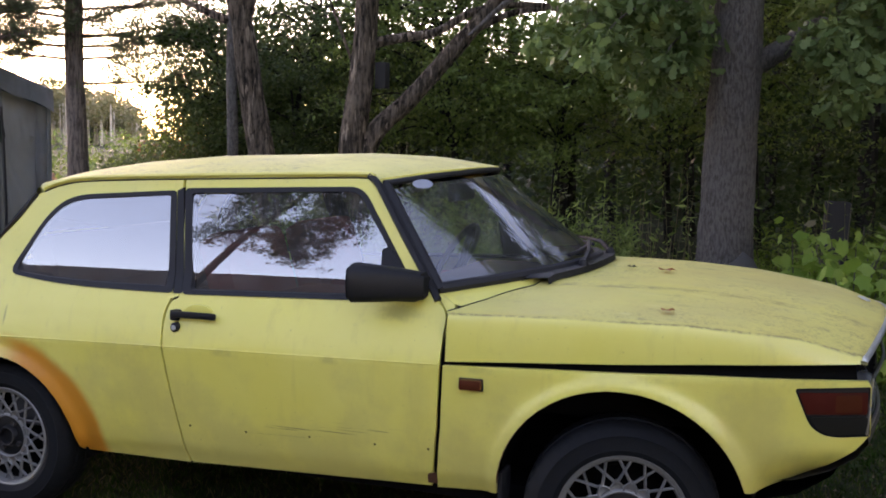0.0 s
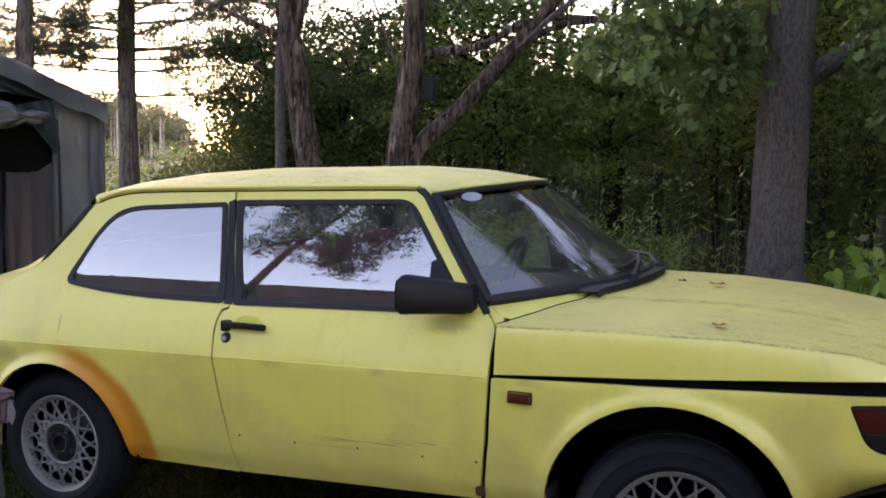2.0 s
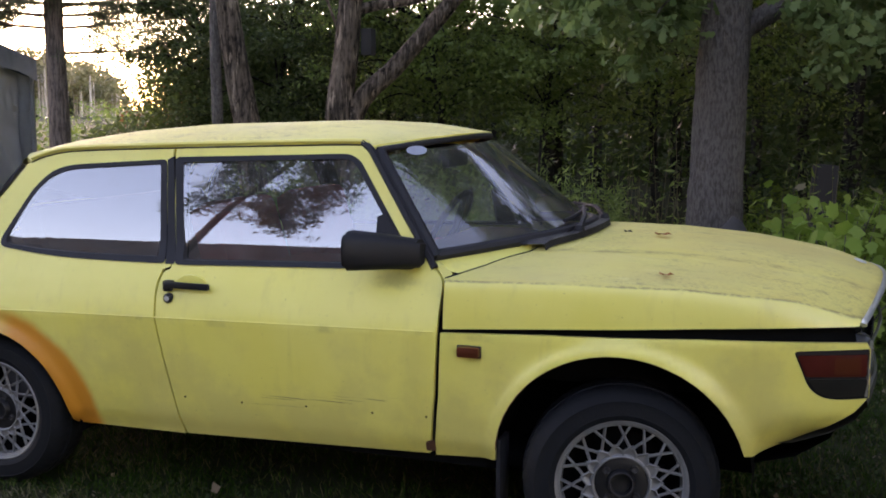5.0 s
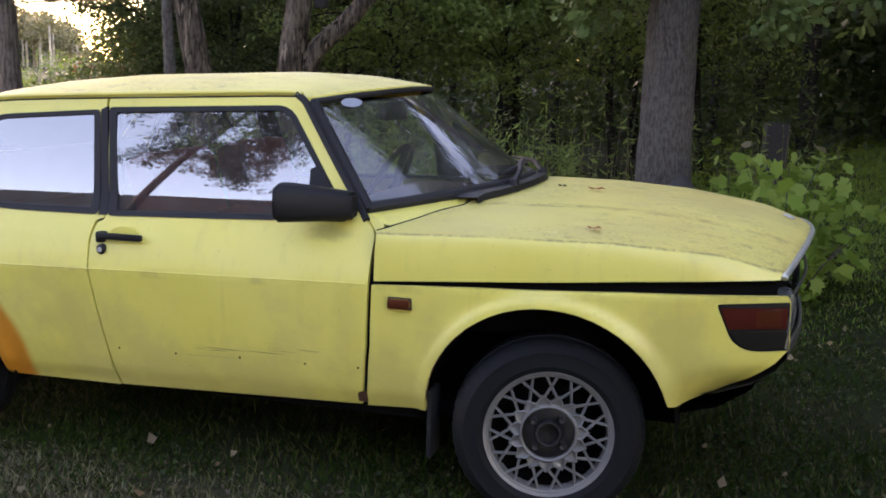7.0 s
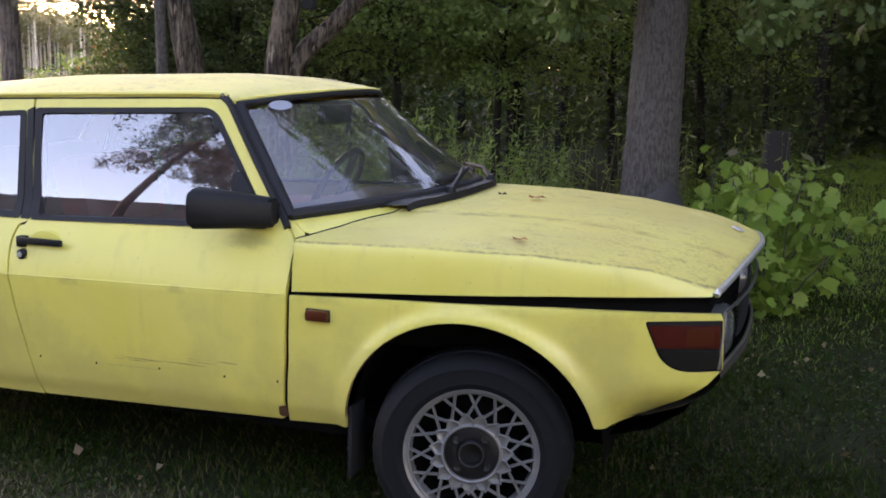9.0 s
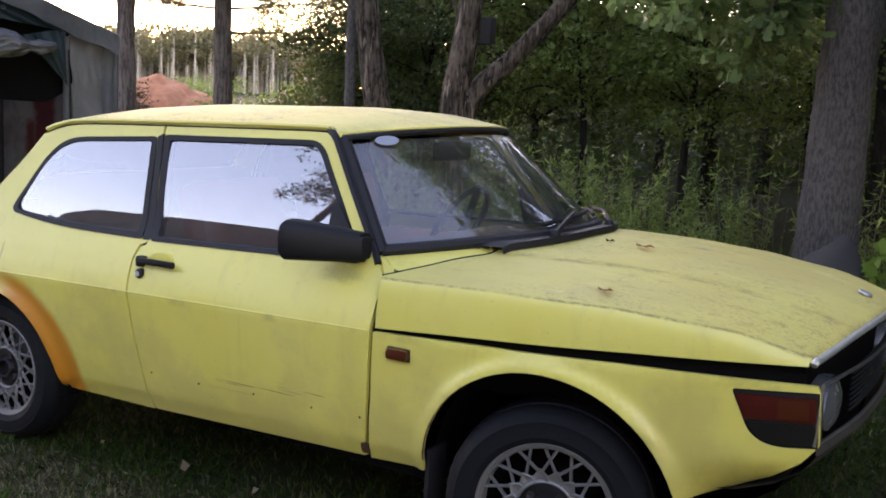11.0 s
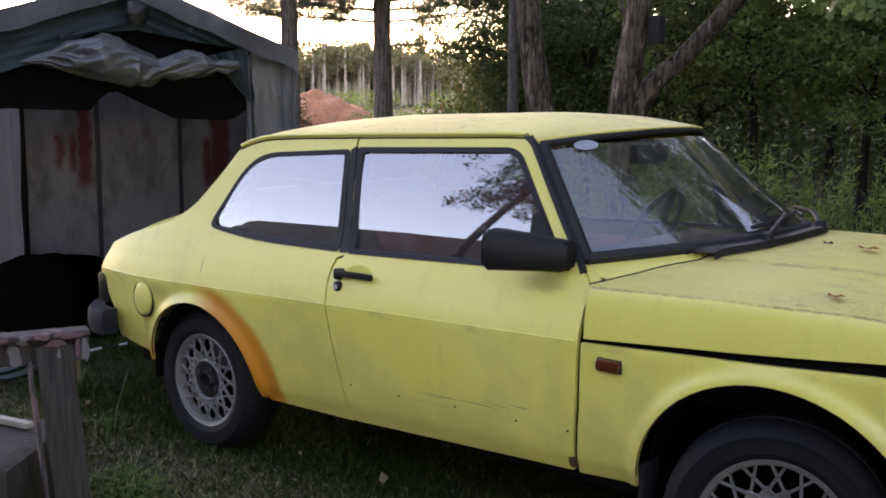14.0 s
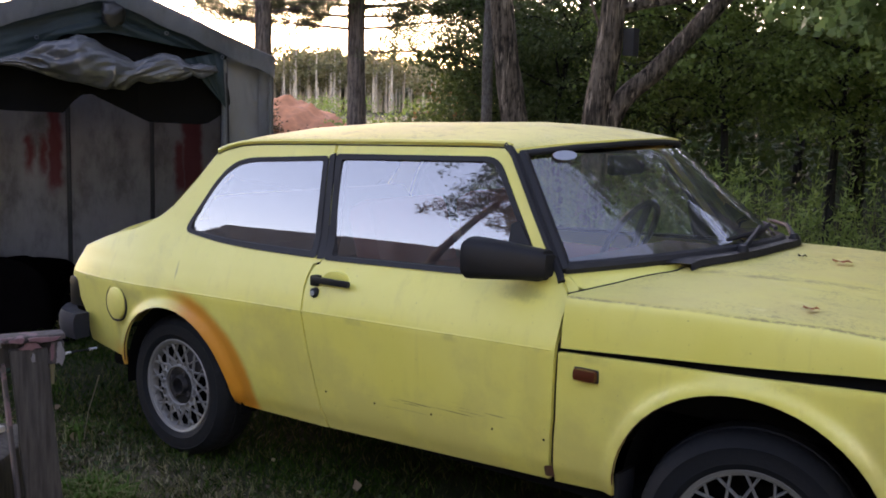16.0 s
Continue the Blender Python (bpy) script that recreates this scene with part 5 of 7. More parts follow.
pine(-5.83, 7.62, 0.115, "slender pine with bare lower branches", 20.0,
     [(1.3, 2.15, 0.05, 0), (1.1, 2.45, 0.12, 0.2), (1.6, 2.9, 0.5, 0), (-1.2, 2.75, 0.05, 0), (-1.5, 3.1, -0.1, 0.3), (1.8, 3.3, 0.1, 0.2), (1.4, 3.6, 0.3, -0.3), (-1.4, 3.6, 0.2, 0), (2.2, 3.9, 0.0, 0), (-1.8, 4.0, 0.1, 0.2), (0.6, 4.2, 0.3, -0.8), (2.0, 4.6, 0.2, 0.4), (1.7, 2.7, 0.35, 0.5), (-1.6, 2.95, 0.25, -0.2), (1.2, 3.15, 0.5, -0.4), (-1.0, 3.35, 0.3, 0.5), (2.3, 3.5, 0.35, 0.1), (-2.0, 3.75, 0.3, 0), (1.5, 2.6, 0.1, 0.1), (-1.3, 2.45, 0.1, -0.1), (1.9, 2.75, 0.0, 0.3), (-1.7, 2.6, 0.15, 0.1), (2.1, 3.05, 0.15, -0.2)])
pine(-6.68, 6.79, 0.11, "slender pine rising behind the tent", 24.0,
     [(-1.2, 2.9, 0.1, 0), (1.0, 3.0, 0.15, 0.3), (-1.5, 3.4, 0.2, 0.1), (1.4, 3.6, 0.1, 0), (-1.3, 4.2, 0.2, 0), (1.5, 4.4, 0.2, 0), (1.3, 2.6, 0.3, 0.2), (1.7, 3.2, 0.4, -0.2), (-0.9, 2.5, 0.2, 0), (-1.8, 3.0, 0.5, 0), (-2.0, 3.7, 0.2, 0), (1.9, 3.9, 0.3, 0.2)])

# dark wood behind: many stems and a wall of leaves, as stuff
for _ in range(30):
    x, y = rng.uniform(-2.5, 12), rng.uniform(8.0, 16.0)
    h = rng.uniform(4, 8)
    if math.degrees(math.atan2(x - 3.23, y + 3.17)) > 1.6:
        y += 6.0
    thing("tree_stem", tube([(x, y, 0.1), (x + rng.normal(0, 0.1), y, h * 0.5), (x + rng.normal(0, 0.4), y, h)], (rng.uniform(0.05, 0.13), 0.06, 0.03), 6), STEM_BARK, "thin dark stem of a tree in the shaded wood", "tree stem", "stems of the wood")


def on_lawn(c):
    """True over the open strip of lawn that runs back beside the wood."""
    az = np.degrees(np.arctan2(c[:, 0] - 3.23, c[:, 1] + 3.17))
    return (az > 1.2 + 0.8 * np.sin(c[:, 1])) & (np.hypot(c[:, 0] - 3.23, c[:, 1] + 3.17) < 18.5) & (c[:, 2] < 2.9)


def thin_sky(c):
    """The canopy is thinner, with sky between the leaves, in one break of the wood."""
    az = np.degrees(np.arctan2(c[:, 0] - 3.3, c[:, 1] + 3.0))
    el = np.degrees(np.arctan2(c[:, 2] - 1.5, np.hypot(c[:, 0] - 3.3, c[:, 1] + 3.0)))
    pick = rng.random(len(c))
    return ~(((az > -22.0) & (az < -12.3) & (el > 3.6) & (pick < 0.965)) | ((az > -36) & (az < -22) & (el > 4.0) & (pick < 0.94)) | ((az > -12.5) & (az < -6.0) & (el > 5.0) & (pick < 0.93)))


def wood_edge(n, d0, d1, z0, z1):
    """Points behind the line that runs from the clearing at the back to the field at the side."""
    t = rng.uniform(-5.5, 12.0, n)
    d = rng.uniform(d0, d1, n)
    return np.stack([t - 0.15 * d, 7.3 + d - 0.10 * t, z0 + (z1 - z0) * rng.uniform(0, 1, n) ** 0.85], 1)


cs = np.concatenate([wood_edge(560, 0.6, 4.0, 0.5, 5.0), wood_edge(900, 3.5, 8.5, 0.4, 9.0), wood_edge(900, 8.0, 13.0, 0.5, 10.5)])
cs = cs[(cs[:, 2] < 2.3) | (cs[:, 0] > -4.2 + 0.55 * (cs[:, 2] - 2.3)) | (cs[:, 1] > 17)]
cs = cs[(cs[:, 0] > -6.0 + 0.15 * cs[:, 1])]
cs = cs[thin_sky(cs) & ~on_lawn(cs)]
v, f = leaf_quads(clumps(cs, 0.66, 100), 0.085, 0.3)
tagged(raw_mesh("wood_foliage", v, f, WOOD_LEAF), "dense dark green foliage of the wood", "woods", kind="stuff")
n_ = 1150
az_, d_ = np.radians(rng.uniform(-31.5, 46, n_)), rng.uniform(17, 29, n_)
cs = np.stack([3.3 + d_ * np.sin(az_), -3.0 + d_ * np.cos(az_), 10.0 * rng.uniform(0, 1, n_) ** 1.1], 1)
cs = cs[thin_sky(cs)]
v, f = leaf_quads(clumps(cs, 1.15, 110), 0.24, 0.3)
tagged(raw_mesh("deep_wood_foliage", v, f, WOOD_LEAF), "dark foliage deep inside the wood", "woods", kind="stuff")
n_ = 1000
az_, d_ = np.radians(rng.uniform(-30.5, 46, n_)), rng.uniform(32, 42, n_)
cs = np.stack([3.3 + d_ * np.sin(az_), -3.0 + d_ * np.cos(az_), 15.5 * rng.uniform(0, 1, n_)], 1)
cs = cs[thin_sky(cs)]
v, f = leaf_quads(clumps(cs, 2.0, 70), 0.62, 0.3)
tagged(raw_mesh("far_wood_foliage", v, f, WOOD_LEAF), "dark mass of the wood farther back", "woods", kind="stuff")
# thicket that rises from the clearing towards the wood
n_ = 420
az_, d_ = rng.uniform(-39.0, -30, n_), rng.uniform(12.5, 17, n_)
top_ = np.interp(az_, (-39.0, -37.0, -35.6, -34.0, -31), (-2.2, -1.2, 0.6, 3.8, 7.0))
top_ = top_ + np.clip((az_ + 37.5) / 3, 0, 1) * (1.8 * np.sin(az_ * 2.1) + 1.4 * np.sin(az_ * 5.3 + 1))
el_ = np.radians(-5 + (top_ + 5) * rng.uniform(0, 1, n_) ** 1.0)
cs = np.stack([3.3 + d_ * np.sin(np.radians(az_)), -3.0 + d_ * np.cos(np.radians(az_)), 1.5 + d_ * np.tan(el_)], 1)
v, f = leaf_quads(clumps(cs[cs[:, 2] > 0.4], 0.42, 110), 0.06, 0.3)
red_ = scatter_in(-5.6, -4.4, 8.4, 9.6, 1.0, 1.75, 16)
tv, tf = leaf_quads(clumps(red_, 0.25, 40), 0.06, 0.3)
tagged(raw_mesh("reddening_leaves", tv, tf, leaf_material("reddening_leaf", (0.14, 0.06, 0.03), (0.28, 0.14, 0.06))), "leaves turning red at the edge of the thicket", "leaves", kind="stuff")
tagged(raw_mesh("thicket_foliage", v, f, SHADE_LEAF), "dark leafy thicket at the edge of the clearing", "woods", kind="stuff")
n_ = 360
az_, d_ = np.radians(rng.uniform(-35, -14.5, n_)), rng.uniform(11.5, 14, n_)
cs = np.stack([3.3 + d_ * np.sin(az_), -3.0 + d_ * np.cos(az_), 1.5 + d_ * np.tan(np.radians(rng.uniform(2, 13, n_)))], 1)
cs = cs[thin_sky(cs) | (rng.random(len(cs)) < 0.24)]
v, f = leaf_quads(clumps(cs, 0.40, 55), 0.046, 0.3)
tagged(raw_mesh("fine_foliage", v, f, WOOD_LEAF), "fine dark leaves against the evening sky", "woods", kind="stuff")
n_ = 190
az_, d_ = np.radians(rng.uniform(-36.2, -31, n_)), rng.uniform(14, 19, n_)
cs = np.stack([3.3 + d_ * np.sin(az_), -3.0 + d_ * np.cos(az_), 0.6 + 4.6 * rng.uniform(0, 1, n_) ** 1.4], 1)
v, f = leaf_quads(clumps(cs, 0.5, 42), 0.055, 0.3)
tagged(raw_mesh("sparse_foliage", v, f, WOOD_LEAF), "thin leafy sprays against the sky", "woods", kind="stuff")
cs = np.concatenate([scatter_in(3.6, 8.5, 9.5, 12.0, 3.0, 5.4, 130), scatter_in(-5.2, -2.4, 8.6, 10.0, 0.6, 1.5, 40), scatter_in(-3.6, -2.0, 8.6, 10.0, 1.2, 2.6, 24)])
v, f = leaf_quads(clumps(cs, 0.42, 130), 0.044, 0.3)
tagged(raw_mesh("light_foliage", v, f, LIT_LEAF), "lighter green foliage with the evening sky's light put into its colour", "woods", kind="stuff")

# unseen foliage added ahead of the car, keeps low skylight off its nose
n_ = 520
cs = np.stack([rng.uniform(11.0, 15.0, n_), rng.uniform(-9.0, 11.0, n_), 0.4 + 8.5 * rng.uniform(0, 1, n_)], 1)
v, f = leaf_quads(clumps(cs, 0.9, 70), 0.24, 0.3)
tagged(raw_mesh("side_wood_foliage", v, f, WOOD_LEAF), "dark foliage added out of view ahead of the car, to block low skylight", "woods", kind="stuff")

# young trees along the edge of the wood
def young_tree(x, y, h, spread, low, material, n, label, leaf=0.055, per=46):
    """Thin stem, rising branches, and leaves in flat sprays along them."""
    z0 = ground_z(x, y)
    t = tree("young_tree", x, y, label, group="young trees of the wood edge")
    top = Vector((x + rng.normal(0, 0.25), y, z0 + h))
    stem = smooth_curve([(x, y, z0 - 0.1), (x + rng.normal(0, 0.08), y, z0 + 0.4 * h), top], 6)
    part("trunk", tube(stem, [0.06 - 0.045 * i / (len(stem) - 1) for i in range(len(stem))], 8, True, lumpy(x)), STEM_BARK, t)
    cs = []
    wood = bmesh.new()
    for k in range(n):
        u = low + (0.97 - low) * k / (n - 1)
        p = stem[int(u * (len(stem) - 1))]
        a = 2.4 * k + rng.normal(0, 0.3)
        r = spread * (0.35 + 0.65 * math.sin(math.pi * min(1, 0.22 + 0.78 * (1 - u)))) * rng.uniform(0.7, 1.15)
        e = p + Vector((r * math.cos(a), r * math.sin(a), rng.uniform(0.05, 0.45) * r))
        c = smooth_curve([p, p.lerp(e, 0.55) + Vector((0, 0, 0.12 * r)), e + Vector((0, 0, -0.08 * r))], 5)
        add_tube(wood, c, [0.016 - 0.012 * i / (len(c) - 1) for i in range(len(c))], 4, False)
        for q in c[3:]:
            cs += [q + Vector((rng.normal(0, 0.16), rng.normal(0, 0.16), rng.normal(-0.03, 0.07))) for _ in range(3)]
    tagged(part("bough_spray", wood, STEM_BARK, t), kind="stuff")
    v, f = leaf_quads(clumps(cs, 0.24, per // 3, 0.5), leaf, 0.45)
    tagged(under(raw_mesh("leaves", v, f, material), t), kind="stuff")


LIGHT_ONE = "young birch with light green leaves before the dark wood"
DARK_ONE = "young tree with dull green leaves in the shade of the wood"
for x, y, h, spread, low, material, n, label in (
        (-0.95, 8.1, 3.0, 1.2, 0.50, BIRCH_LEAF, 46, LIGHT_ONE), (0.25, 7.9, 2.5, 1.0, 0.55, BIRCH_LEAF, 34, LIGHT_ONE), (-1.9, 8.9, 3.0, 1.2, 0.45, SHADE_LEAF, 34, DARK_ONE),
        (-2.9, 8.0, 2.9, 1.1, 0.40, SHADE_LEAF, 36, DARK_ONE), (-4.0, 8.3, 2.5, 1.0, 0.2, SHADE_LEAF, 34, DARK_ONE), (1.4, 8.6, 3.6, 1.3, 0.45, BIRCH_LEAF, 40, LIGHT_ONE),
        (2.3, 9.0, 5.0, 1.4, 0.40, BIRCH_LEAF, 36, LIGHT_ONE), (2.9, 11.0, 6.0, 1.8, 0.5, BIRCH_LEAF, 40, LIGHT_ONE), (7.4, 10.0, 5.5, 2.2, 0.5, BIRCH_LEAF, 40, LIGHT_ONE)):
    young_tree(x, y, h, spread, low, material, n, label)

# far pines with pale stems, beyond the clearing
bm = bmesh.new()
cs = []
for _ in range(225):
    a, d = radians(rng.uniform(36.0, 52)), rng.uniform(120, 165)
    x, y = -d * math.sin(a), d * math.cos(a)
    h = rng.uniform(5.2, 7.4) * min(1.0, 0.5 + 0.2 * (math.degrees(a) - 36.0))
    add_tube(bm, [(x, y, 0), (x, y, h)], (0.16, 0.10), 5)
    cs += [(x + rng.normal(0, 0.9), y + rng.normal(0, 0.9), h + rng.uniform(-2.2, 0.8)) for _ in range(6)]
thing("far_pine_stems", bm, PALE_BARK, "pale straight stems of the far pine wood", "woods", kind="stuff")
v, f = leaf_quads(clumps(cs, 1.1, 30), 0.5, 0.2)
tagged(raw_mesh("far_pine_crowns", v, f, FAR_LEAF), "pale crowns of the far pine wood, sunlight put into their colour", "woods", kind="stuff")
a = np.radians(rng.uniform(36.5, 54, 650))
d = rng.uniform(170, 200, 650)
v, f = leaf_quads(clumps(np.stack([-d * np.sin(a), d * np.cos(a), rng.uniform(0.3, 6.2, 650)], 1), 2.0, 50), 0.9, 0.2)
# far wood leaf lightened in colour to stand for haze
tagged(raw_mesh("far_wood", v, f, leaf_material("far_wood_leaf", (0.07, 0.075, 0.045), (0.14, 0.14, 0.085))), "dark far wood behind the pale stems", "woods", kind="stuff")

# undergrowth between the pines
v, f = leaf_quads(clumps(np.concatenate([scatter_in(-7.0, -3.0, 8.6, 10.5, 0.2, 1.35, 110), scatter_in(-24, -9, 19, 24, 0.2, 1.5, 130)]), 0.45, 80), 0.08, 0.3)
tagged(raw_mesh("undergrowth", v, f, WEED_LEAF), "low leafy undergrowth beside the pines", "shrub", kind="stuff")

# mound of russet soil and dead growth beyond the tent
rows = []
for i in range(33):
    row = []
    for k in range(33):
        x, y = -2.0 + 4.0 * i / 32, -2.0 + 4.0 * k / 32
        r = math.hypot(x, y * 1.1) / 2.0
        z = 1.30 * max(0, 1 - r ** 1.8) * (1 + 0.3 * noise.noise(Vector((x * 1.6, y * 1.6, 1)))) + 0.12 * noise.noise(Vector((x * 3, y * 3, 2))) + 0.06 * noise.noise(Vector((x * 9, y * 9, 2)))
        row.append(Vector((-16.4 + x, 17.0 + y, 0.25 + z)))
    rows.append(row)
v, f = leaf_quads(clumps(np.concatenate([scatter_in(-16.5, -15.3, 14.6, 15.6, 0.3, 1.35, 60), scatter_in(-16.0, -13.6, 15.2, 16.4, 0.2, 0.75, 26)]), 0.32, 70), 0.075, 0.2)
tagged(raw_mesh("dry_scrub", v, f, leaf_material("dry_scrub_leaf", (0.06, 0.040, 0.024), (0.16, 0.095, 0.05))), "dry brown scrub on the soil mound", "shrub", kind="stuff")
mound = thing("soil_mound", loft(rows), plain("russet_soil", (0.50, 0.19, 0.088), 0.95, 0, 0.6, 5, 0.9), "mound of russet soil beyond the tent", "soil mound")

# ---- tent behind the car ----
tent_c, tent_u, tent_v = Vector((-1.18, 1.69, 0)), Vector((-0.35, -0.937, 0)), Vector((-0.80, 0.60, 0))
TW, TL, EAVE, RIDGE = 2.05, 3.8, 1.735, 2.105
tent = root("party_tent", -2.9, 1.4, 0.0, "weathered grey tarpaulin tent with a rolled-up front flap", "tent")


def tp(w, d, z):
    return tent_c + tent_u * w + tent_v * d + Vector((0, 0, z))


def cloth(w0, w1, nw, z_lo, z_hi, nz, d, seed, amp=0.02):
    rows = []
    for i in range(nw + 1):
        w = w0 + (w1 - w0) * i / nw
        row = []
        for j in range(nz + 1):
            a, b = z_lo(w), z_hi(w)
            z = a + (b - a) * j / nz
            row.append(tp(w, d + amp * noise.noise(Vector((w * 5, z * 1.5, seed))) + 0.5 * amp * noise.noise(Vector((w * 16, z * 3, seed))), z))
        rows.append(row)
    return loft(rows)


RIDGE_W = 0.95


def roof_z(w):
    return EAVE + (RIDGE - EAVE) * w / RIDGE_W if w < RIDGE_W else RIDGE - 0.325 * (w - RIDGE_W)


for s0, s1 in ((-0.02, RIDGE_W), (RIDGE_W, TW + 0.05)):
    rows = []
    for i in range(13):
        w = s0 + (s1 - s0) * i / 12
        rows.append([tp(w, d, roof_z(w) + 0.03 + 0.018 * noise.noise(Vector((w * 3, d * 2, 2)))) for d in np.linspace(-0.12, TL + 0.05, 24)])
    bm = loft(rows)
    bmesh.ops.solidify(bm, geom=bm.faces[:], thickness=0.01)
    part("roof_sheet", bm, TARP_ROOF, tent, "grey stained roof sheet")
part("roof_valance", cloth(-0.02, TW + 0.05, 40, lambda w: roof_z(w) - 0.085 + 0.016 * noise.noise(Vector((w * 7, 0, 0))), lambda w: roof_z(w) + 0.03, 8, -0.130, 3, 0.035), TARP_ROOF, tent)
GABLE_W = (0, 0.3, 0.6, 0.92, 1.165, 1.283, 1.426, 1.593, 2.1)
GABLE_LOW = (1.66, 1.76, 1.80, 1.85, 1.826, 1.754, 1.677, 1.615, 1.50)
rows = []
for i in range(81):
    w = TW * i / 80
    low, top = float(np.interp(w, GABLE_W, GABLE_LOW)), roof_z(w) - 0.02
    row = []
    for j in range(29):
        z = low + (top - low) * j / 28
        # slack folds that run down along the slope
        fold = 0.030 * noise.noise(Vector((w * 2.0, (top - z) * 13, 4))) + 0.016 * (1 - 2 * abs(noise.noise(Vector((w * 3.2, (top - z) * 24, 7)))))
        row.append(tp(w, -0.075 + fold, z))
    rows.append(row)
part("gable_sheet", loft(rows), TARP_GREEN, tent, "dark green gable sheet")
knot = bmesh.new()
bmesh.ops.create_icosphere(knot, subdivisions=3, radius=1.0)
for q in knot.verts:
    k = 1 + 0.35 * noise.noise(q.co * 1.6) + 0.12 * noise.noise(q.co * 5)
    q.co = tp(0.915 + 0.068 * k * q.co.x, -0.125 + 0.03 * k * q.co.y, 1.945 + 0.062 * k * q.co.z)
part("ridge_wrap", knot, HUB_BLACK, tent, "black sheeting tied in a knot under the ridge")


def make_back_wall():
    """Grey sheeting with soft red spray marks."""
    n = Nodes("sprayed_inside_tarpaulin")
    ax = n.axes()
    w = n.math('ADD', n.math('MULTIPLY', n.math('ADD', ax[0], 4.22), -0.35), n.math('MULTIPLY', n.math('SUBTRACT', ax[1], 3.97), -0.937))
    wob = n.math('MULTIPLY', n.math('SUBTRACT', n.noise(7, 4), 0.5), 0.10)
    ww, zz = n.math('ADD', w, wob), n.math('ADD', ax[2], n.math('MULTIPLY', wob, 2.5))
    f = 0.0
    for w0, w1, z0, z1 in ((1.46, 1.58, 0.70, 1.50), (1.58, 1.65, 0.85, 1.15), (1.70, 1.76, 0.85, 1.15), (0.20, 0.38, 0.55, 1.60), (0.36, 0.45, 0.65, 1.10)):
        a = n.math('MULTIPLY', n.step(ww, w0 - 0.03, w0 + 0.03), n.step(ww, w1 + 0.03, w1 - 0.03))
        b = n.math('MULTIPLY', n.step(zz, z0 - 0.10, z0 + 0.08), n.step(zz, z1 + 0.06, z1 - 0.06))
        f = n.math('MAXIMUM', f, n.math('MULTIPLY', a, b))
    col = n.mix(n.noise(4, 6), (0.29, 0.30, 0.33), (0.46, 0.475, 0.52))
    col = n.mix(n.step(n.noise(3, 7, 0.7, (1, 1, 0.5), 5.5), 0.46, 0.7, 0, 0.75), col, (0.13, 0.13, 0.13))
    col = n.mix(n.math('MULTIPLY', f, 0.85), col, (0.20, 0.012, 0.016))
    n.bump(n.noise(5, 5, 0.6, (1, 1, 0.3)), 0.4, 0.03)
    return n.finish(col, 0.6, 0, 0.3)


part("back_wall", cloth(0, TW, 30, lambda w: 0.0, lambda w: roof_z(w) - 0.02, 12, TL, 5, 0.03), make_back_wall(), tent, "grey back wall with red spray marks")
for w, nm in ((0.0, "side_wall"), (TW, "side_wall")):
    rows = []
    for d in np.linspace(0 if w == 0 else 1.2, TL, 40):
        rows.append([tp(w + 0.045 * noise.noise(Vector((d * 5, z * 0.8, 6))) + 0.02 * noise.noise(Vector((d * 14, z * 2, 6))), d, z) for z in np.linspace(0.0, roof_z(w), 14)])
    part(nm, loft(rows), TARP, tent)
# rolled-up flap: a crumpled bundle of sheeting, gathered at the ties
FLAP_W = (0.34, 0.44, 0.49, 0.54, 0.62, 0.72, 0.79, 0.85, 0.95, 1.08, 1.25, 1.40, 1.50)
FLAP_TOP = (1.695, 1.705, 1.695, 1.735, 1.748, 1.730, 1.695, 1.735, 1.785, 1.830, 1.775, 1.705, 1.665)
FLAP_LOW = (1.66, 1.615, 1.640, 1.605, 1.590, 1.585, 1.590, 1.550, 1.545, 1.560, 1.605, 1.645, 1.655)
rows = []
for i in range(181):
    w = 0.34 + 1.16 * i / 180
    top, low = float(np.interp(w, FLAP_W, FLAP_TOP)), float(np.interp(w, FLAP_W, FLAP_LOW))
    hz, zc = (top - low) / 2, (top + low) / 2
    row = []
    for k in range(65):
        a = 2 * math.pi * k / 64
        ca, sa = math.cos(a), math.sin(a)
        p = Vector((w * 5.0 + 1.2 * sa, ca * 1.3, sa * 1.6 + w * 2.2))
        # sharp creases between taut facets
        f1 = 1 - 2.2 * abs(noise.noise(p * 0.8 + Vector((0, 0, 1.5 * math.sin(w * 7)))))
        f2 = 1 - 2.2 * abs(noise.noise(p * 1.7 + Vector((5, 0, 0))))
        f3 = noise.noise(p * 3.4 + Vector((0, 9, 0)))
        k_ = 1 + 0.30 * f1 + 0.16 * f2 + 0.05 * f3 - 0.18
        row.append(tp(w + 0.02 * f2 * sa, -0.17 + (0.03 + 0.75 * hz) * k_ * ca, zc + hz * (0.9 + 0.6 * (k_ - 1)) * sa))
    rows.append(row)
part("flap_roll", loft(rows), FLAP, tent, "crumpled shiny rolled-up flap", smooth=170)
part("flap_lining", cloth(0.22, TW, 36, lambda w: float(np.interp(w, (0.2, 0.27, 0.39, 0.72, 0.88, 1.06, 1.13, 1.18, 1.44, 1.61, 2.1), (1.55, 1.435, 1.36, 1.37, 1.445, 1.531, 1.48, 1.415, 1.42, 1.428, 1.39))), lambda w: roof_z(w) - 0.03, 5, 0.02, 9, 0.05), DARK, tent)
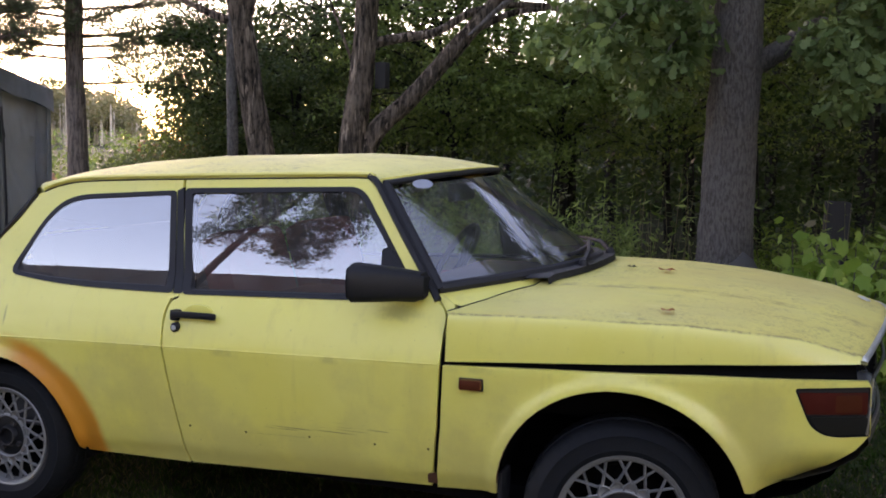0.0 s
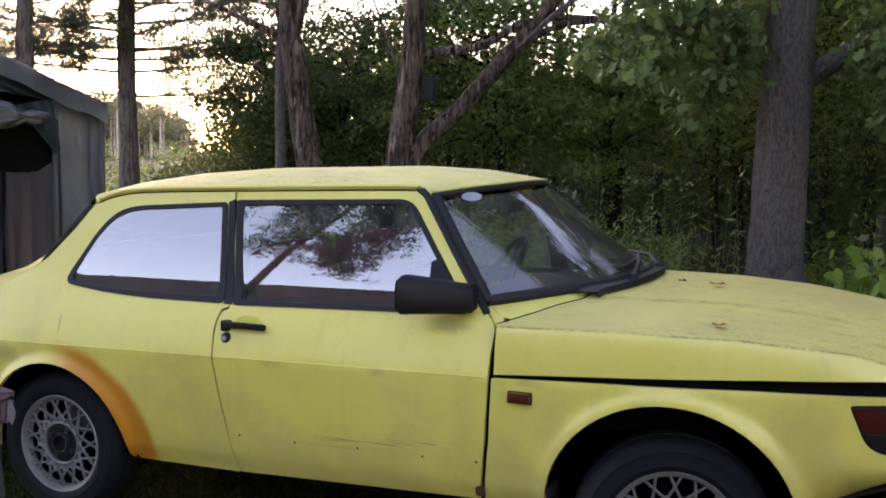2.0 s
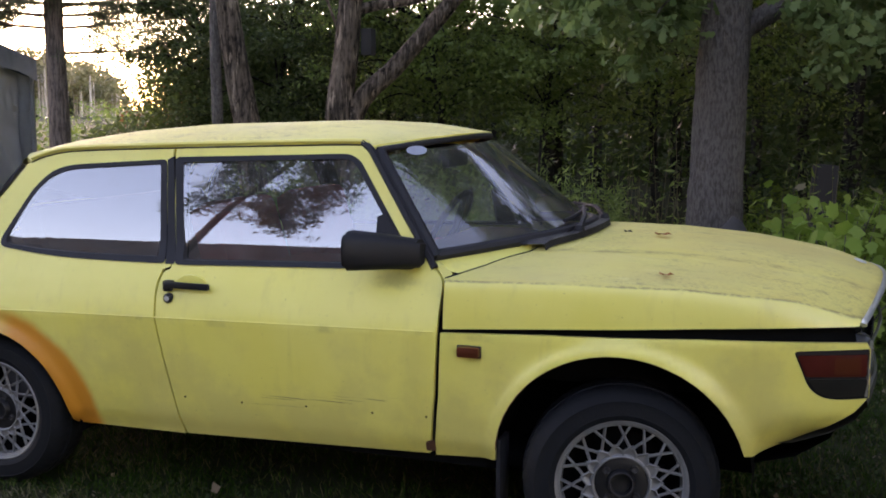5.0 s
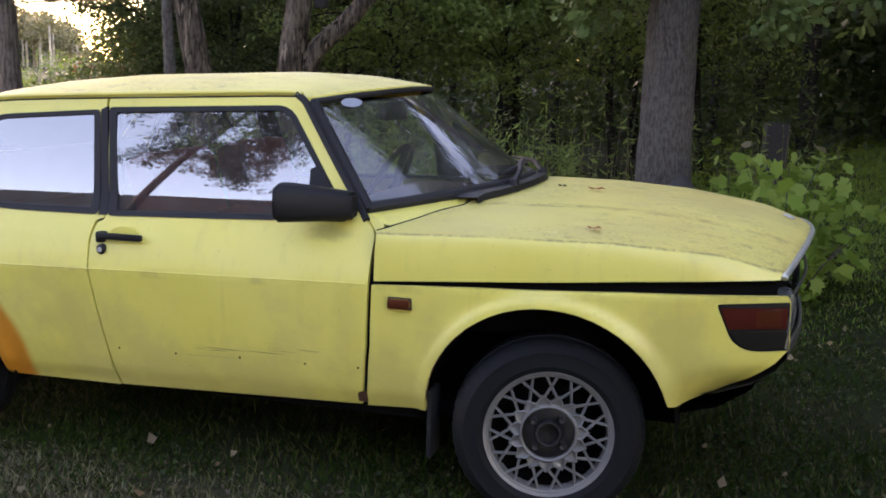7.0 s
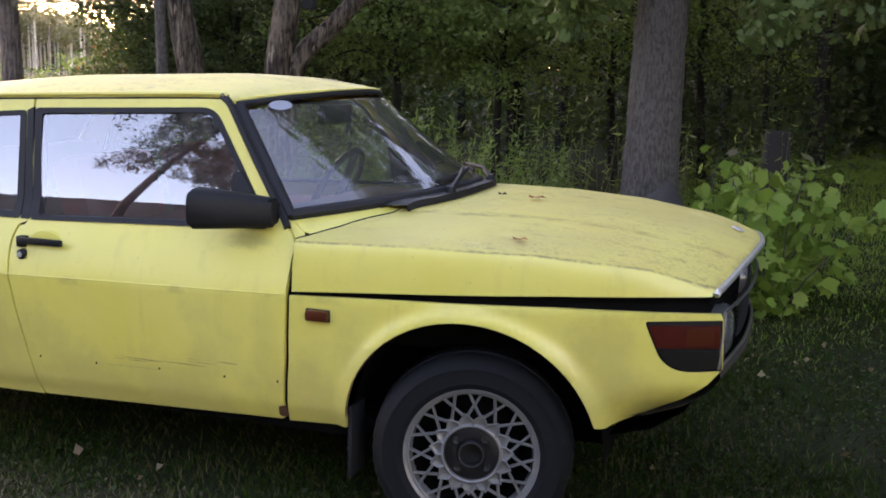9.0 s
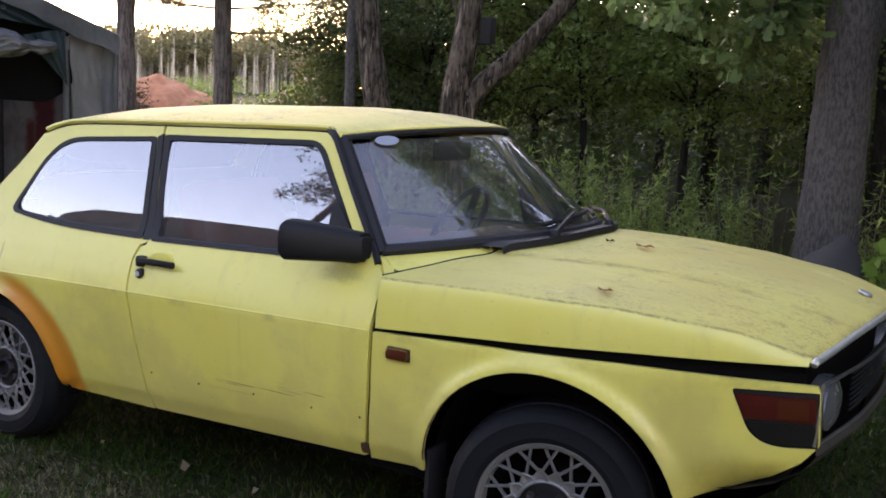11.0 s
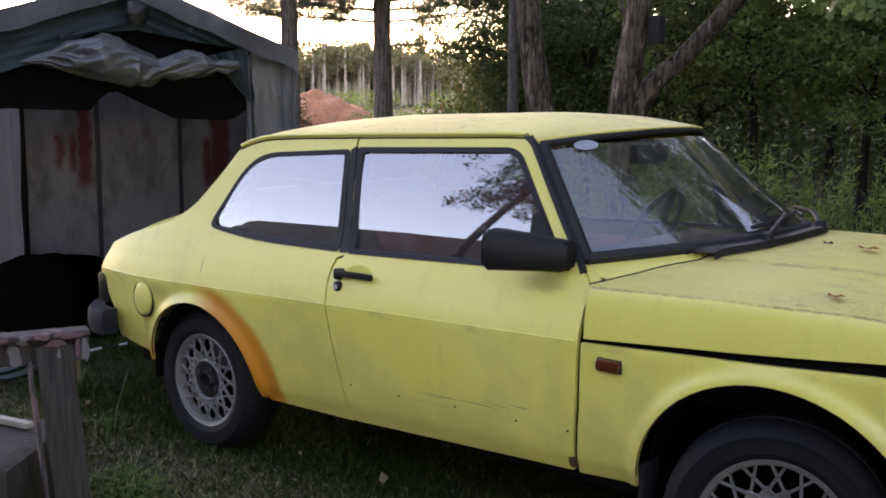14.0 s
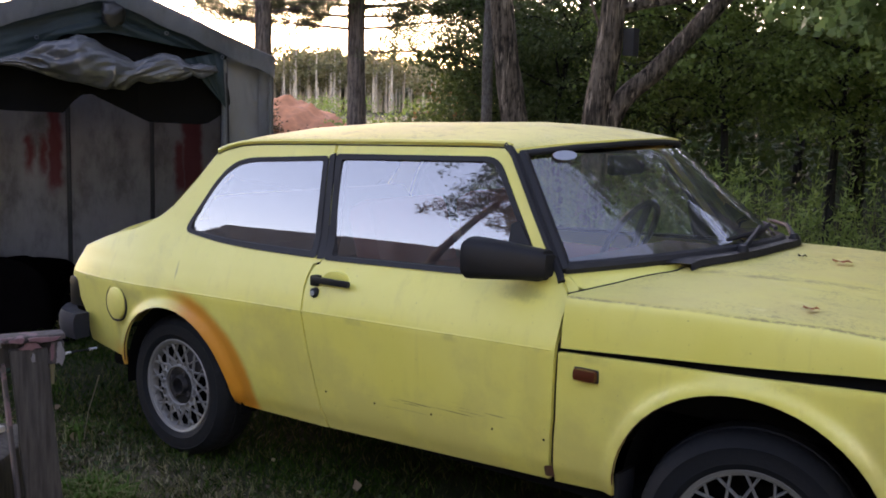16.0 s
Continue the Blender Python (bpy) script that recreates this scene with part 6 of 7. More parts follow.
def gathered_curtain():
    """Sheeting tied back at the corner: folds fan up and down from the tie, and it hangs nearly flat below."""
    rows = []
    for i in range(33):
        u = i / 32
        row = []
        for j in range(49):
            z = (roof_z(0.26 * u) - 0.03) * j / 48
            w = 0.065 + 0.20 * u
            a, r = math.atan2(z - 1.49, 0.28 - w), math.hypot(z - 1.49, 0.28 - w)
            fold = 0.028 * (1 - 2 * abs(noise.noise(Vector((a * 2.6, 0.6, 3.0))))) * min(1.0, 4 * r) * math.exp(-4.5 * max(0.0, r - 0.22))
            fold += 0.007 * noise.noise(Vector((u * 1.5, z * 2.6, 10))) + 0.004 * noise.noise(Vector((u * 4, z * 6, 4)))
            row.append(tp(w - 0.02 * u * math.exp(-((z - 1.49) / 0.1) ** 2), -0.02 + fold, z))
        rows.append(row)
    return loft(rows)


def drawn_flap():
    """The end of the rolled flap, drawn down in folds to the tie."""
    rows = []
    for i in range(41):
        u = i / 40
        head = (0.30 + 0.22 * u, 1.775 - 0.05 * u)
        row = []
        for j in range(21):
            k = j / 20
            row.append(tp(0.275 + (head[0] - 0.275) * k, -0.06 - 0.05 * k * (1 - 2 * abs(noise.noise(Vector((u * 2.8, 0.3 * k, 8.0))))) - 0.03 * math.sin(math.pi * k), 1.46 + (head[1] - 1.46) * k))
        rows.append(row)
    return loft(rows)


def corner_sleeve():
    """Stiff strip of sheeting lapped round the corner post."""
    return loft([[tp(w, -0.045 + 0.5 * (w - 0.02) ** 2 * 12 + 0.006 * noise.noise(Vector((w * 20, z * 3, 2))), z) for z in np.linspace(0.0, EAVE, 30)] for w in np.linspace(-0.025, 0.07, 9)])


part("flap_end", drawn_flap(), TARP_GREEN, tent, "folded end of the flap")
part("corner_sleeve", corner_sleeve(), TARP_ROOF, tent, "stained strip round the corner post")
part("front_curtain", gathered_curtain(), TARP, tent, "gathered grey side curtain")
part("tie_cord", tube([tp(0.27, -0.05, 1.66), tp(0.262, -0.06, 1.45), tp(0.255, -0.05, 1.1), tp(0.262, -0.05, 0.75)], 0.006, 5), RUBBER, tent, "dark cord hanging beside the curtain")
for w_, z_ in ((0.30, 1.745), (0.62, 1.86), (0.92, 1.925), (1.30, 1.80)):
    part("eyelet", add_lathe(bmesh.new(), [(0.006, 0.0), (0.009, 0.003), (0.012, 0.0)], Tr(tp(w_, -0.137, z_)) @ Matrix.Rotation(radians(90), 4, 'X') @ Matrix.Rotation(radians(50), 4, 'Y'), 12), STEEL, tent)
for w, d in ((0.0, 0), (TW, 0), (0, TL), (0.28, 0.0), (TW, 1.2)):
    part("pole", tube([tp(w, d - 0.03, 0), tp(w, d - 0.03, EAVE)], 0.02, 8), STEEL, tent)
part("pole", box(tp(2.03, TL - 0.06, EAVE / 2), (0.07, 0.04, EAVE), None, 0.008), RUBBER, tent, "black corner post")
for w in (0.668, 1.40):
    part("pole", tube([tp(w, TL - 0.06, 0), tp(w, TL - 0.06, EAVE)], 0.02, 8), STEEL, tent)
# black sheet over the floor, in place of the shade inside the tent
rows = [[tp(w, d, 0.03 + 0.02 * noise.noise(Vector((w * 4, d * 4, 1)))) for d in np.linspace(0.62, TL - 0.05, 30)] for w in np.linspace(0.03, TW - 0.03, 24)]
part("groundsheet", loft(rows), plain("black_tent_shade", (0.0035, 0.003, 0.003), 0.95, 0, 0.5, 6, 0.3, 0.0), tent, "black sheet added for the shade on the tent floor")

# made-up black heap for the dark area at the foot of the side wall
rows = []
for i in range(37):
    d = 1.0 + 2.7 * i / 36
    top = 0.46 - 0.145 * (d - 1.3) + 0.025 * noise.noise(Vector((d * 2.5, 0, 3)))
    top *= min(1.0, 0.5 * i, 0.5 * (36 - i))
    rows.append([tp(TW - 0.36 + 0.34 * math.cos(math.pi * k / 14), d, max(0.0, top * math.sin(math.pi * k / 14) ** 0.6 + 0.02 * noise.noise(Vector((d * 7, k, 1))))) for k in range(15)])
thing("folded_sheet", loft(rows), bpy.data.materials["black_tent_shade"], "black heap added to stand for the darkness along the inside of the tent", "sheeting")

# ---- tree behind the viewer, seen in the side windows ----
B = (-2.25, -3.9)
birch = tree("drooping_tree", *B, "leaning tree with hanging leafy twigs, opposite the car")
TWIG = plain("dark_bark", (0.022, 0.022, 0.023), 0.9, 0, 0.4, 12, 0.4)
spine = smooth_curve([(-2.25, -3.9, -0.1), (-2.05, -3.9, 1.5), (-1.87, -3.88, 2.7), (-1.76, -3.86, 3.5), (-1.62, -3.85, 4.35), (-1.50, -3.85, 5.2), (-1.44, -3.85, 6.2)], 6)
part("trunk", tube(spine, [0.062 - 0.045 * i / 36 for i in range(37)], 10, True, lumpy(31.0)), TWIG, birch)
tips = []


def hanging_spray(top, length, side):
    """A thin twig that arches out and hangs, with leaves along it."""
    pts = smooth_curve([top, top + Vector((side * 0.18, 0, 0.08)), top + Vector((side * 0.32, 0, -0.25 * length)), top + Vector((side * 0.36, 0, -length))], 5)
    part("twig", tube(pts, [0.006 - 0.004 * i / (len(pts) - 1) for i in range(len(pts))], 4, False), TWIG, birch)
    for p in pts[3:]:
        tips.extend([p + Vector((rng.normal(0, 0.035), rng.normal(0, 0.06), rng.normal(0, 0.03))) for _ in range(2)])


for k in range(84):
    z = rng.uniform(3.3, 5.6)
    side = 1 if rng.random() < 0.86 else -1
    x = -1.66 + 0.18 * (z - 4.2) + side * rng.uniform(0.0, 0.42 if side > 0 else 0.16)
    low = 2.95 + (0.35 if side < 0 else 0.0) + rng.uniform(0, 0.5)
    hanging_spray(Vector((x, -3.85 + rng.normal(0, 0.22), z)), max(0.25, min(1.1, z - low)), side)
for _ in range(16):
    hanging_spray(Vector((rng.uniform(-2.0, -1.62), -3.85 + rng.normal(0, 0.2), rng.uniform(4.2, 5.0))), rng.uniform(0.6, 1.2), -0.35)
for _ in range(30):
    tips.append(Vector((rng.uniform(-1.95, -1.62), -3.85 + rng.normal(0, 0.2), rng.uniform(3.75, 4.7))))
v, f = leaf_quads(clumps(tips, 0.085, 9), 0.038, 0.9)
tagged(under(raw_mesh("leaves", v, f, leaf_material("drooping_leaf", (0.014, 0.024, 0.014), (0.042, 0.062, 0.036))), birch), kind="stuff")

# made-up long barn across the yard, for the dark skyline mirrored in the side windows
def barn_at(s, out, z):
    """s metres along the barn, out towards the yard."""
    d = Vector((0.99, 0.142, 0))
    return Vector((-20.0, -17.2, 0)) + d * s + Vector((-0.142, 0.99, 0)) * out + Vector((0, 0, z))


BARN_BOARD = plain("dark_skyline_boards", (0.016, 0.016, 0.019), 0.9, 0, 0.35, 3, 0.4)
BARN_ROOF = plain("dark_skyline_roofing", (0.016, 0.017, 0.020), 0.85, 0, 0.35, 2, 0.3)
barn = root("barn", -8.0, -16.0, 0.0, "long low barn shape added for the dark skyline mirrored in the side windows", "barn")
for side_ in (3.0, -3.0):
    rows = [[barn_at(s, side_, z) for z in (0.0, 1.3, 2.6, 3.9)] for s in np.linspace(0, 30, 31)]
    part("wall", loft(rows), BARN_BOARD, barn)
    bm = loft([[barn_at(s, side_ * k, 7.5 - 3.9 * k + 0.06 * math.sin(s * 0.4)) for k in np.linspace(0, 1.12, 8)] for s in np.linspace(-0.6, 30.6, 33)])
    bmesh.ops.solidify(bm, geom=bm.faces[:], thickness=0.08)
    part("roof", bm, BARN_ROOF, barn)
for s in (0.0, 30.0):
    part("gable", loft([[barn_at(s, o, 0.0), barn_at(s, o, 7.42 - 1.3 * abs(o))] for o in np.linspace(-3, 3, 9)]), BARN_BOARD, barn)
n_ = 160
az_ = np.radians(rng.uniform(222, 262, n_))
d_ = rng.uniform(31, 34, n_)
cs = np.stack([1.5 + d_ * np.sin(az_), d_ * np.cos(az_), 5.5 * rng.uniform(0, 1, n_) ** 0.8], 1)
v, f = leaf_quads(clumps(cs, 1.2, 90), 0.26, 0.3)
tagged(raw_mesh("opposite_tree_row", v, f, WOOD_LEAF), "row of dark trees across the yard", "woods", kind="stuff")

# ---- weeds, shrub, grass ----
def weed_stalks(n, place, h0, h1, per, size):
    pts = []
    bm = bmesh.new()
    for _ in range(n):
        x, y = place()
        h = rng.uniform(h0, h1) * (0.82 + 0.75 * noise.noise(Vector((x * 1.3, y * 1.3, 2.0))))
        z = ground_z(x, y)
        tip = Vector((x + rng.normal(0, 0.08), y + rng.normal(0, 0.08), z + h))
        foot = Vector((x, y, z))
        add_tube(bm, [foot, foot.lerp(tip, 0.6), tip], (0.004, 0.003, 0.001), 3, False)
        for t in np.linspace(0.3, 1, per):
            pts.append(foot.lerp(tip, float(t)))
    return bm, np.array(pts)


NARROW = np.array([(0, 0, 0), (0.11, 0.4, 0.06), (0, 1.0, -0.16), (-0.11, 0.4, 0.06)])
bm, pts = weed_stalks(580, lambda: (rng.uniform(-1.5, 1.55), rng.uniform(3.9, 6.2)), 0.35, 1.1, 32, 0.1)
weeds = root("tall_weeds", 0.6, 4.6, 0.1, "thicket of tall pale-green weeds behind the car", "weeds")
tagged(part("stalks", bm, WEED_LEAF, weeds), kind="stuff")
v, f = leaf_quads(pts, 0.062, -0.1, NARROW, 0.6)
tagged(under(raw_mesh("leaves", v, f, WEED_LEAF), weeds), kind="stuff")
bm, pts = weed_stalks(90, lambda: (rng.uniform(1.2, 3.2), rng.uniform(4.9, 7.5)), 0.5, 1.15, 7, 0.1)
dry = root("dry_weeds", 2.8, 6.0, 0.2, "thin dry stalks and weeds by the oak", "weeds")
DRY = leaf_material("dry_weed", (0.10, 0.085, 0.05), (0.22, 0.19, 0.11))
tagged(part("stalks", bm, DRY, dry), kind="stuff")
v, f = leaf_quads(pts, 0.09, 0.3, NARROW)
tagged(under(raw_mesh("leaves", v, f, WEED_LEAF), dry), kind="stuff")

MAPLE = np.array([(0, 0, 0), (0.22, 0.10, 0.03), (0.48, 0.30, 0.0), (0.30, 0.48, 0.05), (0.36, 0.78, 0.0), (0.12, 0.72, 0.05), (0, 1.05, -0.08), (-0.12, 0.72, 0.05), (-0.36, 0.78, 0.0), (-0.30, 0.48, 0.05), (-0.48, 0.30, 0.0), (-0.22, 0.10, 0.03)])
shrub = root("broadleaf_shrub", 3.2, 4.3, 0.1, "light green shrub with broad lobed leaves", "shrub")
pts = []
for _ in range(72):
    foot = Vector((rng.uniform(2.86, 3.32), rng.uniform(3.5, 4.8), 0.05))
    tip = foot + Vector((rng.normal(0, 0.20), rng.normal(-0.05, 0.2), rng.uniform(0.3, 0.92)))
    part("stem", tube([foot, foot.lerp(tip, 0.5) + Vector((0, 0, 0.05)), tip], (0.007, 0.005, 0.002), 4, False), OAK_BARK, shrub)
    for t in np.linspace(0.05, 1, 24):
        pts.append(foot.lerp(tip, float(t)) + Vector(rng.normal(0, 0.06, 3)))
v, f = leaf_quads(np.array(pts), 0.112, 0.6, MAPLE, 0.35)
tagged(under(raw_mesh("leaves", v, f, BUSH_LEAF), shrub), kind="stuff")
pale = [Vector((3.35, 4.0, 1.02)), Vector((3.42, 4.0, 1.0)), Vector((2.92, 4.1, 1.02)), Vector((3.5, 4.05, 0.98))]
v, f = leaf_quads(np.array(pale), 0.075, 0.3, MAPLE)
under(raw_mesh("withered_leaves", v, f, DRY), shrub, "a few pale withered leaves at the top")


def grass(n, x0, x1, y0, y1, h, seed, width=0.0017):
    r = np.random.default_rng(seed)
    x, y = r.uniform(x0, x1, n), r.uniform(y0, y1, n)
    keep = np.array([noise.noise(Vector((a * 0.9, b * 0.9, 5.0))) + 0.5 * noise.noise(Vector((a * 3.1, b * 3.1, 7.0))) for a, b in zip(x, y)]) > r.uniform(-0.75, 0.25, n)
    keep &= np.hypot(x - 3.5, y + 2.8) > 3.2 if seed == 3 else True
    if seed == 5:
        keep &= r.uniform(0, 1, n) < np.clip((y - 2.4) / 3.0, 0.05, 1)
    if seed == 21:
        keep &= (x < -2.6) | (x > 6.2) | (y < -1.9) | (y > 4.0) | (np.hypot(x - 3.5, y + 2.8) < 3.4)
    x, y = x[keep], y[keep]
    z = np.array([ground_z(a, b) for a, b in zip(x, y)])
    m = len(x)
    az = r.uniform(0, 2 * np.pi, m)
    hh = h * r.uniform(0.4, 1.5, m)
    lean = r.uniform(0.2, 1.1, m)
    w = width * r.uniform(0.7, 1.6, m)
    s = np.stack([-np.sin(az), np.cos(az), 0 * az], 1) * w[:, None]
    d = np.stack([np.cos(az) * lean, np.sin(az) * lean, np.ones(m)], 1) * hh[:, None]
    o = np.stack([x, y, z], 1)
    v = np.stack([o - s, o + s, o + d * 0.6 + s * 0.7, o + d + np.array([0, 0, -0.2]) * hh[:, None] * lean[:, None], o + d * 0.6 - s * 0.7], 1)
    return v.reshape(-1, 3), np.arange(m * 5).reshape(m, 5)


v, f = grass(300000, -2.8, 6.5, -2.0, 4.2, 0.034, 3, 0.0016)
tagged(raw_mesh("near_grass", v, f, GRASS_BLADE), "thin trodden grass round the car", "grass", kind="stuff")
v, f = grass(60000, -9.0, 12.0, -11.0, 8.0, 0.045, 21, 0.004)
tagged(raw_mesh("yard_grass", v, f, GRASS_BLADE), "short mown grass of the yard", "grass", kind="stuff")
v, f = grass(230000, 2.0, 8.5, 2.4, 16.5, 0.036, 5, 0.0026)
tagged(raw_mesh("field_grass", v, f, FIELD_BLADE), "grass of the field beyond the shrub", "grass", kind="stuff")


# added strip of tall blades hidden by the car, stops light passing beneath it
v, f = grass(22000, -1.2, 2.6, 1.75, 2.4, 0.24, 11, 0.004)
tagged(raw_mesh("long_grass", v, f, GRASS_BLADE), "long grass added behind the car, unseen, to keep light from under it", "grass", kind="stuff")
TUFT = grass_material("tuft_blade", (0.030, 0.066, 0.012), (0.075, 0.130, 0.028), (0.13, 0.13, 0.055))


def tuft(x, y, n, h):
    r = np.random.default_rng(int(100 * (x + 9)))
    bm = bmesh.new()
    for _ in range(n):
        a, l = r.uniform(0, 6.28), r.uniform(0.4, 1.0) * h
        o = Vector((x + r.normal(0, 0.05), y + r.normal(0, 0.05), 0.0))
        d = Vector((math.cos(a), math.sin(a), 0))
        s = Vector((-d.y, d.x, 0)) * 0.004
        p = [o, o + d * l * 0.35 + Vector((0, 0, l * 0.7)), o + d * l * 0.9 + Vector((0, 0, l * 0.75))]
        q = [bm.verts.new(c) for c in (p[0] - s, p[0] + s, p[1] + s * 0.8, p[2], p[1] - s * 0.8)]
        bm.faces.new(q)
    return thing("grass_tuft", bm, TUFT, "tuft of long green grass", "grass", kind="stuff", smooth=False)


for x, y, n, h in ((0.38, -0.57, 200, 0.17), (0.22, -0.50, 170, 0.15), (0.52, -0.66, 150, 0.15), (0.10, -0.44, 70, 0.11), (0.60, -0.45, 80, 0.10), (-0.5, -0.1, 40, 0.13), (-1.2, 0.2, 60, 0.16), (-0.75, -0.35, 30, 0.14)):
    tuft(x, y, n, h)
DEAD = leaf_material("dead_leaf", (0.14, 0.075, 0.035), (0.36, 0.29, 0.18))
pts = np.concatenate([scatter_in(-2.5, 5.5, -2.0, 0.3, 0, 0, 150), scatter_in(2.9, 6.5, 0.3, 5.0, 0, 0, 130)])
pts[:, 2] = [ground_z(a, b) + 0.03 for a, b, c in pts]
v, f = leaf_quads(pts, 0.034, 0.0, LEAF * np.array([1.3, 1, 2.5]), 0.5)
tagged(raw_mesh("fallen_leaves", v, f, DEAD), "scattered yellow and brown fallen leaves", "leaves", kind="stuff")

CLOVER = leaf_material("clover_leaf", (0.016, 0.035, 0.007), (0.056, 0.088, 0.022))
pts = scatter_in(-2.6, 7.5, -3.0, 5.0, 0, 0, 62000)
pts = pts[((pts[:, 0] > 2.6) | (pts[:, 1] < 0.3))]
pts = pts[np.array([noise.noise(Vector((a * 1.7, b * 1.7, 9.0))) for a, b, c in pts]) > -0.05]
pts[:, 2] = [ground_z(a, b) + 0.014 + 0.012 * math.sin(a * 91 + b * 57) for a, b, c in pts]
v, f = leaf_quads(pts, 0.021, 0.0, LEAF * np.array([1.5, 1, 1]))
tagged(raw_mesh("clover", v, f, CLOVER), "patches of small clover leaves in the lawn", "clover", kind="stuff")
LITTER = leaf_material("brown_litter", (0.06, 0.044, 0.028), (0.20, 0.155, 0.10))
pts = np.concatenate([scatter_in(-2.8, 2.2, -2.0, 0.1, 0, 0, 5000), scatter_in(1.8, 7.0, -1.4, 4.5, 0, 0, 4200), scatter_in(-7, 9, -9, -1.5, 0, 0, 2500)])
pts[:, 2] = [ground_z(a, b) + 0.012 for a, b, c in pts]
v, f = leaf_quads(pts, 0.019, 0.0)
tagged(raw_mesh("ground_litter", v, f, LITTER), "fine brown litter of bark and dead leaves", "litter", kind="stuff")

# litter on the hood and roof
def on_hood(x, y):
    best = min((p for u in np.linspace(0, 1, 40) for p in hood_row(u)), key=lambda p: (p.x - x) ** 2 + (p.y - y) ** 2)
    return best


for x, y, size, col in ((2.58, 0.15, 0.022, RED_LEAF), (2.50, 0.68, 0.030, RED_LEAF), (2.37, 0.70, 0.015, RUBBER)):
    p = on_hood(x, y)
    bm = bmesh.new()
    ctr = bm.verts.new(p + Vector((0, 0, 0.012)))
    ring = [bm.verts.new(p + Vector((size * math.cos(a) * (1 + 0.3 * math.sin(3 * a)), size * 0.7 * math.sin(a), 0.006 + 0.012 * abs(math.sin(2 * a + x))))) for a in np.linspace(0, 2 * math.pi, 13)[:-1]]
    for k in range(12):
        bm.faces.new((ctr, ring[k], ring[(k + 1) % 12]))
    thing("fallen_leaf", bm, col, "curled brown leaf lying on the hood", "leaf", "leaves on the hood")

# rock and low stone post by the oak
def rock(name, c, size, seed, label, category):
    bm = bmesh.new()
    bmesh.ops.create_icosphere(bm, subdivisions=3, radius=1.0)
    for w in bm.verts:
        k = 1 + 0.28 * noise.noise(w.co * 1.2 + Vector((seed, 0, 0))) + 0.08 * noise.noise(w.co * 4)
        w.co = Vector((w.co.x * size[0], w.co.y * size[1], w.co.z * size[2])) * k + Vector(c)
    return thing(name, bm, plain("mossy_stone", (0.055, 0.05, 0.047), 0.9, 0, 0.4, 6, 0.6), label, category)


rock("boulder", (2.48, 4.22, 0.29), (0.23, 0.17, 0.46), 3.0, "grey boulder leaning at the foot of the oak", "rock")
bm = box((0, 0, 0), (0.22, 0.16, 0.75), Tr((3.10, 7.35, 0.62)) @ pose(0, 0, 0, 0, 3, 20), 0.03)
thing("stone_post", bm, plain("dark_stone", (0.03, 0.03, 0.033), 0.9, 0, 0.4, 6, 0.6), "weathered grey stone post among weeds", "post")

# ---- trestle, chopping block and odds and ends in front of the tent ----
def wood_material(name, dark, lite, peel=None):
    n = Nodes(name)
    grain = n.noise(9, 6, 0.6, (8, 8, 0.7))
    col = n.mix(n.step(grain, 0.3, 0.7), dark, lite)
    if peel:
        col = n.mix(n.step(n.noise(11, 5, 0.6, None, 6.0), 0.53, 0.58), col, peel)
    n.bump(grain, 0.4, 0.004)
    return n.finish(col, 0.85, 0, 0.25)


GREY_WOOD = wood_material("weathered_wood", (0.030, 0.026, 0.023), (0.068, 0.060, 0.053))
PEELING = wood_material("peeling_painted_wood", (0.045, 0.038, 0.036), (0.085, 0.07, 0.066), (0.15, 0.092, 0.095))
PALE_WOOD = wood_material("pale_wood", (0.35, 0.30, 0.24), (0.5, 0.44, 0.36))
trestle = root("trestle", 0.70, -1.15, 0.0, "weathered wooden trestle with peeling pink and white paint", "trestle")
RAIL_M = Tr((0.785, -0.988, 0)) @ Matrix(((-0.381, 0.925, 0, 0), (-0.925, -0.381, 0, 0), (0, 0, 1, 0), (0, 0, 0, 1)))


def board(s0, s1, o0, o1, z0, z1, lean=0.0, seed=0.0, wear=0.004):
    """A worn board of the trestle: s along the rail from its end, o outwards, z up; lean shifts its foot along the rail."""
    bm = bmesh.new()
    add_box(bm, ((s0 + s1) / 2, (o0 + o1) / 2, (z0 + z1) / 2), (s1 - s0, o1 - o0, z1 - z0), None, 0.004)
    long_edges = [e for e in bm.edges if e.calc_length() > 0.05]
    bmesh.ops.subdivide_edges(bm, edges=long_edges, cuts=10)
    for w in bm.verts:
        w.co += Vector((1, 0.6, 0.5)) * wear * noise.noise(w.co * 17 + Vector((seed, 0, 0)))
        w.co.x -= lean * (z1 - w.co.z)
    bm.transform(RAIL_M)
    return bm


part("leg", board(0.050, 0.152, 0.006, 0.036, -0.03, 0.785, 0.072, 1.0), GREY_WOOD, trestle, "wide grey board leg, darker at its top")
part("leg", board(0.164, 0.174, -0.030, 0.030, -0.03, 0.745, 0.078, 2.0, 0.002), PEELING, trestle, "thin edge board behind a dark gap")
part("leg", board(0.262, 0.350, -0.016, 0.014, -0.03, 0.735, 0.0, 3.0), GREY_WOOD, trestle)
part("leg", board(1.10, 1.20, -0.016, 0.014, -0.03, 0.735, 0.0, 4.0), GREY_WOOD, trestle)
part("rail", board(0.012, 1.25, -0.034, 0.004, 0.730, 0.804, 0.0, 5.0), GREY_WOOD, trestle)
part("rail_cap", board(0.0, 1.34, -0.030, 0.040, 0.808, 0.824, 0.0, 6.0), PEELING, trestle, "cap board with flaking pink and white paint")
part("end_block", board(0.004, 0.044, 0.004, 0.044, 0.738, 0.803, -0.12, 7.0), PEELING, trestle)
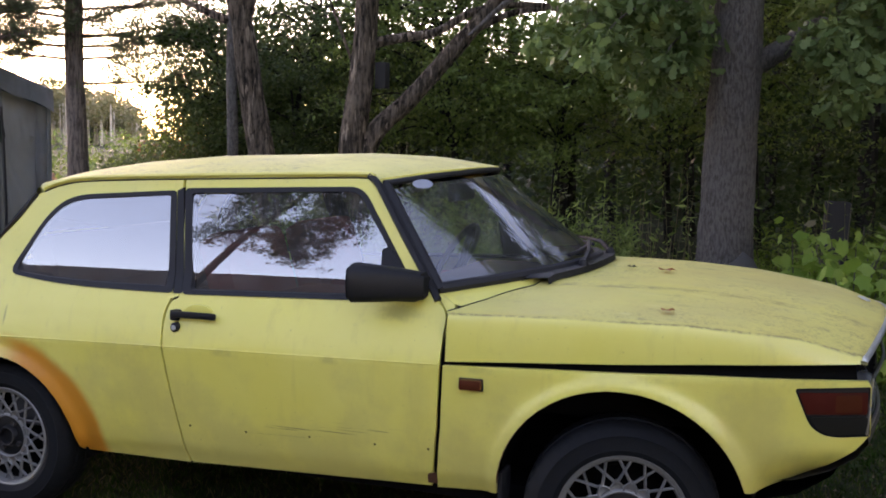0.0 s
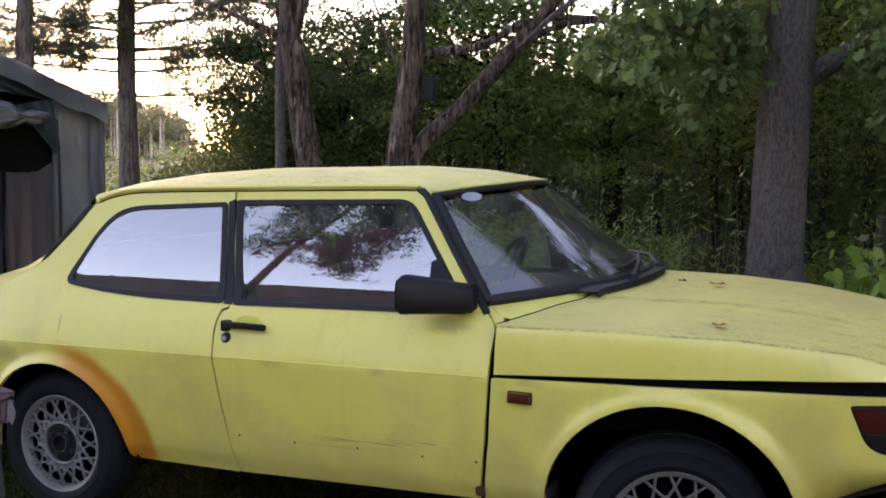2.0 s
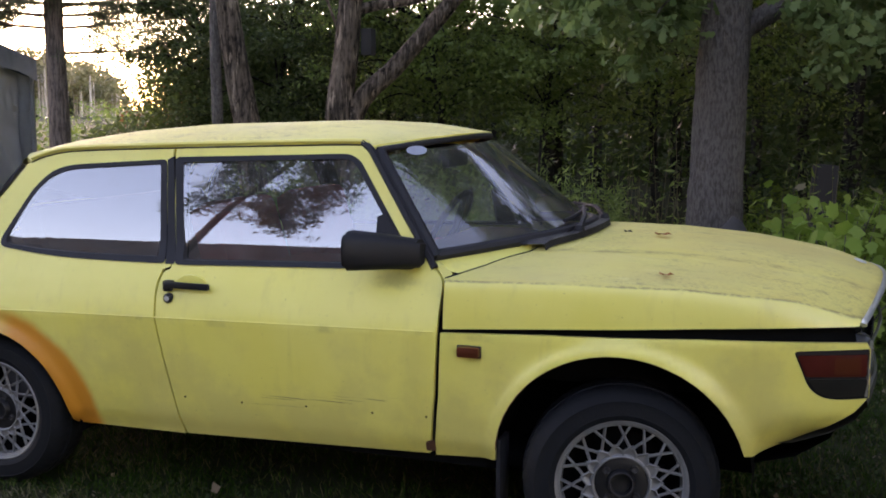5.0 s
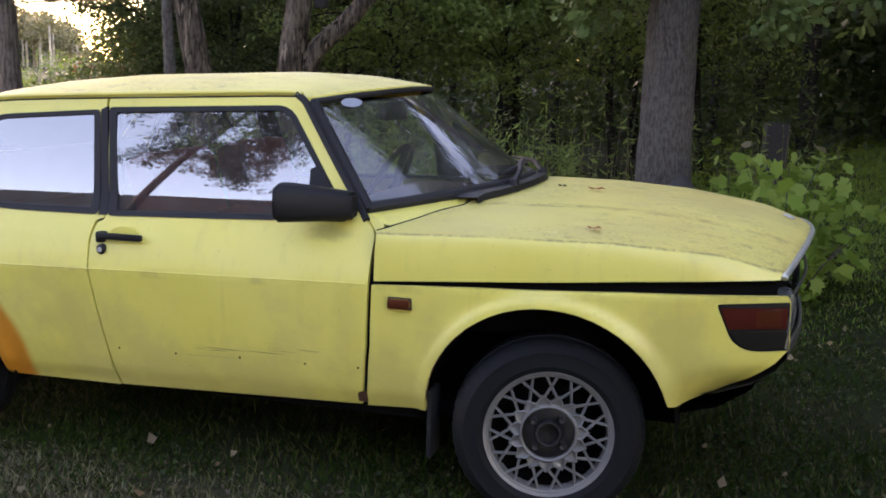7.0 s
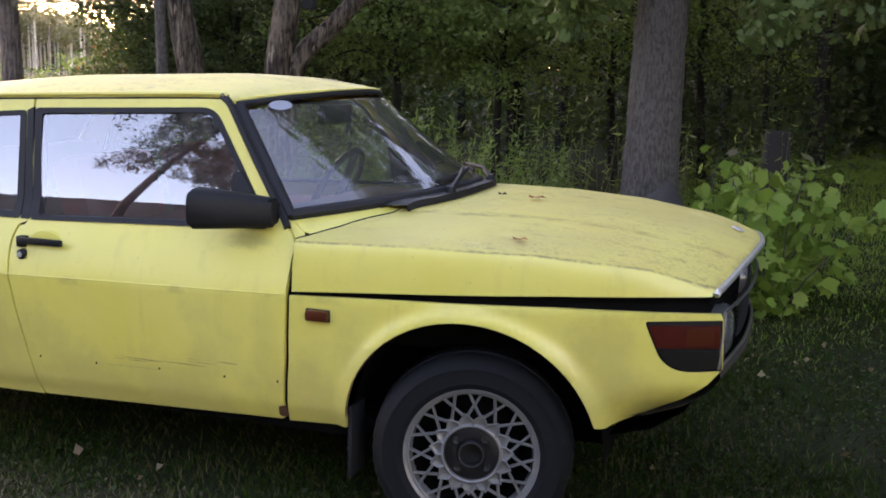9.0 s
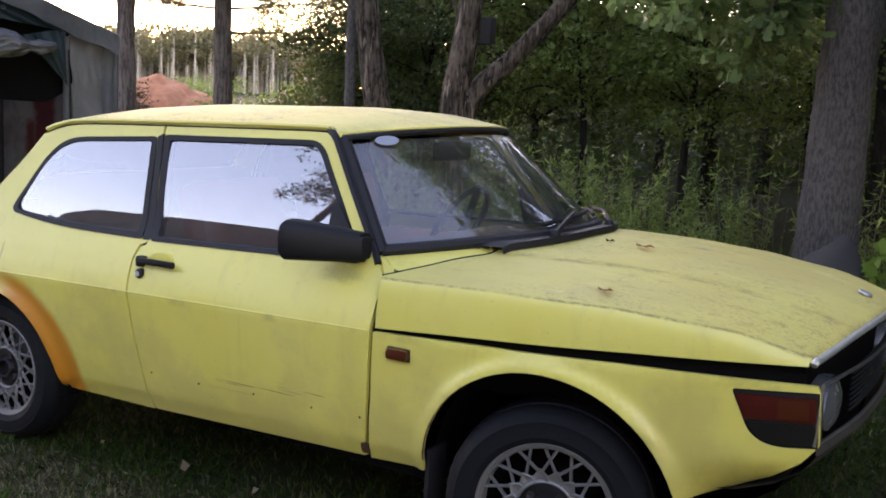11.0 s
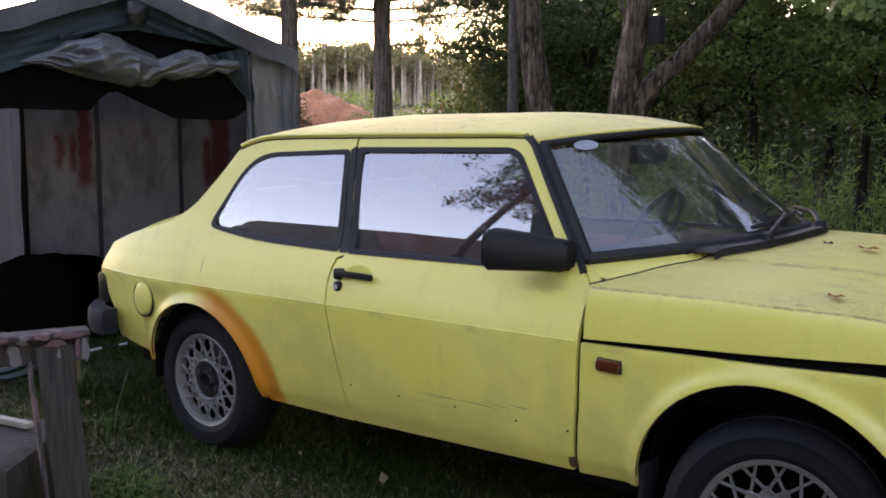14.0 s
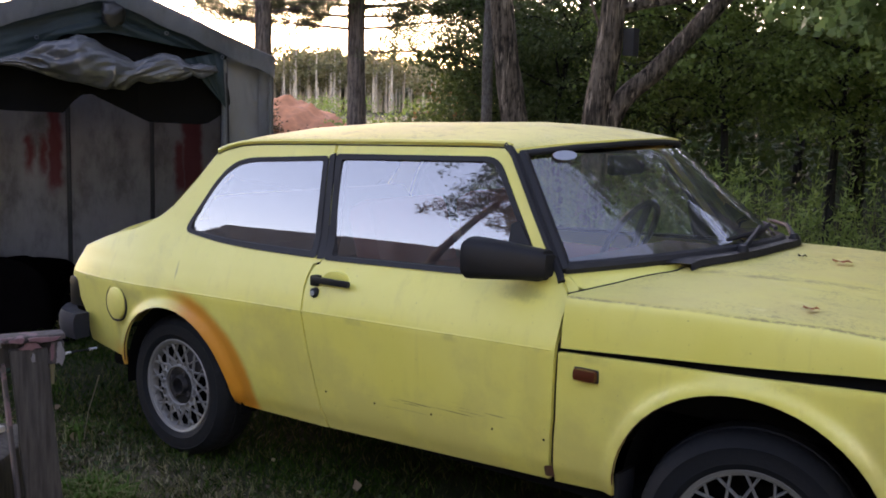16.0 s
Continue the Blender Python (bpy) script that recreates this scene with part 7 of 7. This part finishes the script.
part("splint", board(0.030, 0.048, 0.006, 0.020, 0.672, 0.742, 0.0, 8.0), wood_material("yellowed_splint", (0.11, 0.095, 0.05), (0.17, 0.145, 0.085)), trestle, "torn yellowish splint")


def flake(s_, z_, w_, h_, o_, seed):
    """A curled scale of old paint with a ragged outline, standing off the wood."""
    bm = bmesh.new()
    ring = []
    for k in range(14):
        a = 2 * math.pi * k / 14
        r = 1 + 0.75 * noise.noise(Vector((1.6 * math.cos(a), 1.6 * math.sin(a), seed))) + 0.3 * noise.noise(Vector((5 * math.cos(a), 5 * math.sin(a), seed)))
        ring.append((s_ + w_ / 2 * r * math.cos(a), z_ + h_ / 2 * r * math.sin(a), 0.004 * abs(math.sin(a + seed))))
    top = [bm.verts.new(RAIL_M @ Vector((a, o_ + 0.004 + c, b))) for a, b, c in ring]
    low = [bm.verts.new(RAIL_M @ Vector((a, o_, b))) for a, b, c in ring]
    bm.faces.new(top)
    for k in range(14):
        bm.faces.new((top[k], top[(k + 1) % 14], low[(k + 1) % 14], low[k]))
    return bm


FLAKE_WHITE = plain("white_paint_flake", (0.15, 0.14, 0.14), 0.7, 0, 0.35, 60)
FLAKE_PINK = plain("pink_paint_flake", (0.15, 0.070, 0.075), 0.7, 0, 0.45, 50)
for k, (s_, z_, w_, h_, o_, mat_) in enumerate(((0.020, 0.768, 0.026, 0.055, 0.046, FLAKE_WHITE), (0.040, 0.775, 0.012, 0.045, 0.046, FLAKE_PINK), (0.205, 0.762, 0.042, 0.062, 0.005, FLAKE_WHITE), (0.185, 0.797, 0.030, 0.016, 0.006, FLAKE_WHITE),
                                                (0.06, 0.815, 0.085, 0.016, 0.043, FLAKE_PINK), (0.13, 0.815, 0.035, 0.014, 0.043, FLAKE_PINK), (0.185, 0.816, 0.026, 0.015, 0.044, FLAKE_WHITE), (0.25, 0.815, 0.05, 0.012, 0.043, FLAKE_PINK),
                                                (0.29, 0.770, 0.05, 0.03, 0.005, FLAKE_PINK), (0.30, 0.812, 0.03, 0.012, 0.044, FLAKE_WHITE), (0.10, 0.795, 0.05, 0.02, 0.037, FLAKE_PINK), (0.09, 0.76, 0.012, 0.02, 0.037, FLAKE_WHITE))):
    part("paint_flake", flake(s_, z_, w_, h_, o_, 1.7 * k), mat_, trestle)
BLOCK_M = Tr((0.40, -1.145, 0.0)) @ pose(0, 0, 0, 0, 0, 126).to_3x3().to_4x4()
bm = bmesh.new()
add_box(bm, (0, 0, 0.205), (0.50, 0.42, 0.45), BLOCK_M, 0.018)
bmesh.ops.subdivide_edges(bm, edges=[e for e in bm.edges if e.calc_length() > 0.2], cuts=6, use_grid_fill=True)
for w in bm.verts:
    w.co += Vector((1, 1, 0.5)) * 0.012 * noise.noise(w.co * 7)
thing("chopping_block", bm, wood_material("damp_dark_wood", (0.022, 0.019, 0.014), (0.060, 0.052, 0.044)), "squared dark chopping block behind the trestle", "chopping block")
thing("batten", box((0, 0, 0), (0.22, 0.03, 0.020), Tr((0.315, -1.003, 0.446)) @ pose(0, 0, 0, 0, 0, 11), 0.004), PALE_WOOD, "short pale batten lying on the block", "batten")
coil = root("hose_coil", -1.86, 0.17, 0.0, "coiled dark green garden hose", "hose")
for k in range(5):
    c = Vector((-1.86 + 0.01 * k, 0.17, 0.05 + 0.03 * k))
    r = 0.26 - 0.012 * k
    part("loop", tube([c + Vector((r * math.cos(a), r * math.sin(a), 0.02 * math.sin(3 * a + k))) for a in np.linspace(0, 2 * math.pi, 28)], 0.018, 6, False), plain("green_hose", (0.006, 0.026, 0.02), 0.5) if k == 0 else bpy.data.materials["green_hose"], coil)
thing("dry_stem", tube([(-0.42, -0.124, 0.0), (-0.405, -0.105, 0.15), (-0.365, -0.075, 0.31)], (0.003, 0.0022, 0.0035), 5), DRY, "thin dry stem standing in the grass", "stem")
rod = root("thin_rod", -1.81, 0.775, 0.02, "thin dark rod with white ends lying in the grass", "rod")
part("shaft", tube([(-1.817, 0.655, 0.03), (-1.81, 0.775, 0.035), (-1.80, 0.895, 0.03)], 0.006, 6), RUBBER, rod)
for y0, y1 in ((0.645, 0.735), (0.85, 0.90)):
    part("end", tube([(-1.817 + 0.07 * (y0 - 0.655), y0, 0.033), (-1.817 + 0.07 * (y1 - 0.655), y1, 0.034)], 0.0085, 6), plain("white_scrap", (0.6, 0.6, 0.58), 0.7) if y0 < 0.8 else bpy.data.materials["white_scrap"], rod, "white end of the rod")
